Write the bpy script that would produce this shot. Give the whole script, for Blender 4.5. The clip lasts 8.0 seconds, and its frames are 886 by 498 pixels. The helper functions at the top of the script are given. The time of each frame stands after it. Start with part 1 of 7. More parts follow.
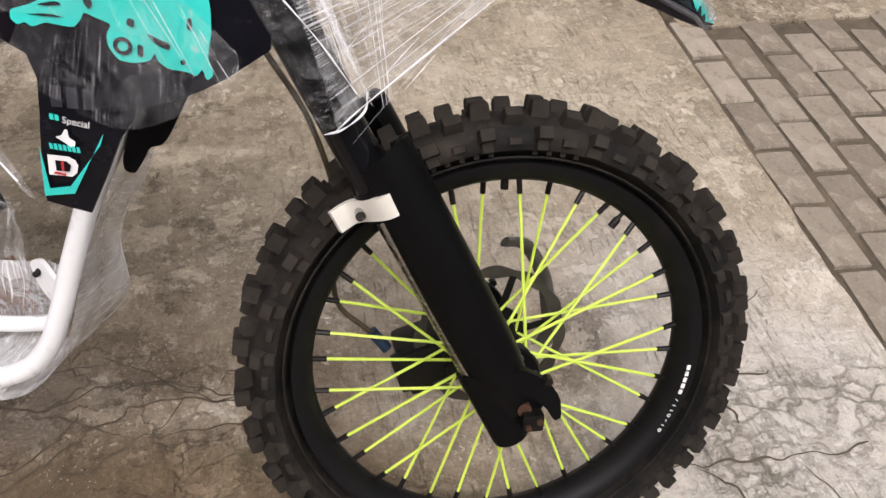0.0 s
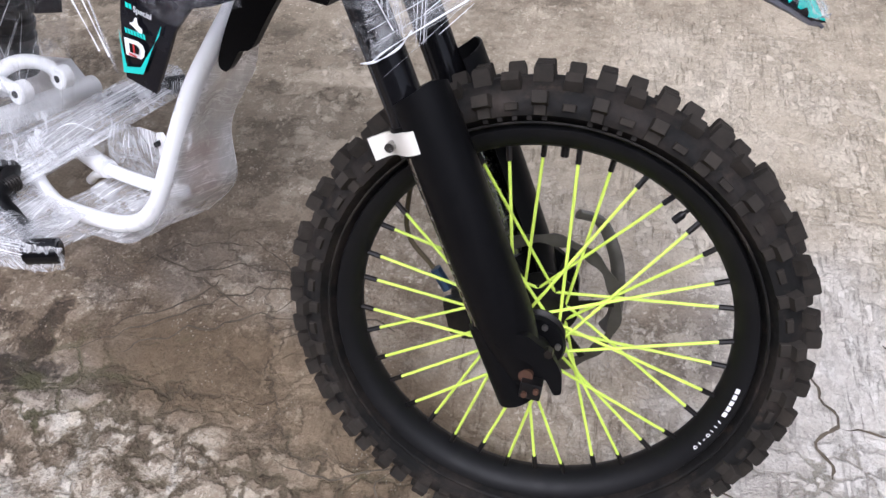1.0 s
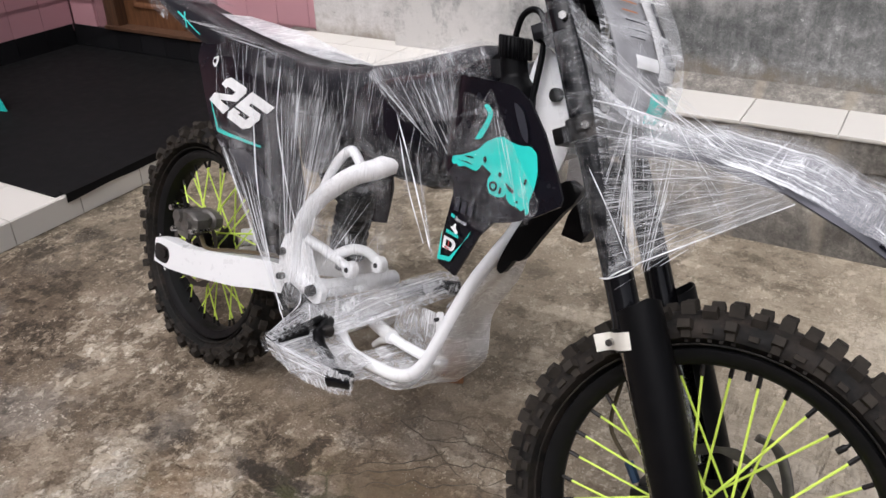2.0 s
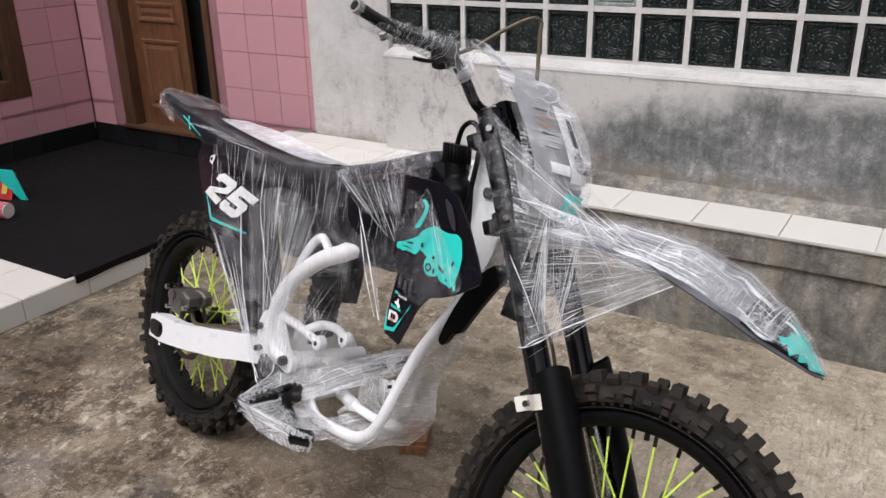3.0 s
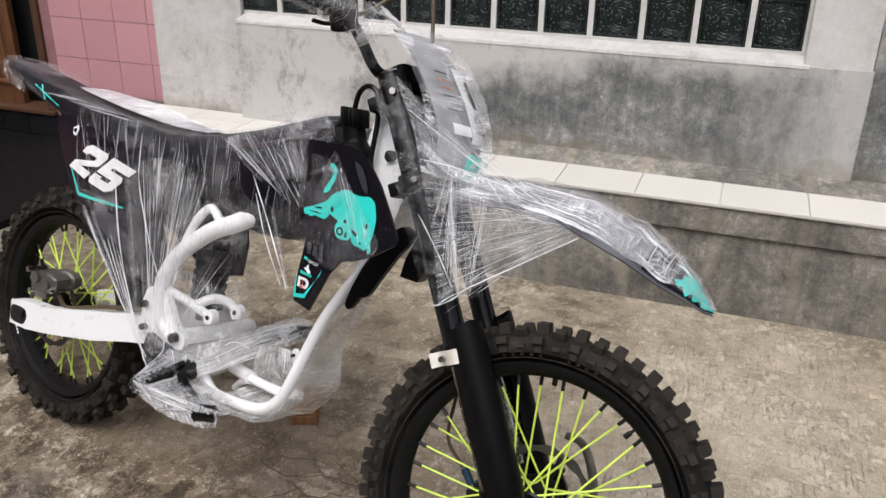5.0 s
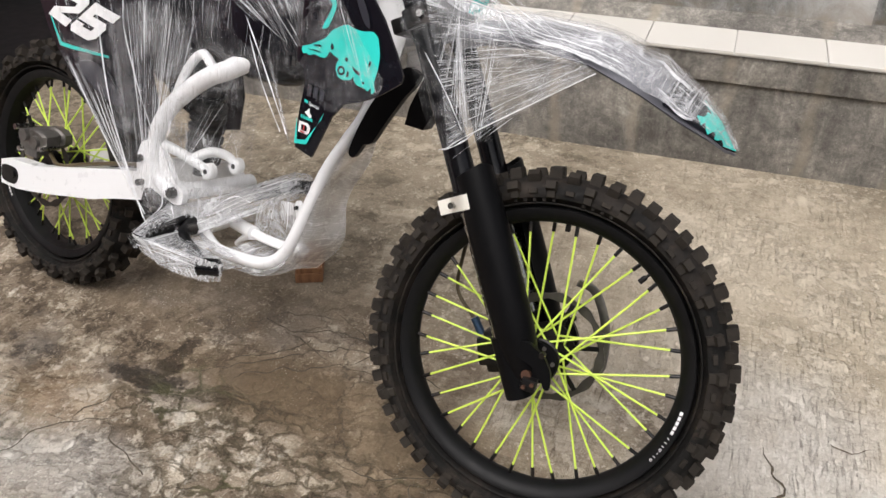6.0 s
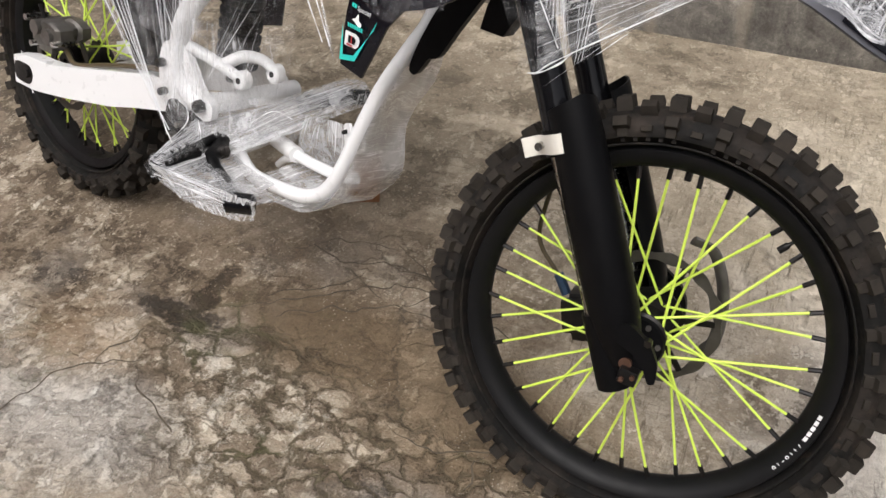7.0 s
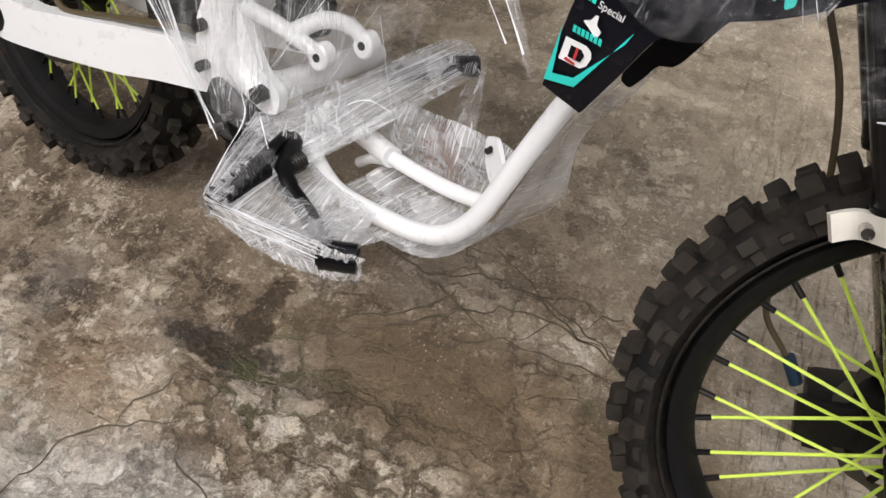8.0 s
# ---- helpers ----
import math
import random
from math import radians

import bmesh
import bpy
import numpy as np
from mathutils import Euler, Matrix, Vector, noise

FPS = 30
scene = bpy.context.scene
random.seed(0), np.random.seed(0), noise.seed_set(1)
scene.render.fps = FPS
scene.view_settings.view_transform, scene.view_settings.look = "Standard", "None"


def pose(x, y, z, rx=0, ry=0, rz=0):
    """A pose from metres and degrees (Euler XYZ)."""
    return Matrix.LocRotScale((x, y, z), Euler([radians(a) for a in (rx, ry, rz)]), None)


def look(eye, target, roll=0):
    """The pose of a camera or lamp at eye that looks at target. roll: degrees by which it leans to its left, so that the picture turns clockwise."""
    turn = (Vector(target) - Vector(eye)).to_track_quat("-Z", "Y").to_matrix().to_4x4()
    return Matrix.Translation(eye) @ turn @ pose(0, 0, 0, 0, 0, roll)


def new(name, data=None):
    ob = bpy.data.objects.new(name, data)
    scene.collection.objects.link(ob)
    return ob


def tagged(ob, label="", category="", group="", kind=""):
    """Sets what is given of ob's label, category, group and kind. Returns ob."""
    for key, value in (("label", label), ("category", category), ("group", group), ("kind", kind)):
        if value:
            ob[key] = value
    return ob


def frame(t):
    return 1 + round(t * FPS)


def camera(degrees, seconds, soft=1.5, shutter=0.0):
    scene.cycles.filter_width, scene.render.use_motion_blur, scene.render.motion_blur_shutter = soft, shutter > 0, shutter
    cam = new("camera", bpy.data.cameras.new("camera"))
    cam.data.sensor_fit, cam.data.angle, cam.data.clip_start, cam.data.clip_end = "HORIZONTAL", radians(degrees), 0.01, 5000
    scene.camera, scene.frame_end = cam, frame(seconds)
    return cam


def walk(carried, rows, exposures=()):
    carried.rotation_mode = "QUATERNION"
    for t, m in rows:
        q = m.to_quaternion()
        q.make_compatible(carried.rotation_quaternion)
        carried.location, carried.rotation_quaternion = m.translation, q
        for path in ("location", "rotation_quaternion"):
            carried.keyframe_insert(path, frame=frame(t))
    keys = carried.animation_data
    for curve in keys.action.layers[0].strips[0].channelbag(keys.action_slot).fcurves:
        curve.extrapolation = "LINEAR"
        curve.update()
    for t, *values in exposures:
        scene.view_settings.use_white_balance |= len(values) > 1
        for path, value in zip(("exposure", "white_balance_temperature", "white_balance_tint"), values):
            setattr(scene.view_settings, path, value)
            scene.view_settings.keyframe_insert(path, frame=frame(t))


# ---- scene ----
cam = camera(56.2, 8.0)
PATH = [
    (0, (0.183, 0.118, 1.271), (0.553, 1.492, -0.134), 4.1),
    (0.5, (0.343, 0.138, 1.242), (0.521, 1.39, -0.307), 2.8),
    (1, (0.494, 0.08, 1.281), (0.186, 1.396, -0.192), -2.5),
    (1.5, (0.53, -0.055, 1.357), (-0.158, 1.385, 0.152), -2.7),
    (1.7, (0.555, -0.149, 1.381), (-0.247, 1.319, 0.285), -2.3),
    (2.8, (0.781, -0.369, 1.474), (-0.216, 1.183, 0.703), -1.3),
    (3, (0.831, -0.391, 1.481), (-0.146, 1.186, 0.733), -1.1),
    (3.5, (0.879, -0.409, 1.499), (-0.029, 1.231, 0.804), -1.0),
    (4, (0.824, -0.42, 1.516), (0.031, 1.292, 0.853), -0.6),
    (4.2, (0.79, -0.43, 1.512), (0.045, 1.303, 0.848), -0.4),
    (5.3, (0.709, -0.484, 1.445), (0.13, 1.208, 0.549), 1.4),
    (5.5, (0.705, -0.485, 1.426), (0.137, 1.179, 0.473), 1.4),
    (6, (0.686, -0.448, 1.396), (0.133, 1.14, 0.314), 0.4),
    (6.5, (0.64, -0.282, 1.335), (0.076, 1.184, 0.098), 0.0),
    (7, (0.546, -0.143, 1.312), (-0.079, 1.221, -0.011), -1.2),
    (7.5, (0.298, 0.018, 1.263), (-0.285, 1.325, -0.135), -1.4),
    (8, (0.099, 0.202, 1.186), (-0.371, 1.408, -0.338), 1.7),
]
walk(cam, [(t, look(eye, target, roll)) for t, eye, target, roll in PATH], [(0.0, 0.22, 6550, 16), (0.5, 0.32, 5800, 19), (1.0, 0.48, 5750, 17), (1.5, 0.22, 6200, 15), (3.0, 0.06, 6250, 14), (4.1, 0.06, 6230, 14), (5.5, 0.17, 6430, 12), (6.5, 0.22, 6500, 12), (7.5, 0.20, 6500, 12), (8.0, 0.10, 6500, 12)])

# ---- world, sun, exposure ----
world = bpy.data.worlds.new("overcast_sky")
scene.world = world
world.use_nodes = True
_wn, _wl = world.node_tree.nodes, world.node_tree.links
_sky = _wn.new("ShaderNodeTexSky")
_sky.sky_type = "NISHITA"
_sky.sun_disc = False
_sky.sun_elevation, _sky.sun_rotation = radians(58), radians(200)
_sky.air_density, _sky.dust_density, _sky.ozone_density = 1.0, 6.0, 1.0
_hs = _wn.new("ShaderNodeHueSaturation")
_hs.inputs["Saturation"].default_value = 0.25
_wl.new(_sky.outputs[0], _hs.inputs["Color"])
_wl.new(_hs.outputs[0], _wn["Background"].inputs["Color"])
_wn["Background"].inputs["Strength"].default_value = 0.15
_sun = new("sun", bpy.data.lights.new("sun", "SUN"))
_sun.data.energy, _sun.data.angle, _sun.data.color = 1.2, radians(40), (1.0, 0.97, 0.93)
_sun.matrix_world = look((1.0, -3.2, 5.5), (0, 0, 0))


# ---- materials ----
class Graph:
    """A small node graph for one material."""

    def __init__(self, name):
        self.mat = bpy.data.materials.new(name)
        self.mat.use_nodes = True
        self.n, self.l = self.mat.node_tree.nodes, self.mat.node_tree.links
        self.bsdf = self.n["Principled BSDF"]
        self.out = self.n["Material Output"]
        self.co = self.n.new("ShaderNodeTexCoord")

    def put(self, socket, value):
        if hasattr(value, "is_linked"):
            self.l.new(value, socket)
        elif isinstance(value, (tuple, list)) and len(value) == 3 and socket.type == "RGBA":
            socket.default_value = (*value, 1)
        else:
            socket.default_value = value

    def mapped(self, space="Object", scale=(1, 1, 1), loc=(0, 0, 0), rot=(0, 0, 0)):
        m = self.n.new("ShaderNodeMapping")
        self.l.new(self.co.outputs[space], m.inputs[0])
        m.inputs["Scale"].default_value, m.inputs["Location"].default_value = scale, loc
        m.inputs["Rotation"].default_value = rot
        return m.outputs[0]

    def noise(self, vec, scale, detail=4, rough=0.55, distort=0.0):
        t = self.n.new("ShaderNodeTexNoise")
        self.l.new(vec, t.inputs["Vector"])
        for k, v in (("Scale", scale), ("Detail", detail), ("Roughness", rough), ("Distortion", distort)):
            t.inputs[k].default_value = v
        return t.outputs["Fac"]

    def voronoi(self, vec, scale, feature="F1", out="Distance"):
        t = self.n.new("ShaderNodeTexVoronoi")
        t.feature = feature
        self.l.new(vec, t.inputs["Vector"])
        t.inputs["Scale"].default_value = scale
        return t.outputs[out]

    def ramp(self, fac, lo, hi, a=0.0, b=1.0):
        r = self.n.new("ShaderNodeMapRange")
        self.put(r.inputs[0], fac)
        for i, v in enumerate((lo, hi, a, b)):
            r.inputs[i + 1].default_value = v
        return r.outputs[0]

    def math(self, op, a, b=0.0):
        m = self.n.new("ShaderNodeMath")
        m.operation = op
        self.put(m.inputs[0], a)
        self.put(m.inputs[1], b)
        return m.outputs[0]

    def mix(self, fac, a, b):
        m = self.n.new("ShaderNodeMix")
        m.data_type = "RGBA"
        self.put(m.inputs[0], fac)
        self.put(m.inputs[6], a)
        self.put(m.inputs[7], b)
        return m.outputs[2]

    def bump(self, height, strength=0.3, distance=0.01, normal=None):
        b = self.n.new("ShaderNodeBump")
        b.inputs["Strength"].default_value, b.inputs["Distance"].default_value = strength, distance
        self.put(b.inputs["Height"], height)
        if normal is not None:
            self.l.new(normal, b.inputs["Normal"])
        return b.outputs[0]

    def sep(self, vec):
        s = self.n.new("ShaderNodeSeparateXYZ")
        self.l.new(vec, s.inputs[0])
        return s.outputs

    def blob(self, centre, size, soft=0.6, warp=0.35, scale=3.0):
        """1 inside an uneven patch of the plan, 0 outside."""
        x, y, _ = self.sep(self.co.outputs["Object"])
        w = self.math("MULTIPLY", self.math("SUBTRACT", self.noise(self.co.outputs["Object"], scale, 5), 0.5), warp * 4)
        dx = self.math("DIVIDE", self.math("SUBTRACT", x, centre[0]), size[0])
        dy = self.math("DIVIDE", self.math("SUBTRACT", y, centre[1]), size[1])
        r = self.math("SQRT", self.math("ADD", self.math("MULTIPLY", dx, dx), self.math("MULTIPLY", dy, dy)))
        return self.ramp(self.math("ADD", r, w), 1 + soft / 2, 1 - soft / 2)

    def random(self):
        return self.n.new("ShaderNodeObjectInfo").outputs["Random"]

    def done(self, color=None, rough=None, normal=None, metal=None, **more):
        for k, v in (("Base Color", color), ("Roughness", rough), ("Normal", normal), ("Metallic", metal)):
            if v is not None:
                self.put(self.bsdf.inputs[k], v)
        for k, v in more.items():
            self.put(self.bsdf.inputs[k.replace("_", " ")], v)
        return self.mat


def plain(name, color, rough=0.5, metal=0.0, vary=0.15, scale=30.0, bump=0.05, dirt=0.0, dirt_color=(0.12, 0.09, 0.06), coat=0.0, shine=0.5):
    g = Graph(name)
    g.bsdf.inputs["Specular IOR Level"].default_value = shine
    v = g.mapped()
    n1, n2 = g.noise(v, scale, 5), g.noise(v, scale * 0.12, 3)
    m = g.math("ADD", g.math("MULTIPLY", n1, 0.5), g.math("MULTIPLY", n2, 0.5))
    dark = tuple(c * (1 - vary) for c in color)
    light = tuple(min(1, c * (1 + vary)) for c in color)
    col = g.mix(g.ramp(m, 0.35, 0.65), dark, light)
    if dirt:
        col = g.mix(g.math("MULTIPLY", g.ramp(g.noise(v, scale * 0.3, 8, 0.7), 0.5, 0.72), dirt), col, dirt_color)
    r = g.ramp(n1, 0.3, 0.7, max(0.02, rough - 0.08), min(1, rough + 0.08))
    return g.done(col, r, g.bump(n1, bump, 0.002), metal, **({"Coat_Weight": coat} if coat else {}))


def concrete_ground():
    g = Graph("worn_concrete")
    v = g.mapped()

    def off(n, k):
        return g.math("MULTIPLY", g.math("SUBTRACT", n, 0.5), k)

    def mul(*terms):
        t = terms[0]
        for u in terms[1:]:
            t = g.math("MULTIPLY", t, u)
        return t

    def total(*terms):
        t = terms[0]
        for u in terms[1:]:
            t = g.math("ADD", t, u)
        return t

    big, mid, small, fine = g.noise(v, 1.7, 6, 0.6), g.noise(v, 7.5, 10, 0.68), g.noise(v, 34, 8, 0.72), g.noise(v, 150, 4, 0.75)
    # regions of the drive: pale broomed stretch, chalky crumbled surface, damp bed, oily hollow
    broom = g.blob((0.92, 1.32), (0.74, 1.15), 0.7, 0.25, 2.5)
    chalk = g.math("MAXIMUM", g.blob((1.05, 0.55), (0.34, 0.75), 0.6, 0.25, 3), mul(g.blob((-0.58, 0.47), (0.26, 0.13), 0.6, 0.35, 4), 0.9))
    pad = g.math("MAXIMUM", g.blob((-0.72, 0.66), (0.20, 0.11), 0.6, 0.35, 4), mul(g.blob((-0.30, 0.48), (0.22, 0.14), 0.7, 0.4, 4), 0.7))
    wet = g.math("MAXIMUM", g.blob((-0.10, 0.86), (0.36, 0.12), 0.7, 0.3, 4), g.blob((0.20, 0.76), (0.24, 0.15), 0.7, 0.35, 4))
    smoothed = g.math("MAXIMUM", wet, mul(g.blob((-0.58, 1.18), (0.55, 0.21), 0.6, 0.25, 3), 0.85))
    # grime by the porch, plus shade painted beneath the bike at (-0.55, 1.15)
    grime_shade = g.math("MAXIMUM", g.math("MAXIMUM", g.blob((-1.55, 1.45), (0.95, 0.85), 0.7, 0.3, 2), mul(g.blob((-1.85, 0.85), (0.55, 0.55), 0.6, 0.3, 3), 1.7)), g.math("MAXIMUM", mul(g.blob((-0.55, 1.15), (0.50, 0.18), 0.7, 0.25, 3), 0.8), mul(g.blob((-0.98, 0.92), (0.34, 0.24), 0.7, 0.3, 3), 0.9)))
    spot = g.math("MAXIMUM", g.blob((-0.495, 0.87), (0.032, 0.085), 0.28, 0.6, 14), g.math("MAXIMUM", g.blob((-0.52, 0.785), (0.095, 0.032), 0.28, 0.6, 14), mul(g.blob((-0.56, 0.87), (0.085, 0.055), 0.8, 0.5, 7), 0.35)))
    spot = g.math("MAXIMUM", spot, mul(g.math("MAXIMUM", g.blob((0.72, 1.06), (0.10, 0.11), 0.7, 0.6, 6), g.blob((-1.98, 1.42), (0.07, 0.10), 0.6, 0.6, 6)), 0.6))
    strip = g.blob((-0.16, 1.77), (0.28, 0.038), 0.5, 0.45, 7)
    craze = g.blob((-0.10, 0.66), (0.75, 0.42), 0.7, 0.3)
    plates = g.math("MAXIMUM", g.blob((0.14, 0.55), (0.50, 0.17), 0.5, 0.3, 3), g.math("MAXIMUM", mul(g.blob((1.10, 0.80), (0.30, 0.13), 0.5, 0.35, 4), 0.55), g.blob((-0.30, 0.72), (0.26, 0.11), 0.5, 0.4, 5)))
    # warped coordinates for the broken plates of the top coat
    nz = g.n.new("ShaderNodeTexNoise")
    nz.inputs["Scale"].default_value, nz.inputs["Detail"].default_value, nz.inputs["Roughness"].default_value = 7.0, 8.0, 0.62
    g.l.new(v, nz.inputs["Vector"])
    sc = g.n.new("ShaderNodeVectorMath")
    sc.operation = "SCALE"
    sc.inputs["Scale"].default_value = 0.20
    g.l.new(nz.outputs["Color"], sc.inputs[0])
    add = g.n.new("ShaderNodeVectorMath")
    add.operation = "ADD"
    g.l.new(g.mapped(scale=(0.8, 1.3, 1), rot=(0, 0, -0.35)), add.inputs[0])
    g.l.new(sc.outputs[0], add.inputs[1])
    wv = add.outputs[0]
    e1, e2 = g.voronoi(wv, 4.2, "DISTANCE_TO_EDGE"), g.voronoi(wv, 13.0, "DISTANCE_TO_EDGE")
    cell = g.sep(g.voronoi(wv, 13.0, "F1", "Color"))[0]
    calm = g.ramp(smoothed, 0, 1, 1.0, 0.45)
    f = total(0.455, off(big, 0.50), mul(off(mid, 0.50), calm), mul(off(small, 0.50), calm), off(fine, 0.40))
    f = total(f, mul(broom, 0.25), mul(chalk, 0.05), mul(pad, 0.06), mul(wet, -0.19), mul(grime_shade, -0.13), mul(spot, -0.40), mul(strip, 0.22), mul(plates, 0.01))
    # flaked plates: some cells keep their pale skin, the gaps between them are dirt
    e3 = g.voronoi(wv, 17.0, "DISTANCE_TO_EDGE")
    stone = g.sep(g.voronoi(wv, 17.0, "F1", "Color"))[1]
    keep = mul(g.ramp(cell, 0.58, 0.62), g.ramp(e2, 0.035, 0.060), craze, g.ramp(mid, 0.42, 0.50), calm)
    # crisp flakes, scabs and bare hollows
    patch = g.ramp(g.noise(g.mapped(loc=(9, 4, 0)), 2.3, 4, 0.6), 0.42, 0.58)
    more = g.math("MAXIMUM", patch, g.math("MAXIMUM", pad, g.blob((-0.72, 0.50), (0.28, 0.34), 0.6, 0.4, 4)))
    scab = mul(g.ramp(g.noise(v, 9, 15, 0.72), 0.52, 0.535), more)
    scab2 = mul(g.ramp(g.noise(g.mapped(scale=(1.0, 0.6, 1), rot=(0, 0, 0.5), loc=(3, 1, 0)), 30, 12, 0.74), 0.55, 0.57), g.ramp(more, 0, 1, 0.35, 1.0))
    bare = mul(g.ramp(g.noise(g.mapped(loc=(5, 2, 0)), 6.0, 15, 0.72), 0.475, 0.46), g.ramp(broom, 0, 1, 1.0, 0.25))
    joint = mul(g.ramp(e3, 0.12, 0.035), plates, g.ramp(g.noise(v, 5.0, 6, 0.6), 0.36, 0.46))
    f = total(f, mul(keep, 0.20), mul(scab, 0.22, calm), mul(scab2, 0.30, calm), mul(bare, -0.14, calm), mul(off(stone, 0.28), plates), mul(joint, -0.17))
    # sharp pale chips left in the worn skin
    chip = mul(g.ramp(g.voronoi(wv, 48), 0.26, 0.22), g.ramp(g.noise(g.mapped(loc=(2, 6, 0)), 5.5, 6, 0.65), 0.50, 0.56), calm)
    f = total(f, mul(chip, 0.34, g.ramp(plates, 0, 1, 1.0, 0.35)))
    # broom strokes
    st = g.noise(g.mapped(scale=(120, 11, 1), rot=(0, 0, radians(24))), 1.0, 7, 0.8, 0.8)
    st2 = g.noise(g.mapped(scale=(14, 120, 1), rot=(0, 0, radians(80)), loc=(2, 5, 0)), 1.0, 5, 0.72, 0.4)
    stroke = g.math("ADD", mul(g.ramp(st, 0.56, 0.61), broom), mul(g.ramp(st2, 0.58, 0.64), g.math("MAXIMUM", pad, mul(broom, 0.5))))
    f = total(f, mul(stroke, g.ramp(g.noise(v, 3.3, 5), 0.40, 0.54), -0.24))
    r = g.n.new("ShaderNodeValToRGB")
    g.put(r.inputs[0], f)
    el = r.color_ramp.elements
    while len(el) < 6:
        el.new(0.5)
    for e, (p, c) in zip(el, ((0.10, (0.045, 0.032, 0.019)), (0.30, (0.160, 0.118, 0.077)), (0.44, (0.290, 0.230, 0.165)), (0.56, (0.410, 0.338, 0.250)), (0.72, (0.60, 0.52, 0.405)), (0.90, (0.78, 0.71, 0.60)))):
        e.position, e.color = p, (*c, 1)
    col = r.outputs[0]
    grey = g.math("MAXIMUM", mul(chalk, 0.9), mul(g.ramp(g.noise(g.mapped(loc=(1, 8, 0)), 2.6, 6), 0.52, 0.60), g.ramp(g.sep(v)[1], 1.3, 0.9), 0.45))
    tan = g.ramp(g.sep(v)[1], 1.05, 1.5)
    col = g.mix(mul(tan, 0.65), col, g.mix(f, (0.045, 0.036, 0.022), (0.60, 0.51, 0.375)))
    col = g.mix(mul(grey, 0.60), col, g.mix(f, (0.075, 0.073, 0.068), (0.74, 0.72, 0.69)))
    warm = g.blob((-0.69, 0.65), (0.14, 0.10), 1.0, 0.4, 5)
    col = g.mix(mul(warm, 0.45), col, g.mix(f, (0.16, 0.09, 0.04), (0.46, 0.32, 0.19)))
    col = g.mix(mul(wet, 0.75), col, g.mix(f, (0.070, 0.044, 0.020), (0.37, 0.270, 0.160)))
    col = g.mix(mul(joint, 0.6), col, g.mix(mid, (0.10, 0.085, 0.045), (0.19, 0.145, 0.09)))
    # pale sand grains in the dirt
    grain = mul(g.ramp(g.voronoi(v, 120), 0.22, 0.12), g.ramp(g.noise(v, 6, 5), 0.50, 0.60))
    col = g.mix(mul(grain, 0.7), col, (0.66, 0.60, 0.50))
    zone = g.math("MAXIMUM", mul(wet, 0.9), g.math("MAXIMUM", g.blob((-0.20, 1.03), (0.34, 0.20), 0.6, 0.3), mul(craze, 0.6)))
    z1 = mul(g.ramp(e1, 0.016, 0.004), zone, g.ramp(big, 0.44, 0.52))
    z2 = mul(g.ramp(e2, 0.045, 0.010), zone, g.ramp(mid, 0.47, 0.55))
    crack = g.math("MAXIMUM", mul(z1, 0.7), mul(z2, 0.4, g.ramp(small, 0.42, 0.54)))
    col = g.mix(mul(crack, 0.8), col, (0.055, 0.042, 0.027))
    moss = g.math("MAXIMUM", mul(g.ramp(e2, 0.16, 0.03), craze, g.ramp(g.noise(v, 3.1, 5), 0.55, 0.64)), g.math("MAXIMUM", g.blob((-0.46, 0.765), (0.035, 0.020), 0.6, 0.4, 9), mul(joint, g.ramp(g.noise(g.mapped(loc=(4, 7, 1)), 6, 4), 0.56, 0.62))))
    col = g.mix(mul(moss, 0.50), col, g.mix(fine, (0.045, 0.050, 0.016), (0.16, 0.16, 0.06)))
    h = total(mul(f, 1.3), mul(crack, -0.9), mul(keep, 0.35), mul(scab, 0.12), mul(joint, -0.8))
    rough = g.ramp(g.math("MAXIMUM", wet, spot), 0, 1, 0.92, 0.68)
    return g.done(col, rough, g.bump(h, 0.85, 0.012))


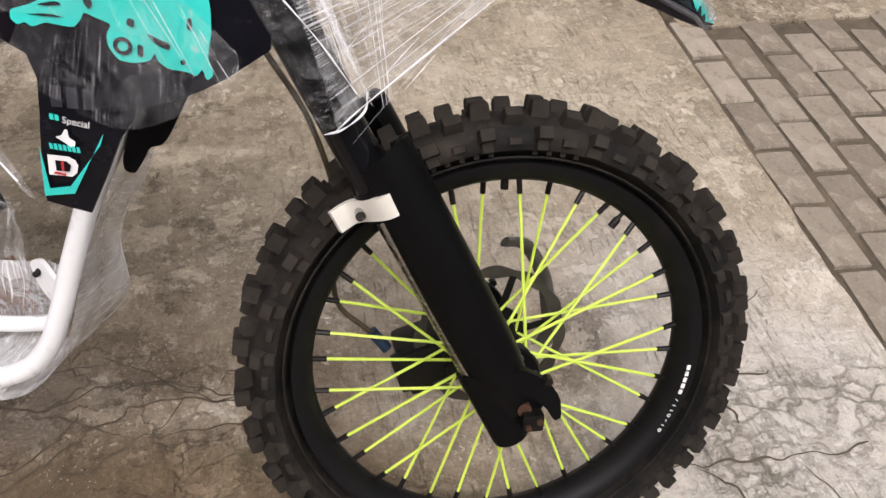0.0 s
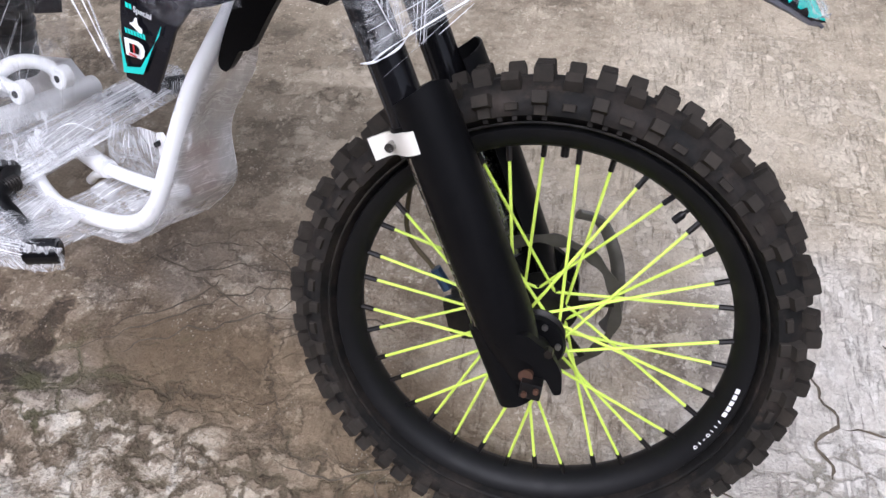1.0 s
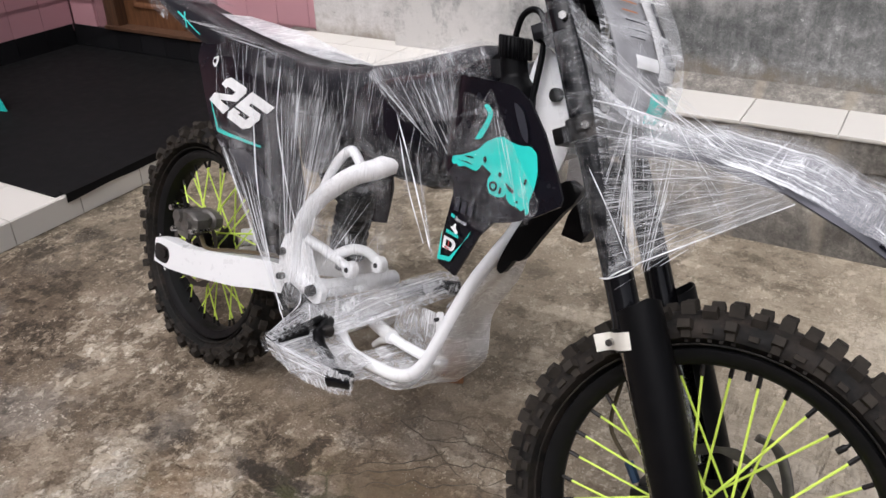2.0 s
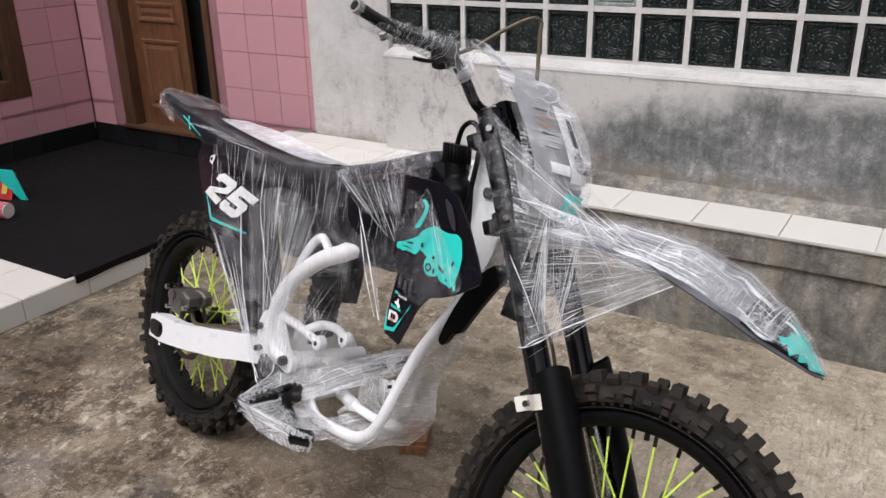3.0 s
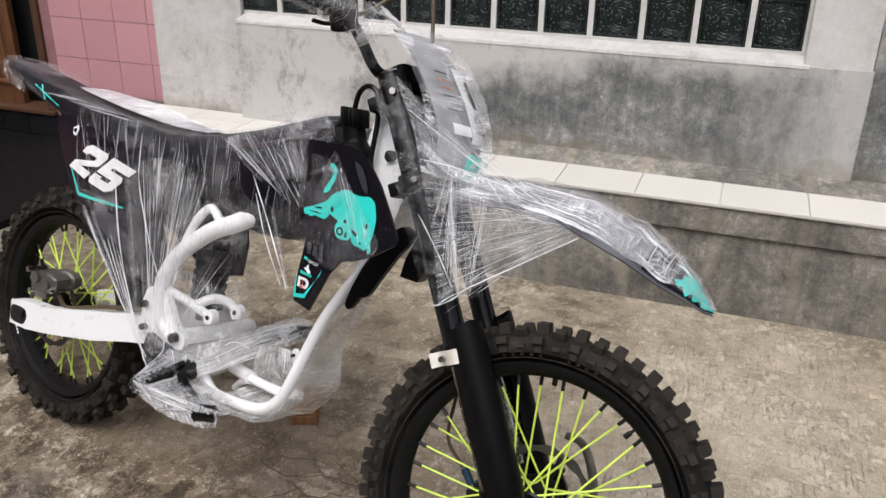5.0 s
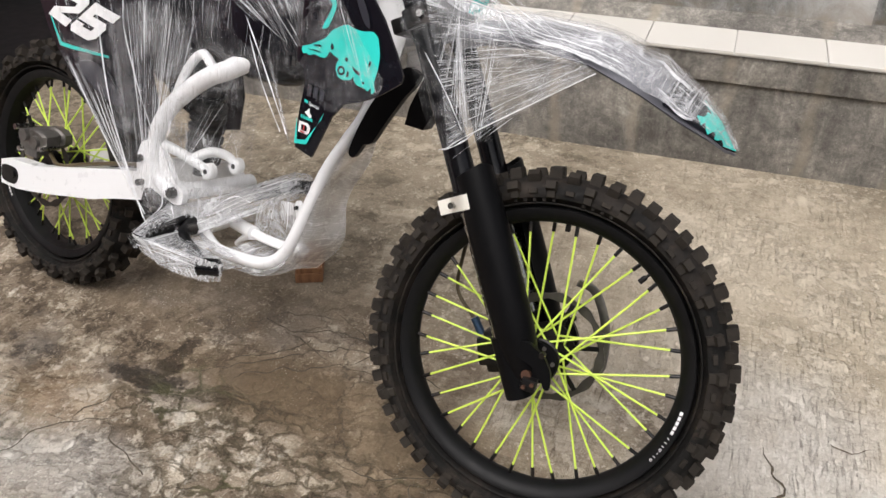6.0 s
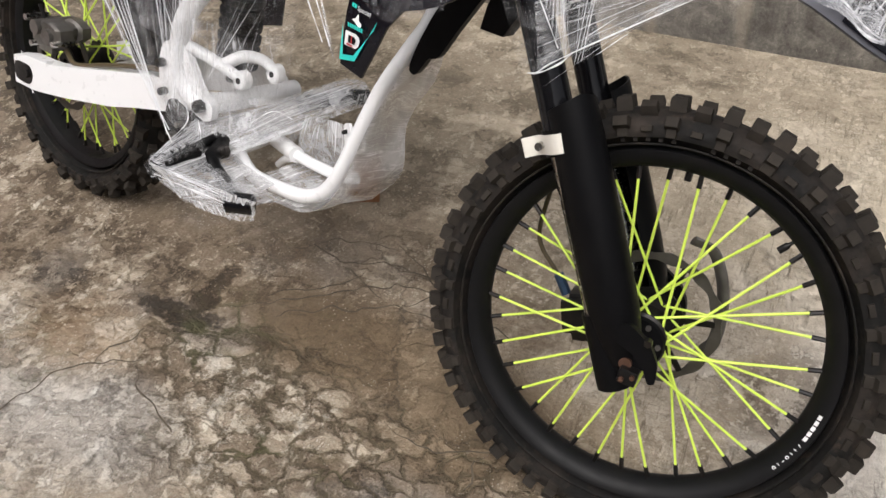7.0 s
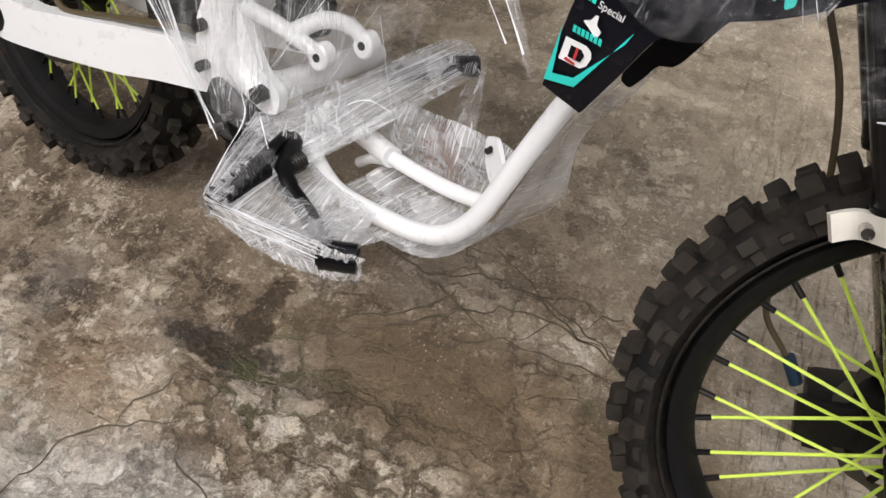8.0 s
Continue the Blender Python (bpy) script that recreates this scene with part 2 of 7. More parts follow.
def plaster(name, stops, foot=None, runs=0.0, lift=0.0, clean=None, drips=0.5):
    """Old plaster with mould, drips and pale scuffs; foot: height below which rising damp has browned it."""
    g = Graph(name)
    v = g.mapped()

    def off(n, k):
        return g.math("MULTIPLY", g.math("SUBTRACT", n, 0.5), k)

    big, mid, small = g.noise(v, 1.9, 7, 0.62, 0.6), g.noise(v, 7, 10, 0.72, 0.6), g.noise(v, 34, 9, 0.78, 0.8)
    drip = g.noise(g.mapped(scale=(20, 20, 1.8)), 1.0, 8, 0.7, 0.4)
    f = 0.5 + lift
    for n, k in ((big, 1.0), (mid, 0.9), (small, 0.75), (drip, drips)):
        f = g.math("ADD", off(n, k), f)
    scuff = g.math("MAXIMUM", g.ramp(g.noise(v, 15, 12, 0.85, 2.0), 0.63, 0.66), g.math("MULTIPLY", g.ramp(g.noise(g.mapped(loc=(2, 9, 4)), 48, 8, 0.8, 1.0), 0.63, 0.66), 0.7))
    f = g.math("ADD", f, g.math("MULTIPLY", scuff, 0.52))
    f = g.math("ADD", f, off(g.noise(v, 130, 4, 0.7), 0.35))
    r = g.n.new("ShaderNodeValToRGB")
    g.put(r.inputs[0], f)
    el = r.color_ramp.elements
    while len(el) < len(stops):
        el.new(0.5)
    for e, (p, c) in zip(el, stops):
        e.position, e.color = p, (*c, 1)
    col = r.outputs[0]
    if clean:
        # towards the porch the plaster is still whitewashed, with grey mould in patches
        x, _, z = g.sep(v)
        w = g.math("ADD", x, g.math("MULTIPLY", g.math("SUBTRACT", g.noise(g.mapped(loc=(3, 3, 3)), 3.2, 9, 0.66), 0.5), 2.6))
        w = g.math("SUBTRACT", w, g.math("MULTIPLY", g.ramp(z, 0.66, 0.90), 1.7))
        white = g.math("MULTIPLY", g.ramp(w, -0.35, -1.15), g.ramp(f, 0.2, 0.5, 0.55, 1.0))
        spots = g.math("MULTIPLY", g.ramp(g.noise(g.mapped(scale=(1, 1, 0.6), loc=(8, 1, 2)), 5.5, 12, 0.75), 0.54, 0.64), 0.75)
        col = g.mix(white, col, g.mix(spots, clean, (0.17, 0.172, 0.165)))
        # rubbed pale plaster towards the outer corner
        worn = g.math("ADD", x, g.math("MULTIPLY", g.math("SUBTRACT", g.noise(g.mapped(scale=(1, 1, 0.5), loc=(6, 2, 1)), 4.0, 9, 0.7), 0.5), 0.9))
        worn = g.math("MULTIPLY", g.ramp(worn, 0.72, 1.10), g.ramp(x, 1.162, 1.158))
        col = g.mix(g.math("MULTIPLY", worn, 0.8), col, g.mix(spots, (0.50, 0.49, 0.47), (0.25, 0.25, 0.24)))
    dirty = g.math("SUBTRACT", 1.0, white) if clean else 1.0
    if foot is not None:
        z = g.sep(g.co.outputs["Object"])[2]
        edge = g.math("ADD", z, g.math("MULTIPLY", g.math("SUBTRACT", mid, 0.5), 0.35))
        col = g.mix(g.math("MULTIPLY", g.ramp(edge, foot + 0.05, foot - 0.05), g.math("MULTIPLY", dirty, 0.55)), col, (0.24, 0.19, 0.13))
    if runs:
        x = g.sep(g.co.outputs["Object"])[0]
        wob = g.math("MULTIPLY", g.math("SUBTRACT", g.noise(g.mapped(scale=(5, 5, 9)), 1.0, 5), 0.5), 0.08)
        u = g.math("FRACT", g.math("DIVIDE", g.math("ADD", g.math("SUBTRACT", x, 0.116 - 0.15), wob), 0.30))
        line = g.ramp(g.math("ABSOLUTE", g.math("SUBTRACT", u, 0.5)), 0.10, 0.03)
        col = g.mix(g.math("MULTIPLY", g.math("MULTIPLY", line, g.ramp(big, 0.42, 0.56)), runs), col, (0.30, 0.26, 0.20))
    return g.done(col, 0.88, g.bump(f, 0.5, 0.008))


def film_material(name, dense, base=0.02, milk=0.0, lines=0.0, folds=0.0, ior=1.28, along=False, gloss=0.12, haze=0.0):
    """Clear stretch wrap: thin, glossy, with pale streaks along the pull, small sharp folds with highlights painted
    white, and painted hazy sheen.
    """
    g = Graph(name)

    def ridge(n, w):
        return g.ramp(g.math("ABSOLUTE", g.math("SUBTRACT", n, 0.5)), w, w * 0.35)

    def uv(a, b, loc=(0, 0, 0)):
        return g.mapped("UV", (b * 1.2, a * 0.45, 1) if along else (a, b, 1), loc)

    s1 = g.noise(uv(34, 0.55), 1.0, 1, 0.5, 0.10)
    s2 = g.noise(uv(85, 0.8, (3, 1, 0)), 1.0, 1, 0.5, 0.06)
    s3 = g.noise(uv(7, 2.2, (7, 2, 0)), 1.0, 5, 0.6, 0.8)
    s4 = g.noise(uv(22, 0.6, (1, 5, 0)), 1.0, 4, 0.6, 0.4)
    v = g.mapped()
    jit = g.n.new("ShaderNodeTexNoise")
    jit.inputs["Scale"].default_value = 14.0
    g.l.new(v, jit.inputs["Vector"])
    sc = g.n.new("ShaderNodeVectorMath")
    sc.operation = "SCALE"
    sc.inputs["Scale"].default_value = 0.05
    g.l.new(jit.outputs["Color"], sc.inputs[0])
    ad = g.n.new("ShaderNodeVectorMath")
    g.l.new(v, ad.inputs[0])
    g.l.new(sc.outputs[0], ad.inputs[1])
    wv = ad.outputs[0]
    edge = g.math("MAXIMUM", g.ramp(g.voronoi(wv, 24, "DISTANCE_TO_EDGE"), 0.050, 0.012), g.math("MULTIPLY", g.ramp(g.voronoi(wv, 60, "DISTANCE_TO_EDGE"), 0.07, 0.02), 0.5))
    facet = g.sep(g.voronoi(wv, 24, "F1", "Color"))
    # fold edges and random facets are whitened as painted highlights
    fold = g.math("MAXIMUM", g.math("MULTIPLY", edge, g.ramp(facet[1], 0.3, 0.8)), g.ramp(facet[0], 0.74, 0.94))
    fold = g.math("MULTIPLY", fold, g.ramp(g.noise(v, 11, 4), 0.44, 0.60))
    m = g.math("MULTIPLY", ridge(s1, 0.022 + lines), g.ramp(s3, 0.42, 0.56))
    m2 = g.math("MULTIPLY", ridge(s2, 0.028 + lines), g.ramp(g.noise(uv(9, 1.5, (2, 9, 0)), 1.0, 4), 0.46, 0.60))
    m4 = g.math("MULTIPLY", g.ramp(s4, 0.66, 0.72), 0.20 + lines * 3)
    streak = g.math("MINIMUM", g.math("MAXIMUM", g.math("MAXIMUM", m, g.math("MULTIPLY", m2, 0.75)), m4), 1.0)
    fac = g.math("ADD", g.math("MULTIPLY", streak, dense), g.math("ADD", base, g.math("MULTIPLY", g.ramp(s3, 0.45, 0.7), milk)))
    fac = g.math("ADD", fac, g.math("MULTIPLY", fold, folds))
    # broad soft highlights painted as pale patches, with creased bright ridges inside them
    sheen = g.ramp(g.noise(wv, 9, 5, 0.62, 0.9), 0.46, 0.64)
    glint = g.math("MULTIPLY", ridge(g.noise(wv, 26, 3, 0.55, 1.6), 0.045), g.ramp(g.noise(v, 17, 3), 0.46, 0.58))
    hazy = g.math("ADD", sheen, g.math("MULTIPLY", glint, 1.6))
    fac = g.math("MINIMUM", g.math("ADD", fac, g.math("MULTIPLY", hazy, haze)), 0.96)
    tr = g.n.new("ShaderNodeBsdfTransparent")
    g.done((0.94, 0.95, 0.97), 0.25, g.bump(g.math("ADD", s1, s3), 0.3, 0.004), 0.0)
    gl = g.n.new("ShaderNodeBsdfGlossy")
    gl.inputs["Roughness"].default_value = 0.14
    crinkle = g.noise(g.mapped(scale=(1, 1, 1.4)), 70, 5, 0.65, 1.2)
    nrm = g.bump(g.math("ADD", g.math("ADD", g.math("ADD", s4, s3), g.math("MULTIPLY", facet[2], folds)), g.math("MULTIPLY", crinkle, 0.45)), 0.9, 0.010)
    g.l.new(nrm, gl.inputs["Normal"])
    fr = g.n.new("ShaderNodeFresnel")
    fr.inputs["IOR"].default_value = ior
    g.l.new(nrm, fr.inputs["Normal"])
    a = g.n.new("ShaderNodeMixShader")
    g.put(a.inputs[0], fac)
    g.l.new(tr.outputs[0], a.inputs[1])
    g.l.new(g.bsdf.outputs[0], a.inputs[2])
    b = g.n.new("ShaderNodeMixShader")
    g.put(b.inputs[0], g.math("MINIMUM", fr.outputs[0], gloss))
    g.l.new(a.outputs[0], b.inputs[1])
    g.l.new(gl.outputs[0], b.inputs[2])
    g.l.new(b.outputs[0], g.out.inputs["Surface"])
    return g.mat


def rubber(name):
    g = Graph(name)
    v = g.mapped()
    n, d = g.noise(v, 90, 5), g.noise(v, 9, 7, 0.7)
    col = g.mix(g.ramp(d, 0.46, 0.66), (0.009, 0.0085, 0.008), (0.034, 0.027, 0.022))
    col = g.mix(g.math("MULTIPLY", g.ramp(g.noise(v, 40, 6, 0.75), 0.58, 0.7), 0.4), col, (0.085, 0.060, 0.042))
    g.bsdf.inputs["Specular IOR Level"].default_value = 0.18
    return g.done(col, g.ramp(n, 0.3, 0.7, 0.62, 0.85), g.bump(n, 0.35, 0.002))


def tiles_material(name, color, rough, vary=0.06):
    g = Graph(name)
    v = g.mapped()
    r = g.random()
    lo, hi = tuple(c * (1 - vary) for c in color), tuple(min(1, c * (1 + vary)) for c in color)
    col = g.mix(r, lo, hi)
    n = g.noise(v, 6, 6, 0.65)
    col = g.mix(g.math("MULTIPLY", g.ramp(n, 0.55, 0.8), 0.06), col, tuple(c * 0.6 for c in color))
    return g.done(col, rough, g.bump(g.noise(v, 25, 3), 0.03, 0.003))


def brick_material():
    g = Graph("grey_paver")
    v = g.mapped()
    r = g.random()
    n, f = g.noise(v, 14, 7, 0.7), g.noise(v, 80, 5, 0.7)
    col = g.mix(r, (0.215, 0.180, 0.140), (0.34, 0.295, 0.24))
    col = g.mix(g.math("MULTIPLY", g.ramp(n, 0.53, 0.62), 0.55), col, (0.42, 0.37, 0.30))
    col = g.mix(g.math("MULTIPLY", g.ramp(n, 0.46, 0.40), 0.6), col, (0.15, 0.125, 0.095))
    col = g.mix(g.math("MULTIPLY", g.ramp(f, 0.58, 0.66), 0.35), col, (0.52, 0.47, 0.40))
    return g.done(col, 0.9, g.bump(g.math("ADD", n, f), 0.6, 0.006))


def wood_material(name, a, b, rough=0.45):
    g = Graph(name)
    v = g.mapped(scale=(9, 9, 0.9))
    n = g.noise(v, 5, 6, 0.65, 1.5)
    return g.done(g.mix(g.ramp(n, 0.35, 0.65), a, b), rough, g.bump(n, 0.15, 0.003))


def block_glass():
    """Opaque moulded glass with rippled face; the dark room behind is put into its colour."""
    g = Graph("moulded_glass")
    v = g.mapped()
    rings = g.n.new("ShaderNodeTexWave")
    rings.wave_type, rings.rings_direction = "RINGS", "Y"
    rings.inputs["Scale"].default_value, rings.inputs["Distortion"].default_value = 26.0, 1.5
    g.l.new(g.mapped(loc=(-0.01, 0, 0.02)), rings.inputs["Vector"])
    drops = g.voronoi(v, 75)
    zone = g.ramp(g.noise(g.mapped(loc=(0.3, 0, 0.1)), 13, 2), 0.44, 0.52)
    d = g.math("MULTIPLY", g.ramp(drops, 0.35, 0.12), zone)
    h = g.math("ADD", g.math("MULTIPLY", rings.outputs["Fac"], g.ramp(zone, 0, 1, 0.6, 0.12)), g.math("MULTIPLY", d, 1.8))
    col = g.mix(g.math("MULTIPLY", d, 0.55), (0.012, 0.017, 0.016), (0.10, 0.12, 0.115))
    return g.done(col, 0.12, g.bump(h, 0.6, 0.006))


M = {}
M["concrete"] = concrete_ground()
M["grey_plaster"] = plaster("grey_plaster", ((0.16, (0.055, 0.058, 0.057)), (0.38, (0.115, 0.120, 0.117)), (0.52, (0.175, 0.178, 0.172)), (0.66, (0.27, 0.272, 0.265)), (0.86, (0.52, 0.515, 0.50))), 0.50, 0.0, 0.03, (0.54, 0.525, 0.50))
M["white_plaster"] = plaster("white_plaster", ((0.08, (0.13, 0.135, 0.13)), (0.26, (0.30, 0.295, 0.285)), (0.40, (0.47, 0.455, 0.435)), (0.62, (0.565, 0.55, 0.53)), (0.9, (0.64, 0.625, 0.61))), 0.46, 0.0, 0.10, None, 0.22)
M["ledge_concrete"] = plaster("ledge_concrete", ((0.14, (0.045, 0.040, 0.034)), (0.36, (0.100, 0.092, 0.080)), (0.52, (0.158, 0.147, 0.130)), (0.68, (0.255, 0.236, 0.205)), (0.9, (0.48, 0.45, 0.39))), None, 0.6, 0.05)
M["white_tile"] = tiles_material("white_tile", (0.66, 0.635, 0.585), 0.38, 0.03)
M["pink_tile"] = tiles_material("pink_tile", (0.56, 0.30, 0.325), 0.28, 0.05)
M["pink_grout"] = plain("pink_grout", (0.30, 0.15, 0.16), 0.9)
M["black_tile"] = tiles_material("black_tile", (0.012, 0.012, 0.013), 0.18, 0.2)
M["mat"] = plain("black_rubber_mat", (0.0065, 0.0065, 0.0068), 0.75, 0, 0.25, 20, 0.3, 0.2, (0.016, 0.015, 0.014), shine=0.12)
M["brick"] = brick_material()
M["soil"] = plain("soil", (0.10, 0.08, 0.055), 0.95, 0, 0.4, 40, 0.8)
M["door_wood"] = wood_material("door_wood", (0.10, 0.042, 0.018), (0.20, 0.09, 0.04))
M["frame_wood"] = wood_material("frame_wood", (0.06, 0.030, 0.017), (0.13, 0.065, 0.035))
M["glass_block"] = block_glass()
M["mortar"] = plain("white_mortar", (0.57, 0.555, 0.53), 0.85, 0, 0.12, 30, 0.2, 0.25, (0.30, 0.29, 0.27))
# near-black that paints in the shade of unlit rooms and open holes
M["dark"] = plain("shade_black", (0.006, 0.006, 0.006), 0.9)
M["rubber"] = rubber("dusty_rubber")
# dusty tread blocks, made paler than the carcass to paint in the shaded gaps
M["tread"] = plain("tread_block_rubber", (0.028, 0.024, 0.020), 0.8, 0, 0.35, 60, 0.4, 0.4, (0.062, 0.048, 0.036), shine=0.15)
M["rim"] = plain("black_anodised_rim", (0.005, 0.005, 0.0055), 0.50, 0.0, 0.2, 60, 0.03, 0.25, (0.022, 0.019, 0.016), shine=0.2)
M["yellow"] = plain("fluorescent_yellow_sleeve", (0.62, 0.80, 0.11), 0.4, 0, 0.05)
M["black_plastic"] = plain("matt_black_plastic", (0.0035, 0.0035, 0.004), 0.42, 0, 0.2, 120, 0.12, 0.12, (0.009, 0.008, 0.007), shine=0.12)
M["gloss_black"] = plain("gloss_black_metal", (0.005, 0.005, 0.006), 0.16, 0.0, 0.1, 60, 0.02, shine=0.3)
M["panel_black"] = plain("gloss_black_panel", (0.006, 0.006, 0.009), 0.22, 0.0, 0.2, 40, 0.03, shine=0.22)
M["panel_print"] = plain("dark_grey_print", (0.030, 0.030, 0.038), 0.35, shine=0.2)
M["seat_cover"] = plain("black_vinyl", (0.007, 0.007, 0.010), 0.5, 0, 0.2, 300, 0.3, shine=0.16)
M["white_paint"] = plain("white_frame_paint", (0.80, 0.805, 0.81), 0.32, 0, 0.01, 40, 0.0, coat=0.15)
M["white_plastic"] = plain("cream_plastic", (0.72, 0.69, 0.62), 0.35, 0, 0.05)
M["white_print"] = plain("white_print", (0.80, 0.80, 0.80), 0.35)
M["teal"] = plain("teal_print", (0.022, 0.60, 0.53), 0.35, 0, 0.05)
M["orange_print"] = plain("orange_print", (0.46, 0.17, 0.07), 0.4)
M["red_print"] = plain("red_print", (0.45, 0.03, 0.03), 0.4)
M["steel"] = plain("brushed_steel", (0.45, 0.44, 0.42), 0.25, 1.0, 0.1, 100, 0.05)
M["dull_metal"] = plain("dull_cast_metal", (0.20, 0.19, 0.175), 0.5, 0.8, 0.25, 60, 0.2, 0.5, (0.06, 0.045, 0.03))
M["disc_steel"] = plain("worn_disc_steel", (0.085, 0.078, 0.068), 0.42, 0.6, 0.2, 80, 0.1, 0.3, (0.10, 0.08, 0.06))
M["dark_metal"] = plain("dark_metal", (0.014, 0.013, 0.013), 0.4, 0.6, 0.2, 60, 0.1, 0.3, (0.07, 0.05, 0.035))
M["rust"] = plain("rusty_bolt", (0.09, 0.045, 0.028), 0.6, 0.5)
M["blue_anodised"] = plain("blue_anodised_bolt", (0.05, 0.09, 0.16), 0.35, 0.7)
M["hose"] = plain("brown_brake_hose", (0.085, 0.065, 0.035), 0.35)
M["block"] = wood_material("rough_block", (0.16, 0.07, 0.03), (0.30, 0.15, 0.07), 0.8)
M["film"] = film_material("clear_stretch_wrap", 0.22, 0.001, 0.0, -0.012, 0.07, 1.12, gloss=0.05, haze=0.035)
M["film_dense"] = film_material("layered_stretch_wrap", 0.50, 0.02, 0.06, -0.004, 0.25, 1.16, haze=0.10)
M["film_lines"] = film_material("stretched_wrap", 0.40, 0.006, 0.04, -0.006, 0.10, 1.14, gloss=0.07, haze=0.06)
M["film_milky"] = film_material("milky_stretch_wrap", 0.30, 0.36, 0.12, 0.0, 0.15, 1.15, haze=0.14)
M["film_veil"] = film_material("streaked_stretch_wrap", 0.55, 0.14, 0.16, 0.010, 0.30, 1.15, haze=0.16)
M["film_pale"] = film_material("doubled_stretch_wrap", 0.25, 0.46, 0.18, 0.0, 0.10, 1.2, haze=0.10)
M["film_belly"] = film_material("loose_stretch_wrap", 0.50, 0.17, 0.20, 0.006, 0.24, 1.2, haze=0.13)
M["film_fold"] = film_material("crumpled_stretch_wrap", 0.35, 0.012, 0.04, 0.0, 0.42, 1.2, haze=0.06)
M["film_along"] = film_material("taut_stretch_wrap", 0.62, 0.03, 0.10, 0.008, 0.25, 1.2, True, haze=0.12)
M["crease"] = plain("gathered_film", (0.80, 0.81, 0.83), 0.25, 0, 0.1, 80, 0.3)


# ---- mesh helpers ----
def smooth(me, angle=40):
    for p in me.polygons:
        p.use_smooth = True
    me.set_sharp_from_angle(angle=radians(angle))


def link(name, bm, material, parent=None, label="", soft=True, matrix=None):
    me = bpy.data.meshes.new(name)
    bmesh.ops.recalc_face_normals(bm, faces=bm.faces)
    bm.to_mesh(me)
    bm.free()
    if soft:
        smooth(me)
    for m in material if isinstance(material, (list, tuple)) else [material]:
        me.materials.append(m)
    ob = new(name, me)
    if parent is not None:
        ob.parent = parent
    if matrix is not None:
        ob.matrix_local = matrix
    return tagged(ob, label)


def part(name, bm, material, parent, label="", soft=True, matrix=None):
    return link(name, bm, material, parent, label, soft, matrix)


def empty(name, matrix, label, category, group="", kind=""):
    ob = new(name)
    ob.matrix_world = matrix
    ob.empty_display_size = 0.1
    return tagged(ob, label, category, group, kind)


def box(bm, lo, hi, bevel=0.0, m=None):
    c = [(a + b) / 2 for a, b in zip(lo, hi)]
    s = [b - a for a, b in zip(lo, hi)]
    g = bmesh.ops.create_cube(bm, size=1)["verts"]
    for v in g:
        v.co = Vector((v.co.x * s[0] + c[0], v.co.y * s[1] + c[1], v.co.z * s[2] + c[2]))
    if bevel:
        es = list({e for v in g for e in v.link_edges})
        g = bmesh.ops.bevel(bm, geom=es, offset=bevel, segments=2, affect="EDGES", profile=0.7)["verts"]
        g = list({v for v in g})
    if m is not None:
        bmesh.ops.transform(bm, matrix=m, verts=g)
    return bm


def curve_points(pts, step=6):
    """A smooth line through the points."""
    p = [Vector(q) for q in pts]
    if len(p) < 3:
        return p
    ext = [2 * p[0] - p[1]] + p + [2 * p[-1] - p[-2]]
    out = []
    for i in range(1, len(ext) - 2):
        a, b, c, d = ext[i - 1 : i + 3]
        for k in range(step):
            t = k / step
            out.append(0.5 * (2 * b + (c - a) * t + (2 * a - 5 * b + 4 * c - d) * t * t + (3 * b - a - 3 * c + d) * t ** 3))
    return out + [p[-1]]


def tube(bm, pts, r, seg=12, step=6, curved=True, squash=1.0):
    p = curve_points(pts, step) if curved else [Vector(q) for q in pts]
    rad = r if callable(r) else (lambda t: r)
    rings, ref = [], None
    for i, q in enumerate(p):
        d = (p[min(i + 1, len(p) - 1)] - p[max(i - 1, 0)]).normalized()
        if ref is None:
            ref = d.orthogonal().normalized()
        ref = (ref - d * ref.dot(d)).normalized()
        w = d.cross(ref)
        rr = rad(i / max(1, len(p) - 1))
        rings.append([bm.verts.new(q + (ref * math.cos(a) + w * math.sin(a) * squash) * rr) for a in (2 * math.pi * k / seg for k in range(seg))])
    for a, b in zip(rings, rings[1:]):
        for k in range(seg):
            bm.faces.new((a[k], a[(k + 1) % seg], b[(k + 1) % seg], b[k]))
    bm.faces.new(rings[0][::-1])
    bm.faces.new(rings[-1])
    return bm


def rod(bm, a, b, r, seg=12):
    return tube(bm, [a, b], r, seg, curved=False)


def loft(bm, rings, caps=True):
    vs = [[bm.verts.new(q) for q in ring] for ring in rings]
    n = len(vs[0])
    for a, b in zip(vs, vs[1:]):
        for k in range(n):
            bm.faces.new((a[k], a[(k + 1) % n], b[(k + 1) % n], b[k]))
    if caps:
        bm.faces.new(vs[0][::-1])
        bm.faces.new(vs[-1])
    return bm


def spin(bm, profile, seg=72, axis="y", close=True):
    """Turns a closed outline of (radius, offset) about the axle."""
    rings = []
    for k in range(seg):
        a = 2 * math.pi * k / seg
        rings.append([bm.verts.new((r * math.cos(a), o, r * math.sin(a))) for r, o in profile])
    n = len(profile)
    for k in range(seg):
        a, b = rings[k], rings[(k + 1) % seg]
        for j in range(n if close else n - 1):
            bm.faces.new((a[j], a[(j + 1) % n], b[(j + 1) % n], b[j]))
    return bm


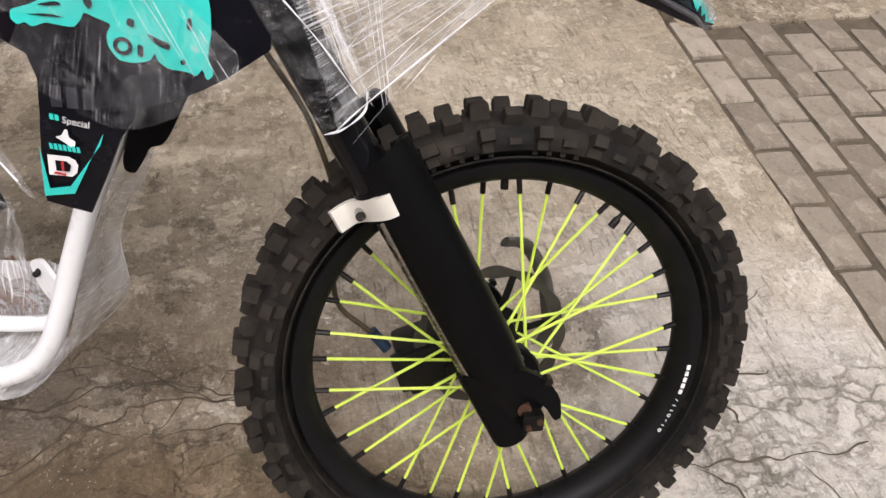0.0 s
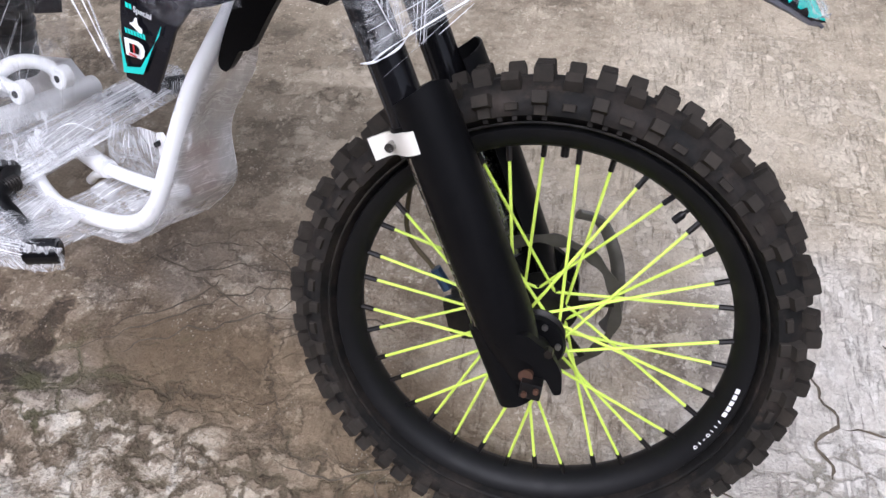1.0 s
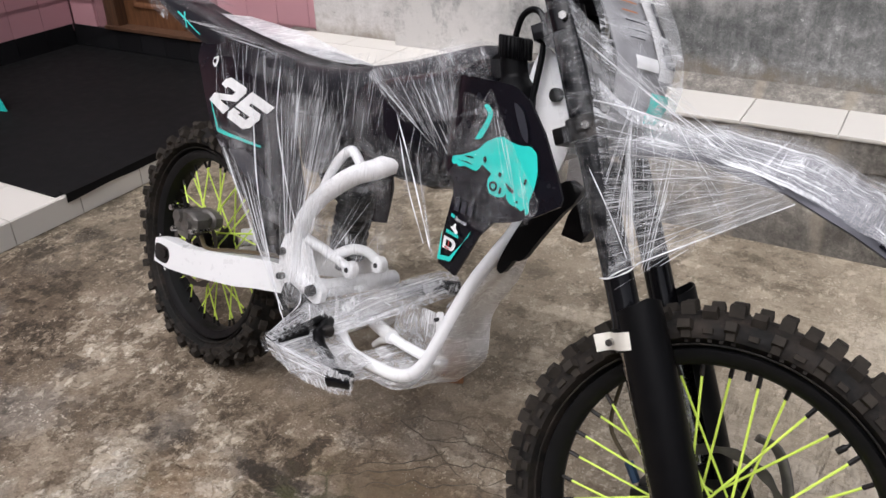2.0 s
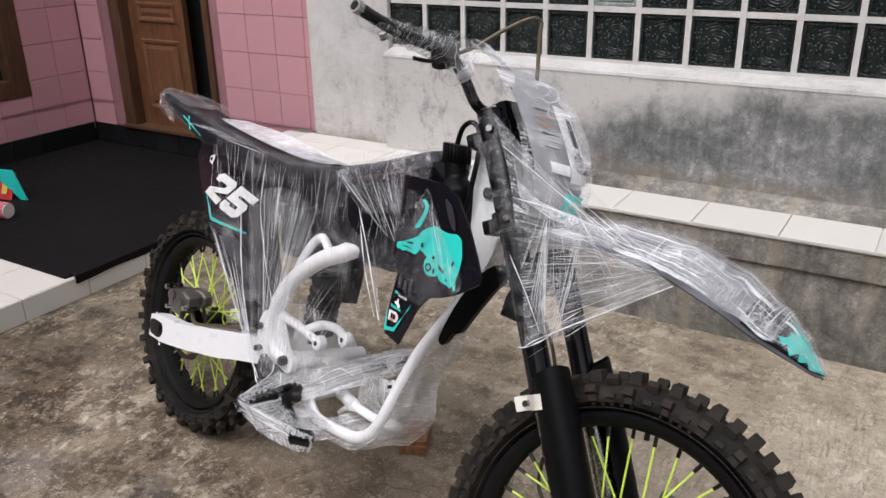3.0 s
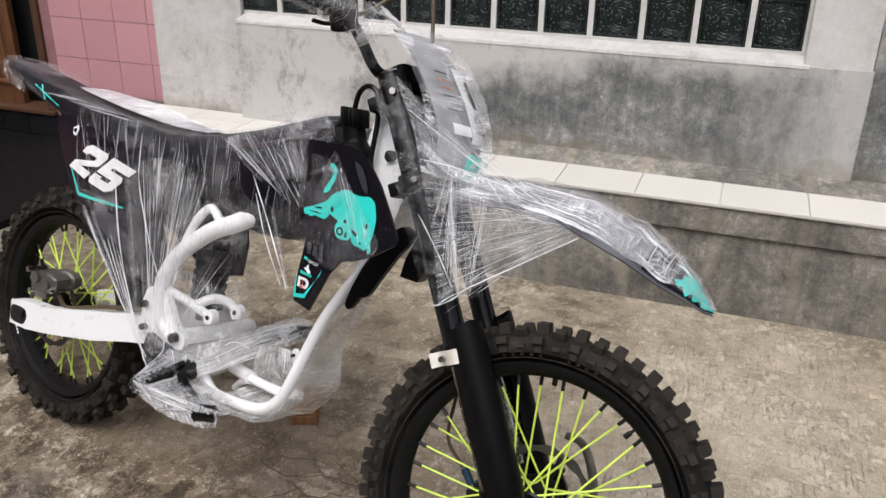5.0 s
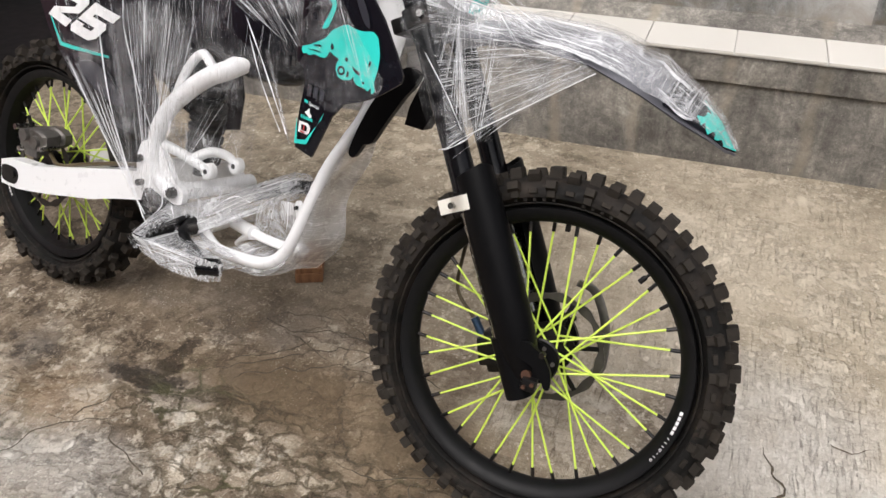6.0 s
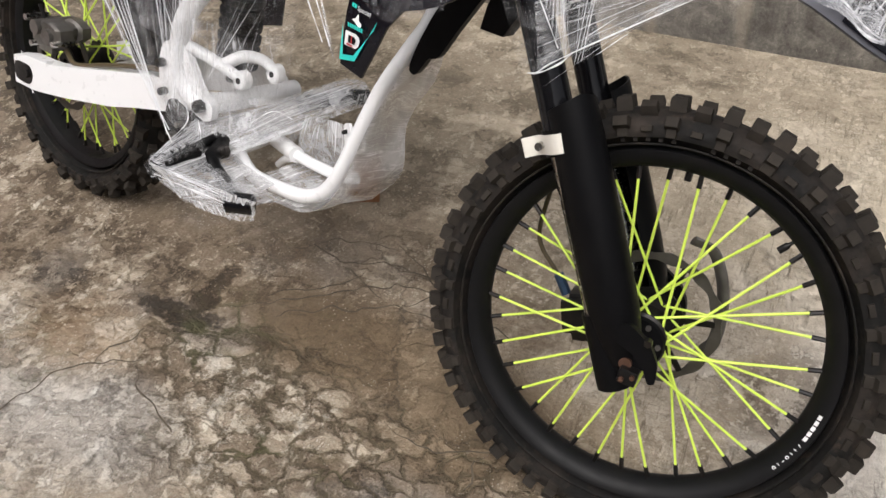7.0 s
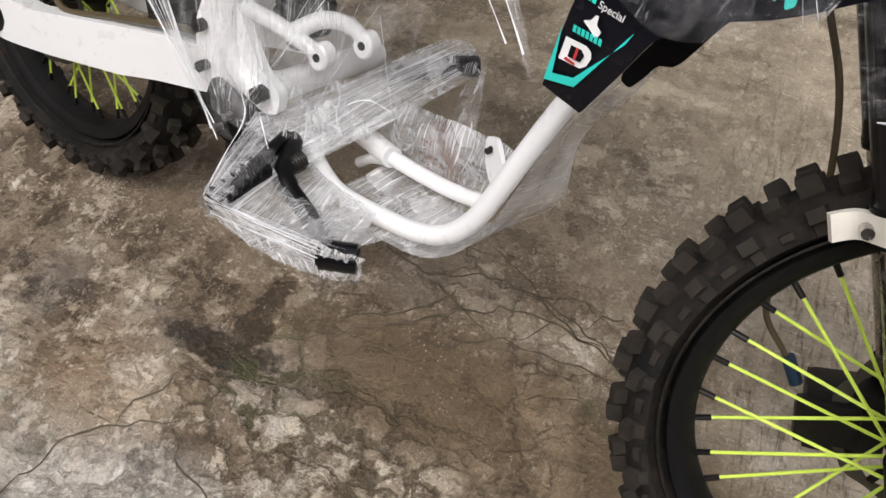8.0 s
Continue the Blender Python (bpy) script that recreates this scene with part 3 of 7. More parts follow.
def sheet(bm, outline, lat, thick, cell=0.03):
    """A plate cut to an outline in x and z, bent to y = lat(x, z)."""
    f = bm.faces.new([bm.verts.new((x, 0, z)) for x, z in outline])
    xs, zs = [q[0] for q in outline], [q[1] for q in outline]
    for lo, hi, nrm in ((min(xs), max(xs), (1, 0, 0)), (min(zs), max(zs), (0, 0, 1))):
        c = lo + cell
        while c < hi:
            co = (c, 0, 0) if nrm[0] else (0, 0, c)
            bmesh.ops.bisect_plane(bm, geom=bm.verts[:] + bm.edges[:] + bm.faces[:], plane_co=co, plane_no=nrm)
            c += cell
    for v in bm.verts:
        v.co.y = lat(v.co.x, v.co.z)
    if thick:
        bmesh.ops.recalc_face_normals(bm, faces=bm.faces)
        bmesh.ops.solidify(bm, geom=bm.faces[:], thickness=thick)
    return bm


def round_outline(pts, n=6):
    """A closed outline with softened corners."""
    p = [Vector((*q, 0)) for q in pts]
    out = []
    for i in range(len(p)):
        a, b, c = p[i - 1], p[i], p[(i + 1) % len(p)]
        for k in range(n):
            t = k / (n - 1)
            s, e = b.lerp(a, 0.3), b.lerp(c, 0.3)
            q = s.lerp(b, t).lerp(b.lerp(e, t), t)
            out.append((q.x, q.y))
    return out


def wrap(bm, edge_a, edge_b, nu=36, nv=20, sag=0.0, crumple=0.004, seed=0):
    """A film pulled from one line to another: streaks run across from line to line."""
    A, Bp = curve_points(edge_a, 8), curve_points(edge_b, 8)
    uv = bm.loops.layers.uv.verify()

    def on(line, t):
        x = t * (len(line) - 1)
        i = min(int(x), len(line) - 2)
        return line[i].lerp(line[i + 1], x - i)

    size = (on(A, 0) - on(A, 1)).length
    grid = []
    for i in range(nu + 1):
        row = []
        u = i / nu
        for j in range(nv + 1):
            v = j / nv
            q = on(A, u).lerp(on(Bp, u), v)
            w = 4 * v * (1 - v)
            q = q + Vector((0, sag * w, 0))
            q = q + noise.noise_vector(Vector((u * 9 + seed, v * 2.2, seed))) * crumple * (0.3 + w)
            row.append(bm.verts.new(q))
        grid.append(row)
    for i in range(nu):
        for j in range(nv):
            f = bm.faces.new((grid[i][j], grid[i + 1][j], grid[i + 1][j + 1], grid[i][j + 1]))
            for lp, (a, b) in zip(f.loops, ((i, j), (i + 1, j), (i + 1, j + 1), (i, j + 1))):
                lp[uv].uv = (a / nu * size / 0.3 + seed * 0.37, b / nv)
    return bm


def wrap_tube(bm, pts, r, nu=40, seg=18, crumple=0.004, seed=0):
    """Film wound round a rod."""
    p = curve_points(pts, 10)
    uv = bm.loops.layers.uv.verify()
    rad = r if callable(r) else (lambda t: r)
    rings, ref = [], None
    for i, q in enumerate(p):
        d = (p[min(i + 1, len(p) - 1)] - p[max(i - 1, 0)]).normalized()
        ref = d.orthogonal().normalized() if ref is None else (ref - d * ref.dot(d)).normalized()
        w = d.cross(ref)
        rr = rad(i / (len(p) - 1))
        ring = []
        for k in range(seg):
            a = 2 * math.pi * k / seg
            e = ref * math.cos(a) + w * math.sin(a)
            ring.append(bm.verts.new(q + e * (rr + crumple * noise.noise(Vector((q.x * 40 + seed, q.y * 40 + k * 1.3, q.z * 40))))))
        rings.append(ring)
    for i in range(len(rings) - 1):
        for k in range(seg):
            f = bm.faces.new((rings[i][k], rings[i][(k + 1) % seg], rings[i + 1][(k + 1) % seg], rings[i + 1][k]))
            for lp, (a, b) in zip(f.loops, ((i, k), (i, k + 1), (i + 1, k + 1), (i + 1, k))):
                lp[uv].uv = (a * 0.03 + b * 0.01 + seed, b / seg * 0.6 + a * 0.004)
    return bm


def words(text, size, depth, material, parent, matrix, name="lettering", label="", stretch=1.0, heavy=0.0, bake=False):
    cu = bpy.data.curves.new(name, "FONT")
    cu.body, cu.size, cu.extrude, cu.align_x, cu.align_y = text, size, depth, "CENTER", "CENTER"
    cu.offset = heavy
    tmp = new(name + "_outline", cu)
    me = bpy.data.meshes.new_from_object(tmp.evaluated_get(bpy.context.evaluated_depsgraph_get()))
    bpy.data.objects.remove(tmp)
    for v in me.vertices:
        v.co.x *= stretch
    me.materials.clear()
    me.materials.append(material)
    ob = new(name, me)
    ob.parent = parent
    if bake:
        me.transform(matrix)
    else:
        ob.matrix_local = matrix
    return tagged(ob, label)


# ---- large structure ----
def slab(name, lo, hi, material, bevel=0.0, label="", category=""):
    return tagged(link(name, box(bmesh.new(), lo, hi, bevel), material, soft=bool(bevel)), label, category, kind="structure")


_bm = bmesh.new()
bmesh.ops.create_grid(_bm, x_segments=2, y_segments=2, size=600, matrix=pose(0, 0, -0.05))
tagged(link("ground", _bm, M["soil"]), "bare earth beneath and beyond the paving", "ground", kind="structure")
def edge_x(y):
    """Where the drive ends and the brick paving begins."""
    return 1.350 + 0.054 * (y - 1.2)


_bm = bmesh.new()
_ys = [-9.0] + [-3.0 + 0.05 * i for i in range(113)]
_rag = [(edge_x(y) + 0.012 * noise.noise(Vector((y * 9, 3, 0))) + 0.006 * noise.noise(Vector((y * 31, 5, 0))), y) for y in _ys]
_top = [_bm.verts.new((x, y, 0.0)) for x, y in [(-9, 2.6), (-9, -9)] + _rag]
_low = [_bm.verts.new((v.co.x + (0.02 if v.co.x > 0 else 0), v.co.y, -0.2)) for v in _top]
_bm.faces.new(_top)
for a in range(len(_top)):
    b = (a + 1) % len(_top)
    _bm.faces.new((_top[a], _top[b], _low[b], _low[a]))
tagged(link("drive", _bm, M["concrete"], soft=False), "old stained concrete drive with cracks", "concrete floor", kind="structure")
slab("drive", (1.45, 2.19, -0.2), (9, 9, -0.004), M["concrete"], 0.01, "rough concrete beside the brick paving", "concrete floor")


def crack_lines():
    """Open cracks that run across the drive."""
    bm = bmesh.new()
    rnd = random.Random(11)
    lines = ([(-0.70, 0.38), (-0.67, 0.50), (-0.64, 0.57), (-0.56, 0.625), (-0.48, 0.65)], [(-0.53, 0.645), (-0.48, 0.59), (-0.44, 0.57), (-0.36, 0.53), (-0.31, 0.50)], [(-0.60, 0.585), (-0.60, 0.65), (-0.57, 0.69), (-0.56, 0.74)],
             [(-0.42, 1.05), (-0.36, 1.10), (-0.28, 1.075), (-0.18, 1.11), (-0.06, 1.11), (0.06, 1.05), (0.14, 0.98)], [(-0.20, 1.19), (-0.09, 1.13), (-0.02, 1.07), (0.09, 1.02), (0.20, 1.00)],
             [(-0.46, 0.84), (-0.38, 0.875), (-0.32, 0.92), (-0.20, 1.00), (-0.13, 1.05), (-0.04, 1.06), (0.08, 1.04)], [(-0.28, 1.07), (-0.21, 1.04), (-0.17, 1.02), (-0.11, 0.99)], [(-0.40, 0.90), (-0.30, 0.965), (-0.22, 1.02), (-0.20, 1.09)],
             [(-0.34, 0.86), (-0.22, 0.93), (-0.10, 0.985), (0.04, 0.99), (0.12, 0.97)], [(-0.10, 0.985), (-0.05, 1.03), (0.00, 1.08)], [(-0.36, 1.10), (-0.33, 1.14), (-0.24, 1.16), (-0.14, 1.16)], [(0.02, 1.065), (0.05, 1.10), (0.12, 1.12)],
             [(0.02, 0.70), (0.14, 0.675), (0.24, 0.715), (0.36, 0.735), (0.61, 0.765), (0.83, 0.765), (1.03, 0.74), (1.2, 0.74)], [(0.24, 0.715), (0.22, 0.67), (0.24, 0.60)], [(0.93, 1.06), (0.98, 0.94), (0.94, 0.89), (0.98, 0.80)], [(0.98, 0.94), (1.06, 0.92), (1.10, 0.94)],
             [(0.36, 0.735), (0.38, 0.66), (0.44, 0.60)], [(1.19, 1.15), (1.12, 1.11), (1.05, 1.13)], [(0.83, 0.765), (0.90, 0.70), (0.92, 0.62)], [(1.03, 0.74), (1.06, 0.66), (1.12, 0.60)])
    for ln in lines:
        p = [Vector((x, y, 0.0012)) for x, y in ln]
        q = []
        for a, b in zip(p, p[1:]):
            n = max(3, int((b - a).length / 0.012))
            q += [a.lerp(b, k / n) + Vector((noise.noise(Vector((a.lerp(b, k / n).x * 25, a.lerp(b, k / n).y * 25, 1))), noise.noise(Vector((a.lerp(b, k / n).x * 25, a.lerp(b, k / n).y * 25, 7))), 0)) * 0.016 for k in range(n)]
        prev = None
        for i, c in enumerate(q[:-1]):
            d = (q[i + 1] - c).normalized()
            s = Vector((-d.y, d.x, 0)) * (0.0009 + 0.0030 * max(0, 0.5 + noise.noise(c * 9)) * rnd.uniform(0.4, 1.0)) * min(1, i / 4, (len(q) - i) / 4)
            cur = (bm.verts.new(c - s), bm.verts.new(c + s))
            if prev:
                bm.faces.new((prev[0], cur[0], cur[1], prev[1]))
            prev = cur
    ob = link("cracks", bm, M["soil"], soft=False)
    tagged(ob, "dirt-filled cracks across the concrete", "crack", kind="structure")


crack_lines()

# unseen plain walls added behind and beside the camera to darken reflections
slab("added_wall_south", (-9, -4.9, -0.2), (7, -4.6, 3.6), M["ledge_concrete"], 0, "unseen plain grey wall added to darken reflections", "wall")
slab("added_wall_east", (6.4, -4.6, -0.2), (6.7, 2.4, 3.0), M["ledge_concrete"], 0, "unseen plain grey wall added to darken reflections", "wall")

# ledge with a tiled top along the wall
slab("ledge_base", (-2.15, 2.492, -0.05), (5.0, 2.95, 0.318), M["ledge_concrete"], 0.006, "stained grey concrete ledge below the wall", "ledge")
slab("ledge_lip", (-2.15, 2.474, 0.322), (5.0, 2.95, 0.424), M["ledge_concrete"], 0.008, "projecting concrete lip of the ledge", "ledge")

# wall: grey lower part, sloping sill, white upper part round the glass blocks
WX0, WX1, WZ0, WZ1 = -1.475, 0.925, 0.905, 1.325
_bm = bmesh.new()
box(_bm, (WX0 + 0.02, 2.80, 0.40), (1.16, 3.10, 0.882))
box(_bm, (1.16, 2.835, 0.40), (5.0, 3.10, 1.05))
tagged(link("wall_north", _bm, M["grey_plaster"], soft=False), "mouldy grey plastered lower wall", "wall", kind="structure")
_bm = bmesh.new()
loft(_bm, [[(x, 2.797, 0.874), (x, 2.80, 0.886), (x, 2.885, 0.906), (x, 2.96, 0.906), (x, 2.96, 0.874)] for x in (WX0 + 0.02, WX1 + 0.02)])
tagged(link("window_sill", _bm, M["white_plaster"], soft=False), "sloping whitewashed sill under the glass blocks", "sill", kind="structure")
_bm = bmesh.new()
box(_bm, (-1.95, 2.868, 0.38), (-1.50, 3.12, 3.0))
box(_bm, (-1.50, 2.862, 0.38), (WX0 + 0.012, 3.12, 3.0), 0.006)
box(_bm, (WX0 + 0.012, 2.868, 1.40), (WX1, 3.12, 3.0))
box(_bm, (WX1, 2.806, 0.868), (1.155, 3.12, 3.0), 0.008)
box(_bm, (1.16, 2.84, 1.05), (5.0, 3.12, 3.0))
tagged(link("wall_north", _bm, M["white_plaster"], soft=False), "whitewashed wall with dark mould patches", "wall", kind="structure")
_bm = bmesh.new()
loft(_bm, [[(x, 2.712, 0.434), (x, 2.735, 0.452), (x, 2.80, 0.478), (x, 2.82, 0.478), (x, 2.82, 0.434)] for x in (-0.93, 5.0)])
tagged(link("skirting_fillet", _bm, M["ledge_concrete"], soft=False), "brownish mortar fillet between tiles and wall", "trim", kind="structure")

# ventilation strip above the glass blocks
_bm = bmesh.new()
box(_bm, (WX0 + 0.012, 2.862, 1.334), (WX1, 2.95, 1.352), 0.003)
box(_bm, (WX0 + 0.012, 2.89, 1.385), (WX1, 2.95, 1.40))
k = WX0 + 0.02
while k < WX1:
    box(_bm, (k, 2.88, 1.352), (k + 0.022, 2.94, 1.388))
    k += 0.062
tagged(link("vent_strip", _bm, M["mortar"], soft=False), "white slotted vent strip above the window", "vent", kind="structure")
# solid black block painted as the darkness of the room
slab("dark_room", (-1.48, 3.12, 0.7), (0.95, 3.7, 1.6), M["dark"], 0, "black block standing in for the unlit room behind the glass blocks", "interior")

# window of glass blocks: mortar grid, blocks in its openings
# backing sheet is near black, for the darkness behind the blocks
window = link("window_1", box(bmesh.new(), (WX0 + 0.012, 2.965, WZ0 - 0.01), (WX1, 3.0, 1.334)), M["dark"], soft=False)
tagged(window, "two rows of dark moulded glass blocks in white mortar", "window", kind="structure")
_bm = bmesh.new()
for c in range(13):
    x = WX0 + 0.2 * c
    box(_bm, (max(x - 0.011, WX0 + 0.012), 2.888, WZ0 - 0.004), (min(x + 0.011, WX1), 2.97, 1.332))
for zz in (WZ0 - 0.008, 1.106, 1.314):
    box(_bm, (WX0 + 0.013, 2.890, zz), (WX1 - 0.001, 2.969, zz + 0.022))
part("window_frame", _bm, M["mortar"], window, "whitewashed mortar joints", False)
_bm = bmesh.new()
S = 0.089
loft(_bm, [[(a * s, y, b * s * 1.04) for a, b in ((-1, -1), (1, -1), (1, 1), (-1, 1))] for s, y in
           ((S, 0.06), (S, 0.0), (S - 0.004, -0.006), (S - 0.011, -0.006), (S - 0.016, 0.004), (S - 0.020, 0.004), (S - 0.022, 0.0))])
_block = bpy.data.meshes.new("glass_block")
bmesh.ops.recalc_face_normals(_bm, faces=_bm.faces)
_bm.to_mesh(_block)
_bm.free()
_block.materials.append(M["glass_block"])
for r in range(2):
    for c in range(12):
        ob = new("pane", _block)
        ob.parent = window
        ob.location = (WX0 + 0.1 + 0.2 * c, 2.900, (1.009, 1.219)[r])
        if (r, c) == (1, 5):
            ob.data = _block.copy()
            ob.data.materials[0] = plain("frosted_glass", (0.22, 0.25, 0.24), 0.25, 0, 0.3, 40, 0.4)

# pink tiled porch
PX0, PX1, PY, PZ = -4.05, -1.95, 3.08, 0.10
slab("porch_floor", (-6.0, -3.0, -0.05), (-2.165, 3.3, PZ - 0.012), M["mortar"], 0, "raised porch floor slab", "floor")
DX0, DX1 = -3.72, -2.86
_bm = bmesh.new()
box(_bm, (PX0 - 0.25, PY + 0.008, 0), (DX0, PY + 0.2, 3.0))
box(_bm, (DX1, PY + 0.008, 0), (PX1, PY + 0.2, 3.0))
box(_bm, (DX0, PY + 0.008, 0), (DX1, PY + 0.2, 0.235))
box(_bm, (DX0, PY + 0.008, 2.25), (DX1, PY + 0.2, 3.0))
back_wall = tagged(link("wall_porch_back", _bm, M["pink_grout"], soft=False), "pink tiled porch wall with a doorway", "wall", kind="structure")
_bm = bmesh.new()
box(_bm, (PX0 - 0.2, 2.66, 0), (PX0 - 0.008, PY + 0.2, 3.0))
box(_bm, (PX0 - 0.2, -3.0, 0), (PX0 - 0.008, 1.60, 3.0))
box(_bm, (PX0 - 0.2, 1.60, 0), (PX0 - 0.008, 2.66, 0.48))
box(_bm, (PX0 - 0.2, 1.60, 1.7), (PX0 - 0.008, 2.66, 3.0))
side_wall = tagged(link("wall_porch_side", _bm, M["pink_grout"], soft=False), "pink tiled porch wall with a wooden window", "wall", kind="structure")
# solid near-black block in place of the shade inside the hallway
slab("hallway", (DX0 - 0.3, PY + 0.2, 0.0), (DX1 + 0.3, PY + 1.2, 2.6), M["dark"], 0, "black block standing in for the unlit hallway behind the open door leaf", "interior")


def tile_mesh(w, h, d, material, name):
    bm = box(bmesh.new(), (-w / 2, -d / 2, -h / 2), (w / 2, d / 2, h / 2), 0.0015)
    me = bpy.data.meshes.new(name)
    bm.to_mesh(me)
    bm.free()
    me.materials.append(material)
    return me


def lay(mesh, name, parent, places, rot=0.0):
    for q in places:
        ob = new(name, mesh)
        ob.parent = parent
        ob.location = q
        ob.rotation_euler = (0, 0, rot)


TP = 0.208
_pink = tile_mesh(TP - 0.003, TP - 0.003, 0.016, M["pink_tile"], "tile")
_cols = [PX1 - TP / 2 - TP * i for i in range(10)]
_rows = [0.366 + TP * (i + 0.5) for i in range(-1, 7)]
for x in _cols:
    for z in _rows:
        if z > 0.2 and not (DX0 - 0.05 < x < DX1 + 0.06):
            lay(_pink, "tile", back_wall, [(x, PY, z + (0.03 if z < 0.3 else 0))])
for i in range(12):
    y = PY - 0.01 - TP * (i + 0.5)
    for z in _rows:
        if not (1.5 < y < 2.74 and z > 0.5):
            lay(_pink, "tile", side_wall, [(PX0, y, z + (0.03 if z < 0.3 else 0))], radians(90))
_skirt = tile_mesh(0.196, 0.135, 0.022, M["black_tile"], "skirting_tile")
lay(_skirt, "skirting_tile", back_wall, [(PX0 + 0.1 + 0.2 * i, PY - 0.004, PZ + 0.068) for i in range(10)])
lay(_skirt, "skirting_tile", side_wall, [(PX0 + 0.004, PY - 0.12 - 0.2 * i, PZ + 0.068) for i in range(14)], radians(90))

# doorway: frame, closed leaf with panels, open half
door = link("door_1", box(bmesh.new(), (DX0 + 0.10, PY + 0.06, 0.255), (-3.14, PY + 0.10, 2.16), 0.003), M["door_wood"])
tagged(door, "brown wooden double door with one leaf ajar", "door", kind="structure")
_bm = bmesh.new()
for lo, hi in (((DX0, PY - 0.012, 0.24), (DX0 + 0.10, PY + 0.15, 2.25)), ((DX1 - 0.045, PY - 0.012, 0.24), (DX1, PY + 0.15, 2.25)), ((DX0, PY - 0.01, 2.16), (DX1, PY + 0.15, 2.26))):
    box(_bm, lo, hi, 0.004)
part("door_frame", _bm, M["frame_wood"], door, "dark wooden door frame")
part("threshold", box(bmesh.new(), (DX0 - 0.01, PY - 0.03, 0.236), (DX1 + 0.01, PY + 0.15, 0.256), 0.004), M["frame_wood"], door, "worn wooden threshold")
for z0, z1 in ((0.36, 0.80), (0.90, 1.02), (1.12, 2.0)):
    _bm = bmesh.new()
    loft(_bm, [[(-3.54 + i, PY + 0.061 - d, z0 + i), (-3.20 - i, PY + 0.061 - d, z0 + i), (-3.20 - i, PY + 0.061 - d, z1 - i), (-3.54 + i, PY + 0.061 - d, z1 - i)]
               for i, d in ((0, 0), (0.006, 0.012), (0.02, 0.012), (0.035, 0.004), (0.06, 0.012))])
    part("door_panel", _bm, M["door_wood"], door, "", False)
part("handle", rod(bmesh.new(), (-3.12, PY + 0.03, 1.10), (-3.12, PY + 0.03, 1.24), 0.008), M["steel"], door, "small brass handle")
_bm = bmesh.new()
for lo, hi in (((PX0 - 0.10, 2.54, 0.48), (PX0 + 0.012, 2.66, 1.7)), ((PX0 - 0.10, 1.60, 0.48), (PX0 + 0.012, 1.70, 1.7)), ((PX0 - 0.10, 1.70, 0.48), (PX0 + 0.012, 2.54, 0.59)), ((PX0 - 0.10, 1.70, 1.6), (PX0 + 0.012, 2.54, 1.7))):
    box(_bm, lo, hi, 0.004)
win2 = tagged(link("window_2", _bm, M["frame_wood"]), "dark brown wooden window frame", "window", kind="structure")
# opaque pane, its black colour paints in the unlit inside
part("pane", box(bmesh.new(), (PX0 - 0.08, 1.70, 0.59), (PX0 - 0.07, 2.54, 1.6)), M["dark"], win2, "window pane coloured near black for the unlit room behind it", False)

# porch edge of white tiles, black mat
_wt = tile_mesh(0.296, 0.006, 0.30, M["white_tile"], "edge_tile")
porch_edge = tagged(link("porch_edge", box(bmesh.new(), (-2.60, -1.0, 0.02), (-2.162, 2.47, PZ - 0.008)), M["mortar"], soft=False), "white tiled porch edge with thin joints", "step", kind="structure")
_top = bpy.data.meshes.new("tile")
_bm = box(bmesh.new(), (-0.148, -0.148, -0.005), (0.148, 0.148, 0.005), 0.0015)
_bm.to_mesh(_top)
_bm.free()
_top.materials.append(M["white_tile"])
for j in range(11):
    y = 2.31 - 0.3 * j
    lay(_top, "tile", porch_edge, [(-2.306, y, PZ - 0.004), (-2.606, y, PZ - 0.004), (-2.906, y, PZ - 0.004)])
_face = bpy.data.meshes.new("tile")
_bm = box(bmesh.new(), (-0.005, -0.148, -0.05), (0.005, 0.148, 0.046), 0.0015)
_bm.to_mesh(_face)
_bm.free()
_face.materials.append(M["white_tile"])
for j in range(11):
    lay(_face, "tile", porch_edge, [(-2.157, 2.31 - 0.3 * j, 0.052)])
_bm = box(bmesh.new(), (-4.04, 1.47, PZ + 0.002), (-2.172, 3.05, PZ + 0.010), 0.003)
tagged(link("floor_mat", _bm, M["mat"]), "black rubber mat covering the porch floor", "mat")

# the mat's edge hangs over the step with a wavy hem
_bm = bmesh.new()
_rows = [[(-2.150 + 0.004 * math.sin(y * 9), y, PZ + 0.009 - k * (0.010 + 0.005 * noise.noise(Vector((y * 5, 2, 0))))) for y in [1.50 + 0.04 * i for i in range(24)]] for k in range(4)]
_vs = [[_bm.verts.new(q) for q in r] for r in [[(-2.185, q[1], PZ + 0.011) for q in _rows[0]]] + _rows]
for a, b in zip(_vs, _vs[1:]):
    for i in range(len(a) - 1):
        _bm.faces.new((a[i], a[i + 1], b[i + 1], b[i]))
bmesh.ops.recalc_face_normals(_bm, faces=_bm.faces)
bmesh.ops.solidify(_bm, geom=_bm.faces[:], thickness=0.004)
part("hem", _bm, M["mat"], bpy.data.objects["floor_mat"], "mat edge hanging over the step")

# white tiles on the ledge
ledge_top = tagged(link("ledge_top", box(bmesh.new(), (-2.14, 2.466, 0.424), (5.0, 2.87, 0.4305)), M["mortar"], soft=False), "white tiled top of the ledge", "ledge", kind="structure")
_lt = bpy.data.meshes.new("tile")
_bm = box(bmesh.new(), (-0.148, -0.126, -0.005), (0.148, 0.126, 0.005), 0.002)
_bm.to_mesh(_lt)
_bm.free()
_lt.materials.append(M["white_tile"])
_lt2 = bpy.data.meshes.new("tile")
_bm = box(bmesh.new(), (-0.148, -0.07, -0.005), (0.148, 0.07, 0.005), 0.002)
_bm.to_mesh(_lt2)
_bm.free()
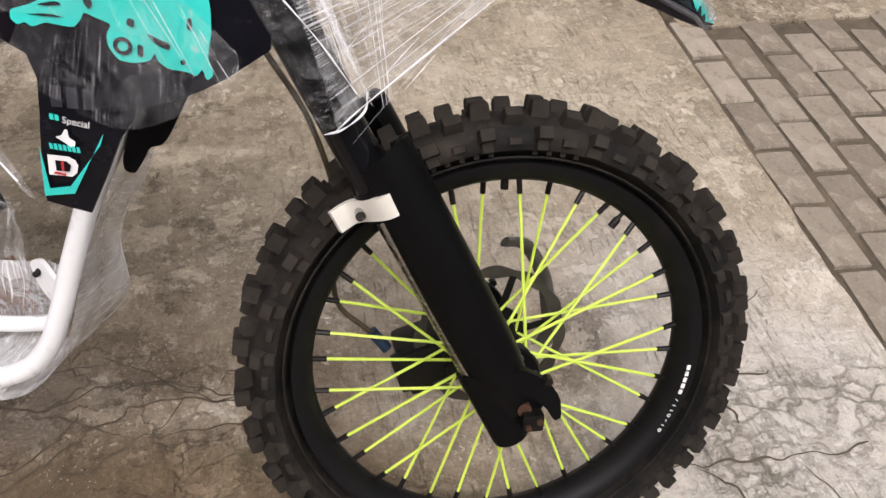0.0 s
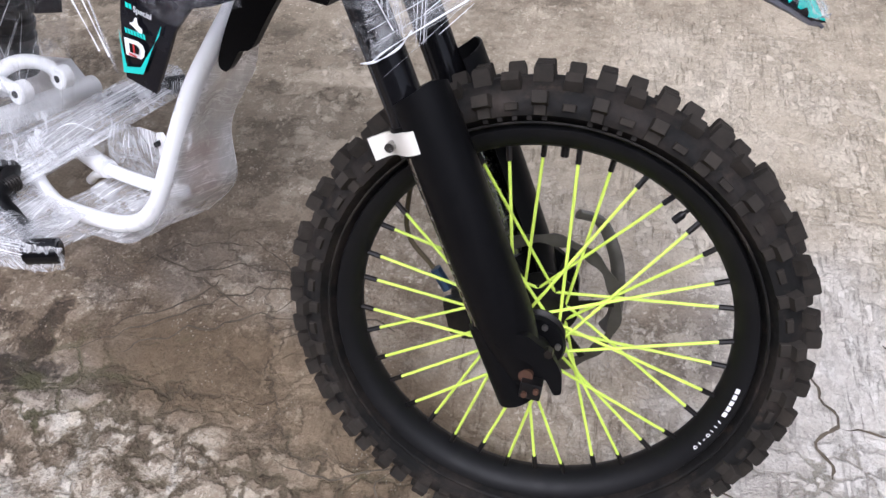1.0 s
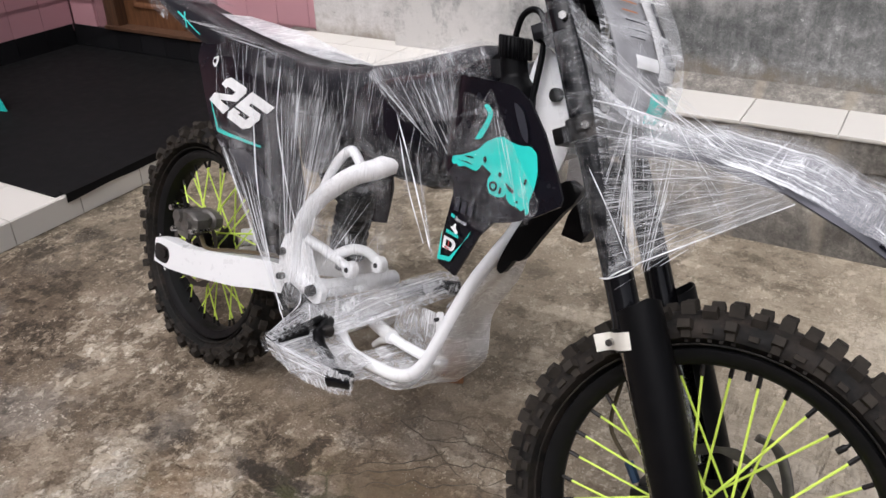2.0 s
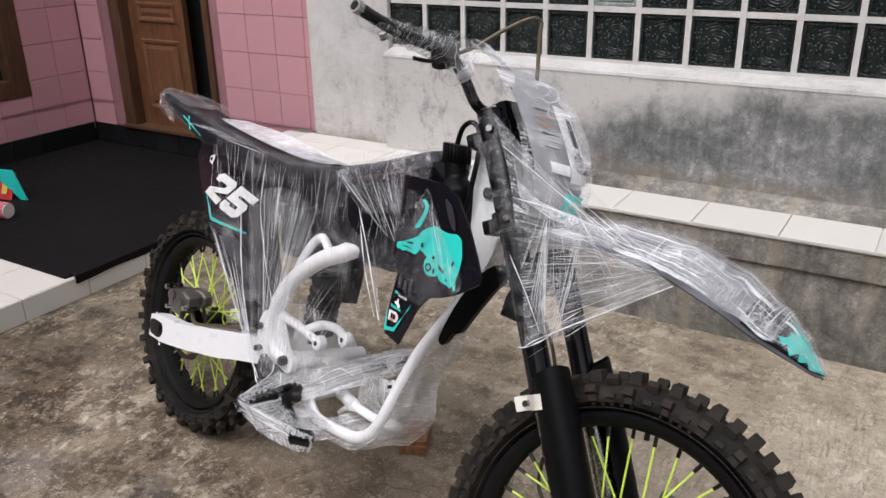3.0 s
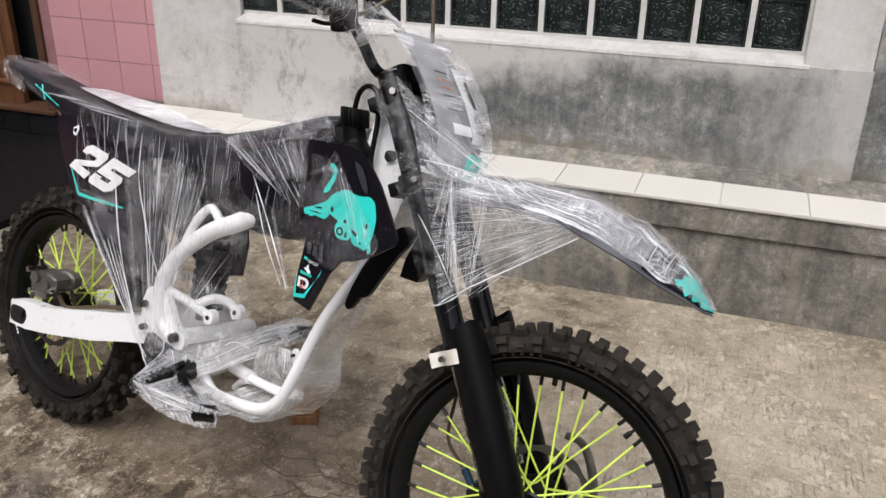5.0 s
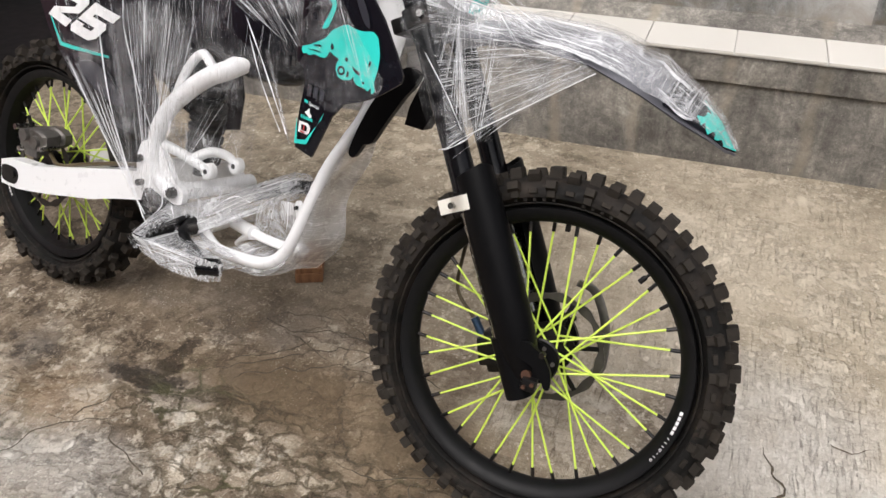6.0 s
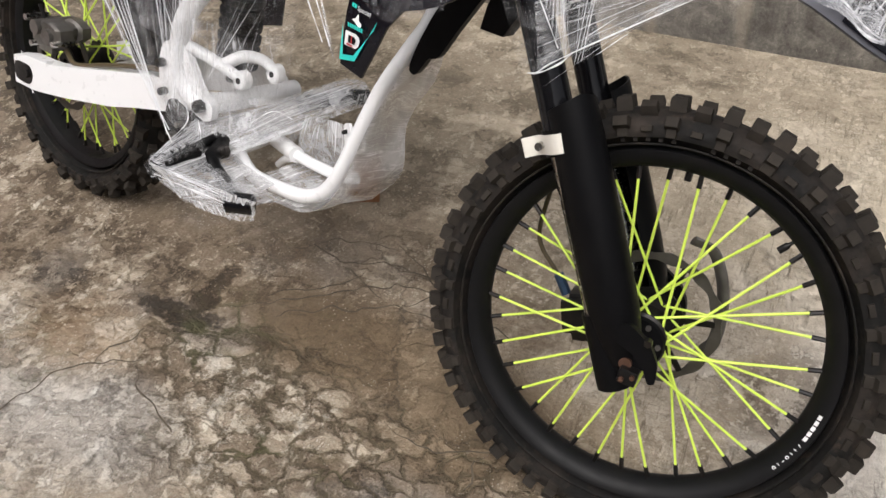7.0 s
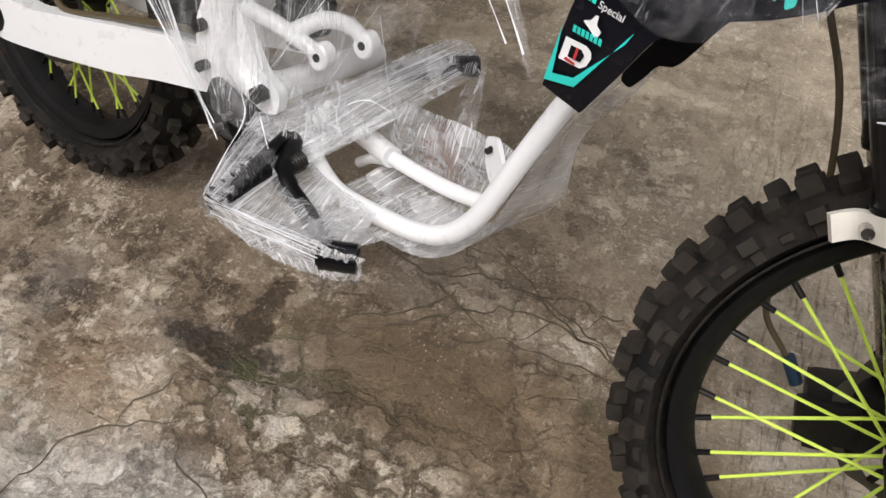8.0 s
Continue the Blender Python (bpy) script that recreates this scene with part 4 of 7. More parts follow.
_lt2.materials.append(M["white_tile"])
for i in range(-7, 12):
    lay(_lt, "tile", ledge_top, [(0.266 + 0.3 * i, 2.588, 0.434)])
    if i < -3:
        lay(_lt2, "tile", ledge_top, [(0.266 + 0.3 * i, 2.788, 0.434)])


# ---- loose things on the ground ----
def wood_block():
    e = empty("support_block", pose(-0.362, 1.360, 0, 0, 0, 24), "short reddish wooden block under the motorcycle frame", "block")
    bm = box(bmesh.new(), (-0.040, -0.070, 0.0), (0.040, 0.070, 0.030), 0.003)
    part("plank", bm, M["block"], e)
    part("plank", box(bmesh.new(), (-0.036, -0.066, 0.030), (0.040, 0.068, 0.047), 0.003), M["block"], e)


wood_block()


def toy_box():
    e = empty("cardboard_box", pose(-3.34, 1.93, PZ + 0.010, 0, 0, 15), "open printed cardboard box in teal, red and yellow", "box")
    part("side_panel", box(bmesh.new(), (-0.30, -0.004, 0.0), (0.02, 0.004, 0.15), 0.002, pose(0, 0.05, 0, -25)), M["red_print"], e, "red printed panel", False)
    _b = bmesh.new()
    loft(_b, [[(-0.12, y, 0.16), (0.04, y, 0.16), (0.10, y, 0.0), (0.06, y, 0.0)] for y in (0.07, 0.078)])
    part("flap", _b, M["teal"], e, "teal flap", False)
    part("print", box(bmesh.new(), (-0.045, -0.012, 0.03), (-0.01, -0.006, 0.10), 0.002, pose(0, 0.05, 0, -25)), plain("yellow_print", (0.62, 0.45, 0.08), 0.5), e, "yellow print", False)
    part("print", box(bmesh.new(), (-0.13, -0.012, 0.03), (-0.07, -0.006, 0.09), 0.002, pose(0, 0.05, 0, -25)), plain("blue_print", (0.10, 0.25, 0.55), 0.5), e, "blue print", False)


toy_box()


def pink_roll():
    e = empty("sponge_roll", pose(-3.07, 1.80, PZ + 0.010, 0, 0, 12), "pink foam roller lying on the black mat", "roller")
    part("sleeve", rod(bmesh.new(), (-0.40, 0, 0.042), (0.0, 0, 0.042), 0.042, 24), plain("pink_foam", (0.62, 0.16, 0.20), 0.8, 0, 0.15, 90, 0.5), e, "pink foam sleeve")
    part("end_cap", rod(bmesh.new(), (0.0, 0, 0.042), (0.006, 0, 0.042), 0.036, 24), M["white_plastic"], e, "pale end cap")


pink_roll()


# ---- the motorcycle: x ahead, y to its left, z up, leaning on its left side ----
BIKE = Matrix.Translation((0.434, 0.703, 0.003)) @ Matrix.Rotation(radians(-14.7), 4, "Z") @ Matrix.Rotation(radians(-16.3), 4, "X")
bike = empty("motorcycle", BIKE, "white-framed off-road motorcycle with black panels, wrapped in clear film", "motorcycle")
AXLE = 0.360
STEER = Matrix.Translation((0, 0, AXLE)) @ Matrix.Rotation(radians(13.2), 4, Vector((-0.47, 0, 0.883)))
RAKE = Vector((-0.477, 0, 0.879))


def on_leg(s, y=0.0, ahead=0.0):
    """A point of the fork's axis, s metres up from the axle, and ahead of it."""
    return Vector((-0.029, y, -0.015)) + RAKE * s + Vector((0.879, 0, 0.477)) * ahead


def knob(bm, at, out, along, side, size):
    """One tread block: a tapered block standing out of the carcass."""
    a, b, h = size
    lo = [at + along * (sx * a * 0.5) + side * (sy * b * 0.5) - out * 0.004 for sx, sy in ((-1, -1), (1, -1), (1, 1), (-1, 1))]
    hi = [at + along * (sx * a * 0.43) + side * (sy * b * 0.43) + out * h for sx, sy in ((-1, -1), (1, -1), (1, 1), (-1, 1))]
    mid = [at + along * (sx * a * 0.48) + side * (sy * b * 0.48) + out * (h * 0.8) for sx, sy in ((-1, -1), (1, -1), (1, 1), (-1, 1))]
    loft(bm, [lo, mid, hi])


def tyre_mesh(r_in, r_carcass, half, n, rnd, gap):
    """A knobbly tyre: round carcass with staggered rows of tread blocks."""
    bm = bmesh.new()
    c = (r_in + r_carcass) / 2
    hgt = (r_carcass - r_in) / 2
    prof = []
    for k in range(21):
        a = math.pi * (-0.5 + k / 20) * 1.16
        prof.append((c + hgt * math.cos(a), half * math.sin(a)))
    prof.append((r_in - 0.004, -half * 0.32))
    prof.append((r_in - 0.006, 0.0))
    prof.append((r_in - 0.004, half * 0.32))
    spin(bm, prof, 96)
    # fine ridge on the sidewall
    for s in (-1, 1):
        spin(bm, [(r_in + 0.010, s * half * 0.80), (r_in + 0.012, s * (half * 0.80 + 0.0025)), (r_in + 0.014, s * half * 0.83)], 96)
    walls = len(bm.faces)
    for k in range(n):
        for j, (ang, offs) in enumerate(((0.0, 0.0), (34, 0.5), (-34, 0.5), (66, 0.0), (-66, 0.0), (86, 0.0), (-86, 0.0), (80, 0.5), (-80, 0.5))):
            th = 2 * math.pi * (k + offs) / n
            rad_dir = Vector((math.cos(th), 0, math.sin(th)))
            along = Vector((-math.sin(th), 0, math.cos(th)))
            a = radians(ang)
            out = rad_dir * math.cos(a) + Vector((0, math.sin(a), 0))
            side = Vector((0, math.cos(a), 0)) - rad_dir * math.sin(a)
            base = rad_dir * (c + hgt * math.cos(a * 1.02)) + Vector((0, half * math.sin(a * 1.02), 0))
            if j == 0:
                for s in (-1, 1):
                    knob(bm, base + side * (s * half * 0.26), out, along, side, (gap * rnd.uniform(0.27, 0.33), half * 0.36, 0.0170))
            elif j < 3:
                knob(bm, base, out, along, side, (gap * rnd.uniform(0.27, 0.32), half * 0.36, 0.0170))
            elif j < 5:
                knob(bm, base, out, along, side, (gap * rnd.uniform(0.26, 0.31), half * 0.36, 0.0165))
            else:
                knob(bm, base, out, along, side, (gap * rnd.uniform(0.20, 0.26), half * (0.36 if j < 7 else 0.20), 0.0050))
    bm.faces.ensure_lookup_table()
    # blocks take the paler rubber, carcass and gaps keep the dark one
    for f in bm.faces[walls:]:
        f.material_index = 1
    return bm


def wheel(name, matrix, r_nip, r_rim, r_tyre, half, n_knob, gap, flange, label, phase=0.0):
    rnd = random.Random(3)
    hub = bmesh.new()
    spin(hub, [(0.010, -0.058), (0.024, -0.058), (0.024, -0.045), (flange, -0.040), (flange + 0.006, -0.037), (flange + 0.006, -0.032), (flange - 0.006, -0.030),
               (0.024, -0.022), (0.022, 0.0), (0.024, 0.022), (flange - 0.006, 0.030), (flange + 0.006, 0.032), (flange + 0.006, 0.037), (flange, 0.040), (0.024, 0.045), (0.024, 0.058), (0.010, 0.058)], 40)
    w = part(name, hub, M["dark_metal"], bike, label, matrix=matrix)
    w_half = half * 0.62
    rim = bmesh.new()
    spin(rim, [(r_rim + 0.002, -w_half), (r_rim, -w_half - 0.003), (r_rim - 0.006, -w_half - 0.002), (r_rim - 0.020, -w_half * 0.82), (r_nip + 0.004, -w_half * 0.45), (r_nip, -0.006),
               (r_nip, 0.006), (r_nip + 0.004, w_half * 0.45), (r_rim - 0.020, w_half * 0.82), (r_rim - 0.006, w_half + 0.002), (r_rim, w_half + 0.003), (r_rim + 0.002, w_half)], 96)
    part("rim", rim, M["rim"], w, "black anodised rim")
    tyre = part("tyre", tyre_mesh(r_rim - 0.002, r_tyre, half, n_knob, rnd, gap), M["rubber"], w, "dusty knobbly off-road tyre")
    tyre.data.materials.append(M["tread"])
    for k in range(36):
        th = radians(10 * k) + phase
        s = 1 if k % 2 else -1
        twist = radians(54) * (1 if k % 4 in (1, 2) else -1)
        a = Vector((r_nip * math.cos(th), s * 0.004, r_nip * math.sin(th)))
        b = Vector((flange * math.cos(th + twist), s * 0.034, flange * math.sin(th + twist)))
        d = (b - a).normalized()
        part("spoke", rod(bmesh.new(), a + d * 0.016, b, 0.0023, 8), M["yellow"], w)
        part("nipple", rod(bmesh.new(), a - d * 0.003, a + d * 0.019, 0.0039, 8), M["dark_metal"], w)
    return w


front = wheel("front_wheel", STEER, 0.260, 0.2885, 0.3480, 0.045, 29, 0.0765, 0.034, "black spoked front wheel with fluorescent yellow spoke sleeves", radians(9))
REAR = Matrix.Translation((-1.518, 0.0, 0.335))
rear = wheel("rear_wheel", REAR, 0.234, 0.261, 0.3275, 0.056, 26, 0.0765, 0.04, "black spoked rear wheel with fluorescent yellow spoke sleeves", radians(5))


def valve(ang, w, r):
    d = Vector((math.cos(ang), 0, math.sin(ang)))
    part("valve", tube(bmesh.new(), [d * r, d * (r - 0.012), d * (r - 0.026)], lambda t: 0.003 if t < 0.5 else 0.0055, 10, 4), M["dark_metal"], w, "black capped valve stem")
    return d


valve(radians(53.6), front, 0.262)
d = Vector((math.cos(radians(93)), 0, math.sin(radians(93))))
part("rim_lock", tube(bmesh.new(), [d * 0.263, d * 0.246], 0.0055, 8, 2, False), M["dark_metal"], front, "rim lock nut")


def rim_lettering(w, r, start, y, size):
    """White marks on the rim: bars for the maker's name, then the alloy."""
    for k in range(5):
        a = start - k * size * 0.98 / r
        m = Matrix.Translation((r * math.cos(a), y, r * math.sin(a))) @ Matrix.Rotation(-(a - math.pi / 2), 4, "Y") @ Matrix.Rotation(radians(90), 4, "X")
        part("mark", box(bmesh.new(), (-size * 0.36, -size * 0.45, -0.0006), (size * 0.36, size * 0.45, 0.0006)), M["white_print"], w, "white bar", False, m)
    for k, ch in enumerate("7116-T6"):
        a = start - (k + 6.2) * size * 0.86 / r
        m = Matrix.Translation((r * math.cos(a), y, r * math.sin(a))) @ Matrix.Rotation(-(a - math.pi / 2), 4, "Y") @ Matrix.Rotation(radians(90), 4, "X")
        words(ch, size * 1.3, 0.0006, M["white_print"], w, m, "lettering", "white rim lettering")


rim_lettering(front, 0.2800, radians(-4), -0.0285, 0.0105)
rim_lettering(rear, 0.251, radians(215), -0.0345, 0.010)


# front brake
def brake(parent, y, r, s):
    bm = bmesh.new()
    n = 144
    ring = []
    for k in range(n):
        a = 2 * math.pi * k / n
        wave = 0.0022 * math.cos(12 * a)
        ring.append([bm.verts.new((q * math.cos(a), y + o, q * math.sin(a))) for q, o in ((r - 0.015 - wave, -0.0014), (r + wave, -0.0014), (r + wave, 0.0014), (r - 0.015 - wave, 0.0014))])
    for k in range(n):
        a, b = ring[k], ring[(k + 1) % n]
        for m in range(4):
            bm.faces.new((a[m], a[(m + 1) % 4], b[(m + 1) % 4], b[m]))
    part("brake_disc", bm, M["disc_steel"], parent, "thin wavy steel brake disc")
    bm = bmesh.new()
    spin(bm, [(0.030, y - 0.002), (0.052, y - 0.002), (0.052, y + 0.002), (0.030, y + 0.002)], 40)
    part("disc_carrier", bm, M["dark_metal"], parent)
    for k in range(6):
        bm = box(bmesh.new(), (0.045, y - 0.002, -0.005), (r - 0.011, y + 0.002, 0.005), 0.001, Matrix.Rotation(-radians(60 * k + 15), 4, "Y"))
        part("carrier_arm", bm, M["dark_metal"], parent)


part("hub_cover", spin(bmesh.new(), [(0.012, -0.066), (0.040, -0.064), (0.043, -0.058), (0.040, -0.052), (0.012, -0.052)], 40), M["black_plastic"], front, "black hub cover")
for k in range(6):
    a = radians(60 * k + 12)
    part("bolt", rod(bmesh.new(), (0.033 * math.cos(a), -0.062, 0.033 * math.sin(a)), (0.033 * math.cos(a), -0.069, 0.033 * math.sin(a)), 0.0042, 8), M["dull_metal"], front, "small hub bolt")
# moulded marks on the tyre wall
for k in range(9):
    a = radians(112 - 3.4 * k - (7 if k > 4 else 0))
    m = Matrix.Translation((0.306 * math.cos(a), -0.0405, 0.306 * math.sin(a))) @ Matrix.Rotation(-(a - math.pi / 2), 4, "Y")
    part("mark", box(bmesh.new(), (-0.0035, -0.0009, -0.0032), (0.0030, 0.0009, 0.0032), 0.0004), M["rubber"], front, "raised bar on the tyre wall", False, m)

brake(front, 0.052, 0.112, 1)
brake(rear, -0.062, 0.112, 1)


# fork
def fork_leg(y, side):
    leg = bmesh.new()
    tube(leg, [on_leg(0.335, y), on_leg(0.345, y), on_leg(0.36, y), on_leg(0.62, y), on_leg(0.64, y), on_leg(0.865, y), on_leg(0.88, y)], lambda t: 0.0265 if t < 0.32 else (0.0245 if t < 0.62 else 0.0265), 28, 4)
    ob = part("fork_leg", leg, M["gloss_black"], bike, "gloss black upper fork tube", matrix=STEER)
    part("fork_cap", rod(bmesh.new(), on_leg(0.88, y), on_leg(0.892, y), 0.018, 6), M["steel"], ob, "bright fork cap nut")
    part("slider", rod(bmesh.new(), on_leg(0.01, y), on_leg(0.345, y), 0.0215, 24), M["steel"], ob, "steel inner fork tube")
    part("axle_lug", tube(bmesh.new(), [on_leg(-0.050, y), on_leg(-0.046, y), on_leg(-0.02, y), on_leg(0.03, y), on_leg(0.07, y)], lambda t: 0.026 if t > 0.1 else 0.021, 20, 3), M["black_plastic"], ob, "black cast axle lug")
    lug = bmesh.new()
    rod(lug, (0, y - side * 0.028, 0), (0, y + side * 0.022, 0), 0.026, 24)
    part("axle_clamp", lug, M["black_plastic"], ob)
    part("axle_nut", rod(bmesh.new(), (0, y + side * 0.018, -0.004), (0, y + side * 0.030, -0.004), 0.0095, 12), M["rust"], ob, "rusty axle end")
    # guard: a shell round the front and outside of the lower tube
    bm = bmesh.new()
    rows = []
    for i in range(25):
        t = i / 24
        s = 0.385 - 0.395 * t
        wide = (0.0395 + 0.003 * math.sin(math.pi * t)) * (1 - 0.30 * max(0, (t - 0.80) / 0.20) ** 1.5)
        row = []
        for j in range(15):
            a = radians(-112 + 224 * j / 14)
            r = wide if abs(j - 7) < 6 else wide * 0.98
            cx, cy = math.cos(a) * r * 1.0, math.sin(a) * r * 0.92
            # outward facing: turn the shell to the outer side
            turn = radians(-48) * side
            ax = cx * math.cos(turn) - cy * math.sin(turn)
            ay = cx * math.sin(turn) + cy * math.cos(turn)
            top = 0.018 * (abs(a) / 2.0) if t < 0.02 else 0.0
            row.append(on_leg(s - top, y, 0.021 + ax) + Vector((0, -ay, 0)) * 1.0)
        rows.append(row)
    vs = [[bm.verts.new(q) for q in row] for row in rows]
    for i in range(24):
        for j in range(14):
            bm.faces.new((vs[i][j], vs[i][j + 1], vs[i + 1][j + 1], vs[i + 1][j]))
    bmesh.ops.recalc_face_normals(bm, faces=bm.faces)
    bmesh.ops.solidify(bm, geom=bm.faces[:], thickness=0.003)
    g = part("fork_guard", bm, M["black_plastic"], ob, "matt black plastic fork guard")
    # hooked toe of the guard round the axle
    bm = bmesh.new()
    out = [(-0.044, 0.050), (-0.010, 0.060), (0.026, 0.040), (0.044, 0.014), (0.049, -0.016), (0.039, -0.020), (0.027, 0.000), (0.006, 0.018), (-0.028, 0.028), (-0.046, 0.034)]
    sheet(bm, round_outline(out, 4), lambda x, z: y + side * (0.036 - 0.10 * max(0, x - 0.02)), 0.012, 0.02)
    part("guard_toe", bm, M["black_plastic"], ob, "hooked toe of the fork guard")
    part("bolt", rod(bmesh.new(), (0.022, y + side * 0.034, 0.045), (0.022, y + side * 0.046, 0.045), 0.006, 6), M["dark_metal"], ob)
    return ob


right_leg = fork_leg(-0.105, -1)
fork_leg(0.105, 1)

# white hose bracket round the right fork tube
bm = bmesh.new()
rows = []
for i in range(13):
    t = i / 12
    q = -0.012 - 0.077 * t
    bulge = 0.030 * math.cos(min(1, max(0, t * 1.4)) * math.pi / 2) + 0.006 * math.sin(t * math.pi * 2)
    rows.append((q, bulge))
outer = [on_leg(0.325, -0.105 - 0.004 - b, a + 0.03) for a, b in rows]
vs = []
for q, (a, b) in zip(outer, rows):
    vs.append([bm.verts.new(q - RAKE * 0.014), bm.verts.new(q + RAKE * 0.014)])
for a, b in zip(vs, vs[1:]):
    bm.faces.new((a[0], b[0], b[1], a[1]))
bmesh.ops.recalc_face_normals(bm, faces=bm.faces)
bmesh.ops.solidify(bm, geom=bm.faces[:], thickness=0.007)
br = part("hose_bracket", bm, M["white_plastic"], bike, "cream plastic bracket clamped round the fork", matrix=STEER)
_q = on_leg(0.325, -0.105 - 0.004 - 0.012, -0.03)
part("screw", rod(bmesh.new(), _q + Vector((0, 0.01, 0)), _q + Vector((0, -0.006, 0)), 0.006, 10), M["steel"], br, "small steel screw")
bm = bmesh.new()
rod(bm, on_leg(0.307, -0.105), on_leg(0.310, -0.105), 0.0275, 24)
rod(bm, on_leg(0.340, -0.105), on_leg(0.345, -0.105), 0.0275, 24)
part("band", bm, M["black_plastic"], br, "black band")

# triple clamps
for s, w in ((0.665, 0.05), (0.84, 0.045)):
    bm = bmesh.new()
    for y in (-0.105, 0.105):
        rod(bm, on_leg(s - 0.018, y), on_leg(s + 0.018, y), 0.034, 24)
    box(bm, (-0.045, -0.11, -0.014), (0.030, 0.11, 0.014), 0.005, Matrix.Translation(on_leg(s, 0, -0.015)) @ Matrix.Rotation(radians(-28.5), 4, "Y"))
    tc = part("triple_clamp", bm, M["dark_metal"] if s < 0.7 else M["gloss_black"], bike, "fork clamp", matrix=STEER)
    part("bolt", rod(bmesh.new(), on_leg(s, -0.138, 0.012), on_leg(s, -0.150, 0.012), 0.007, 6), M["steel"], tc)

# small hardware below the right leg
part("axle_pinch", box(bmesh.new(), (-0.004, -0.146, -0.030), (0.024, -0.126, -0.006), 0.004), M["dark_metal"], right_leg, "dark pinch clamp at the axle", matrix=None)
for x, z in ((0.003, -0.022), (0.017, -0.014)):
    part("bolt", rod(bmesh.new(), (x, -0.144, z), (x, -0.151, z), 0.004, 6), M["rust"], right_leg, "rusty pinch bolt")

# caliper and hoses by the left leg
bm = bmesh.new()
box(bm, (-0.140, 0.055, -0.055), (-0.045, 0.115, 0.035), 0.014, Matrix.Rotation(radians(-20), 4, "Y"))
box(bm, (-0.150, 0.040, -0.035), (-0.075, 0.064, 0.025), 0.010, Matrix.Rotation(radians(-20), 4, "Y"))
cal = part("brake_caliper", bm, M["dark_metal"], bike, "dark front brake caliper", matrix=STEER)
part("banjo", rod(bmesh.new(), (-0.172, 0.085, 0.000), (-0.148, 0.085, -0.030), 0.009, 8), M["blue_anodised"], cal)
bm = tube(bmesh.new(), [on_leg(0.50, 0.07, -0.05), on_leg(0.40, 0.075, -0.045), (-0.222, 0.080, 0.20), (-0.226, 0.085, 0.135), (-0.222, 0.085, 0.050), (-0.175, 0.085, 0.000)], 0.004, 10)
part("brake_hose", bm, M["hose"], bike, "brown front brake hose", matrix=STEER)
bm = tube(bmesh.new(), [(0.02, 0.09, 0.135), (0.055, 0.10, 0.125), (0.085, 0.10, 0.08), (0.10, 0.105, 0.03), (0.105, 0.10, -0.02), (0.095, 0.10, -0.045)], 0.006, 10, squash=2.0)
part("cable_guide", bm, M["dull_metal"], bike, "loop of dull metal strap by the axle", matrix=STEER)

# front fender, in the steered frame
FEND = [(-0.315, 0.560, 0.055, 0.030), (-0.26, 0.592, 0.075, 0.040), (-0.15, 0.614, 0.088, 0.050), (-0.02, 0.612, 0.104, 0.062), (0.08, 0.583, 0.104, 0.064), (0.15, 0.540, 0.086, 0.050), (0.20, 0.500, 0.056, 0.028), (0.232, 0.461, 0.016, 0.005), (0.240, 0.455, 0.004, 0.001)]


def fender_at(t, j):
    """A point of the fender: t along it, j from -1 (right edge) to 1 (left edge)."""
    x = t * (len(FEND) - 1)
    i = min(int(x), len(FEND) - 2)
    f = x - i
    f = f * f * (3 - 2 * f) * 0.3 + f * 0.7
    a = [p + (q - p) * f for p, q in zip(FEND[i], FEND[i + 1])]
    return Vector((a[0] - 0.012 * abs(j) ** 2, a[2] * j, a[1] - a[3] * abs(j) ** 2.4))


bm = bmesh.new()
NU, NV = 40, 14
vs = [[bm.verts.new(fender_at(i / NU, -1 + 2 * j / NV)) for j in range(NV + 1)] for i in range(NU + 1)]
for i in range(NU):
    for j in range(NV):
        f = bm.faces.new((vs[i][j], vs[i + 1][j], vs[i + 1][j + 1], vs[i][j + 1]))
bmesh.ops.recalc_face_normals(bm, faces=bm.faces)
bmesh.ops.solidify(bm, geom=bm.faces[:], thickness=0.004)
fender = part("front_fender", bm, plain("fender_grey", (0.11, 0.11, 0.125), 0.35, 0, 0.5, 9, 0.05), bike, "pale grey front fender with black tip and teal marks", matrix=STEER)
for (t0, t1, j0, j1, mat_, nm) in ((0.56, 0.99, -0.98, 0.98, "panel_black", "black tip"), (0.69, 0.97, -0.90, 0.05, "teal", "teal mark"), (0.66, 0.72, -0.15, 0.30, "teal", "teal mark")):
    bm = bmesh.new()
    n1, n2 = 18, 10
    rnd = random.Random(int(t0 * 100))
    up = 0.0045 if mat_ == "panel_black" else 0.0062
    g = []
    for i in range(n1 + 1):
        row = []
        for j in range(n2 + 1):
            t = t0 + (t1 - t0) * i / n1
            e = 0.012 * math.sin(j * 2.3 + t0 * 40) + 0.01 * math.sin(j * 5.1)
            tt = min(0.995, t + (e if i in (0, n1) and mat_ == "teal" else 0.0))
            jj = j0 + (j1 - j0) * j / n2 + (0.10 * math.sin(i * 1.7) if j in (0, n2) and mat_ == "teal" else 0)
            row.append(bm.verts.new(fender_at(tt, max(-0.99, min(0.99, jj))) + Vector((0.25, 0, 1)).normalized() * up))
        g.append(row)
    for i in range(n1):
        for j in range(n2):
            bm.faces.new((g[i][j], g[i + 1][j], g[i + 1][j + 1], g[i][j + 1]))
    part("graphic", bm, M[mat_], fender, nm)

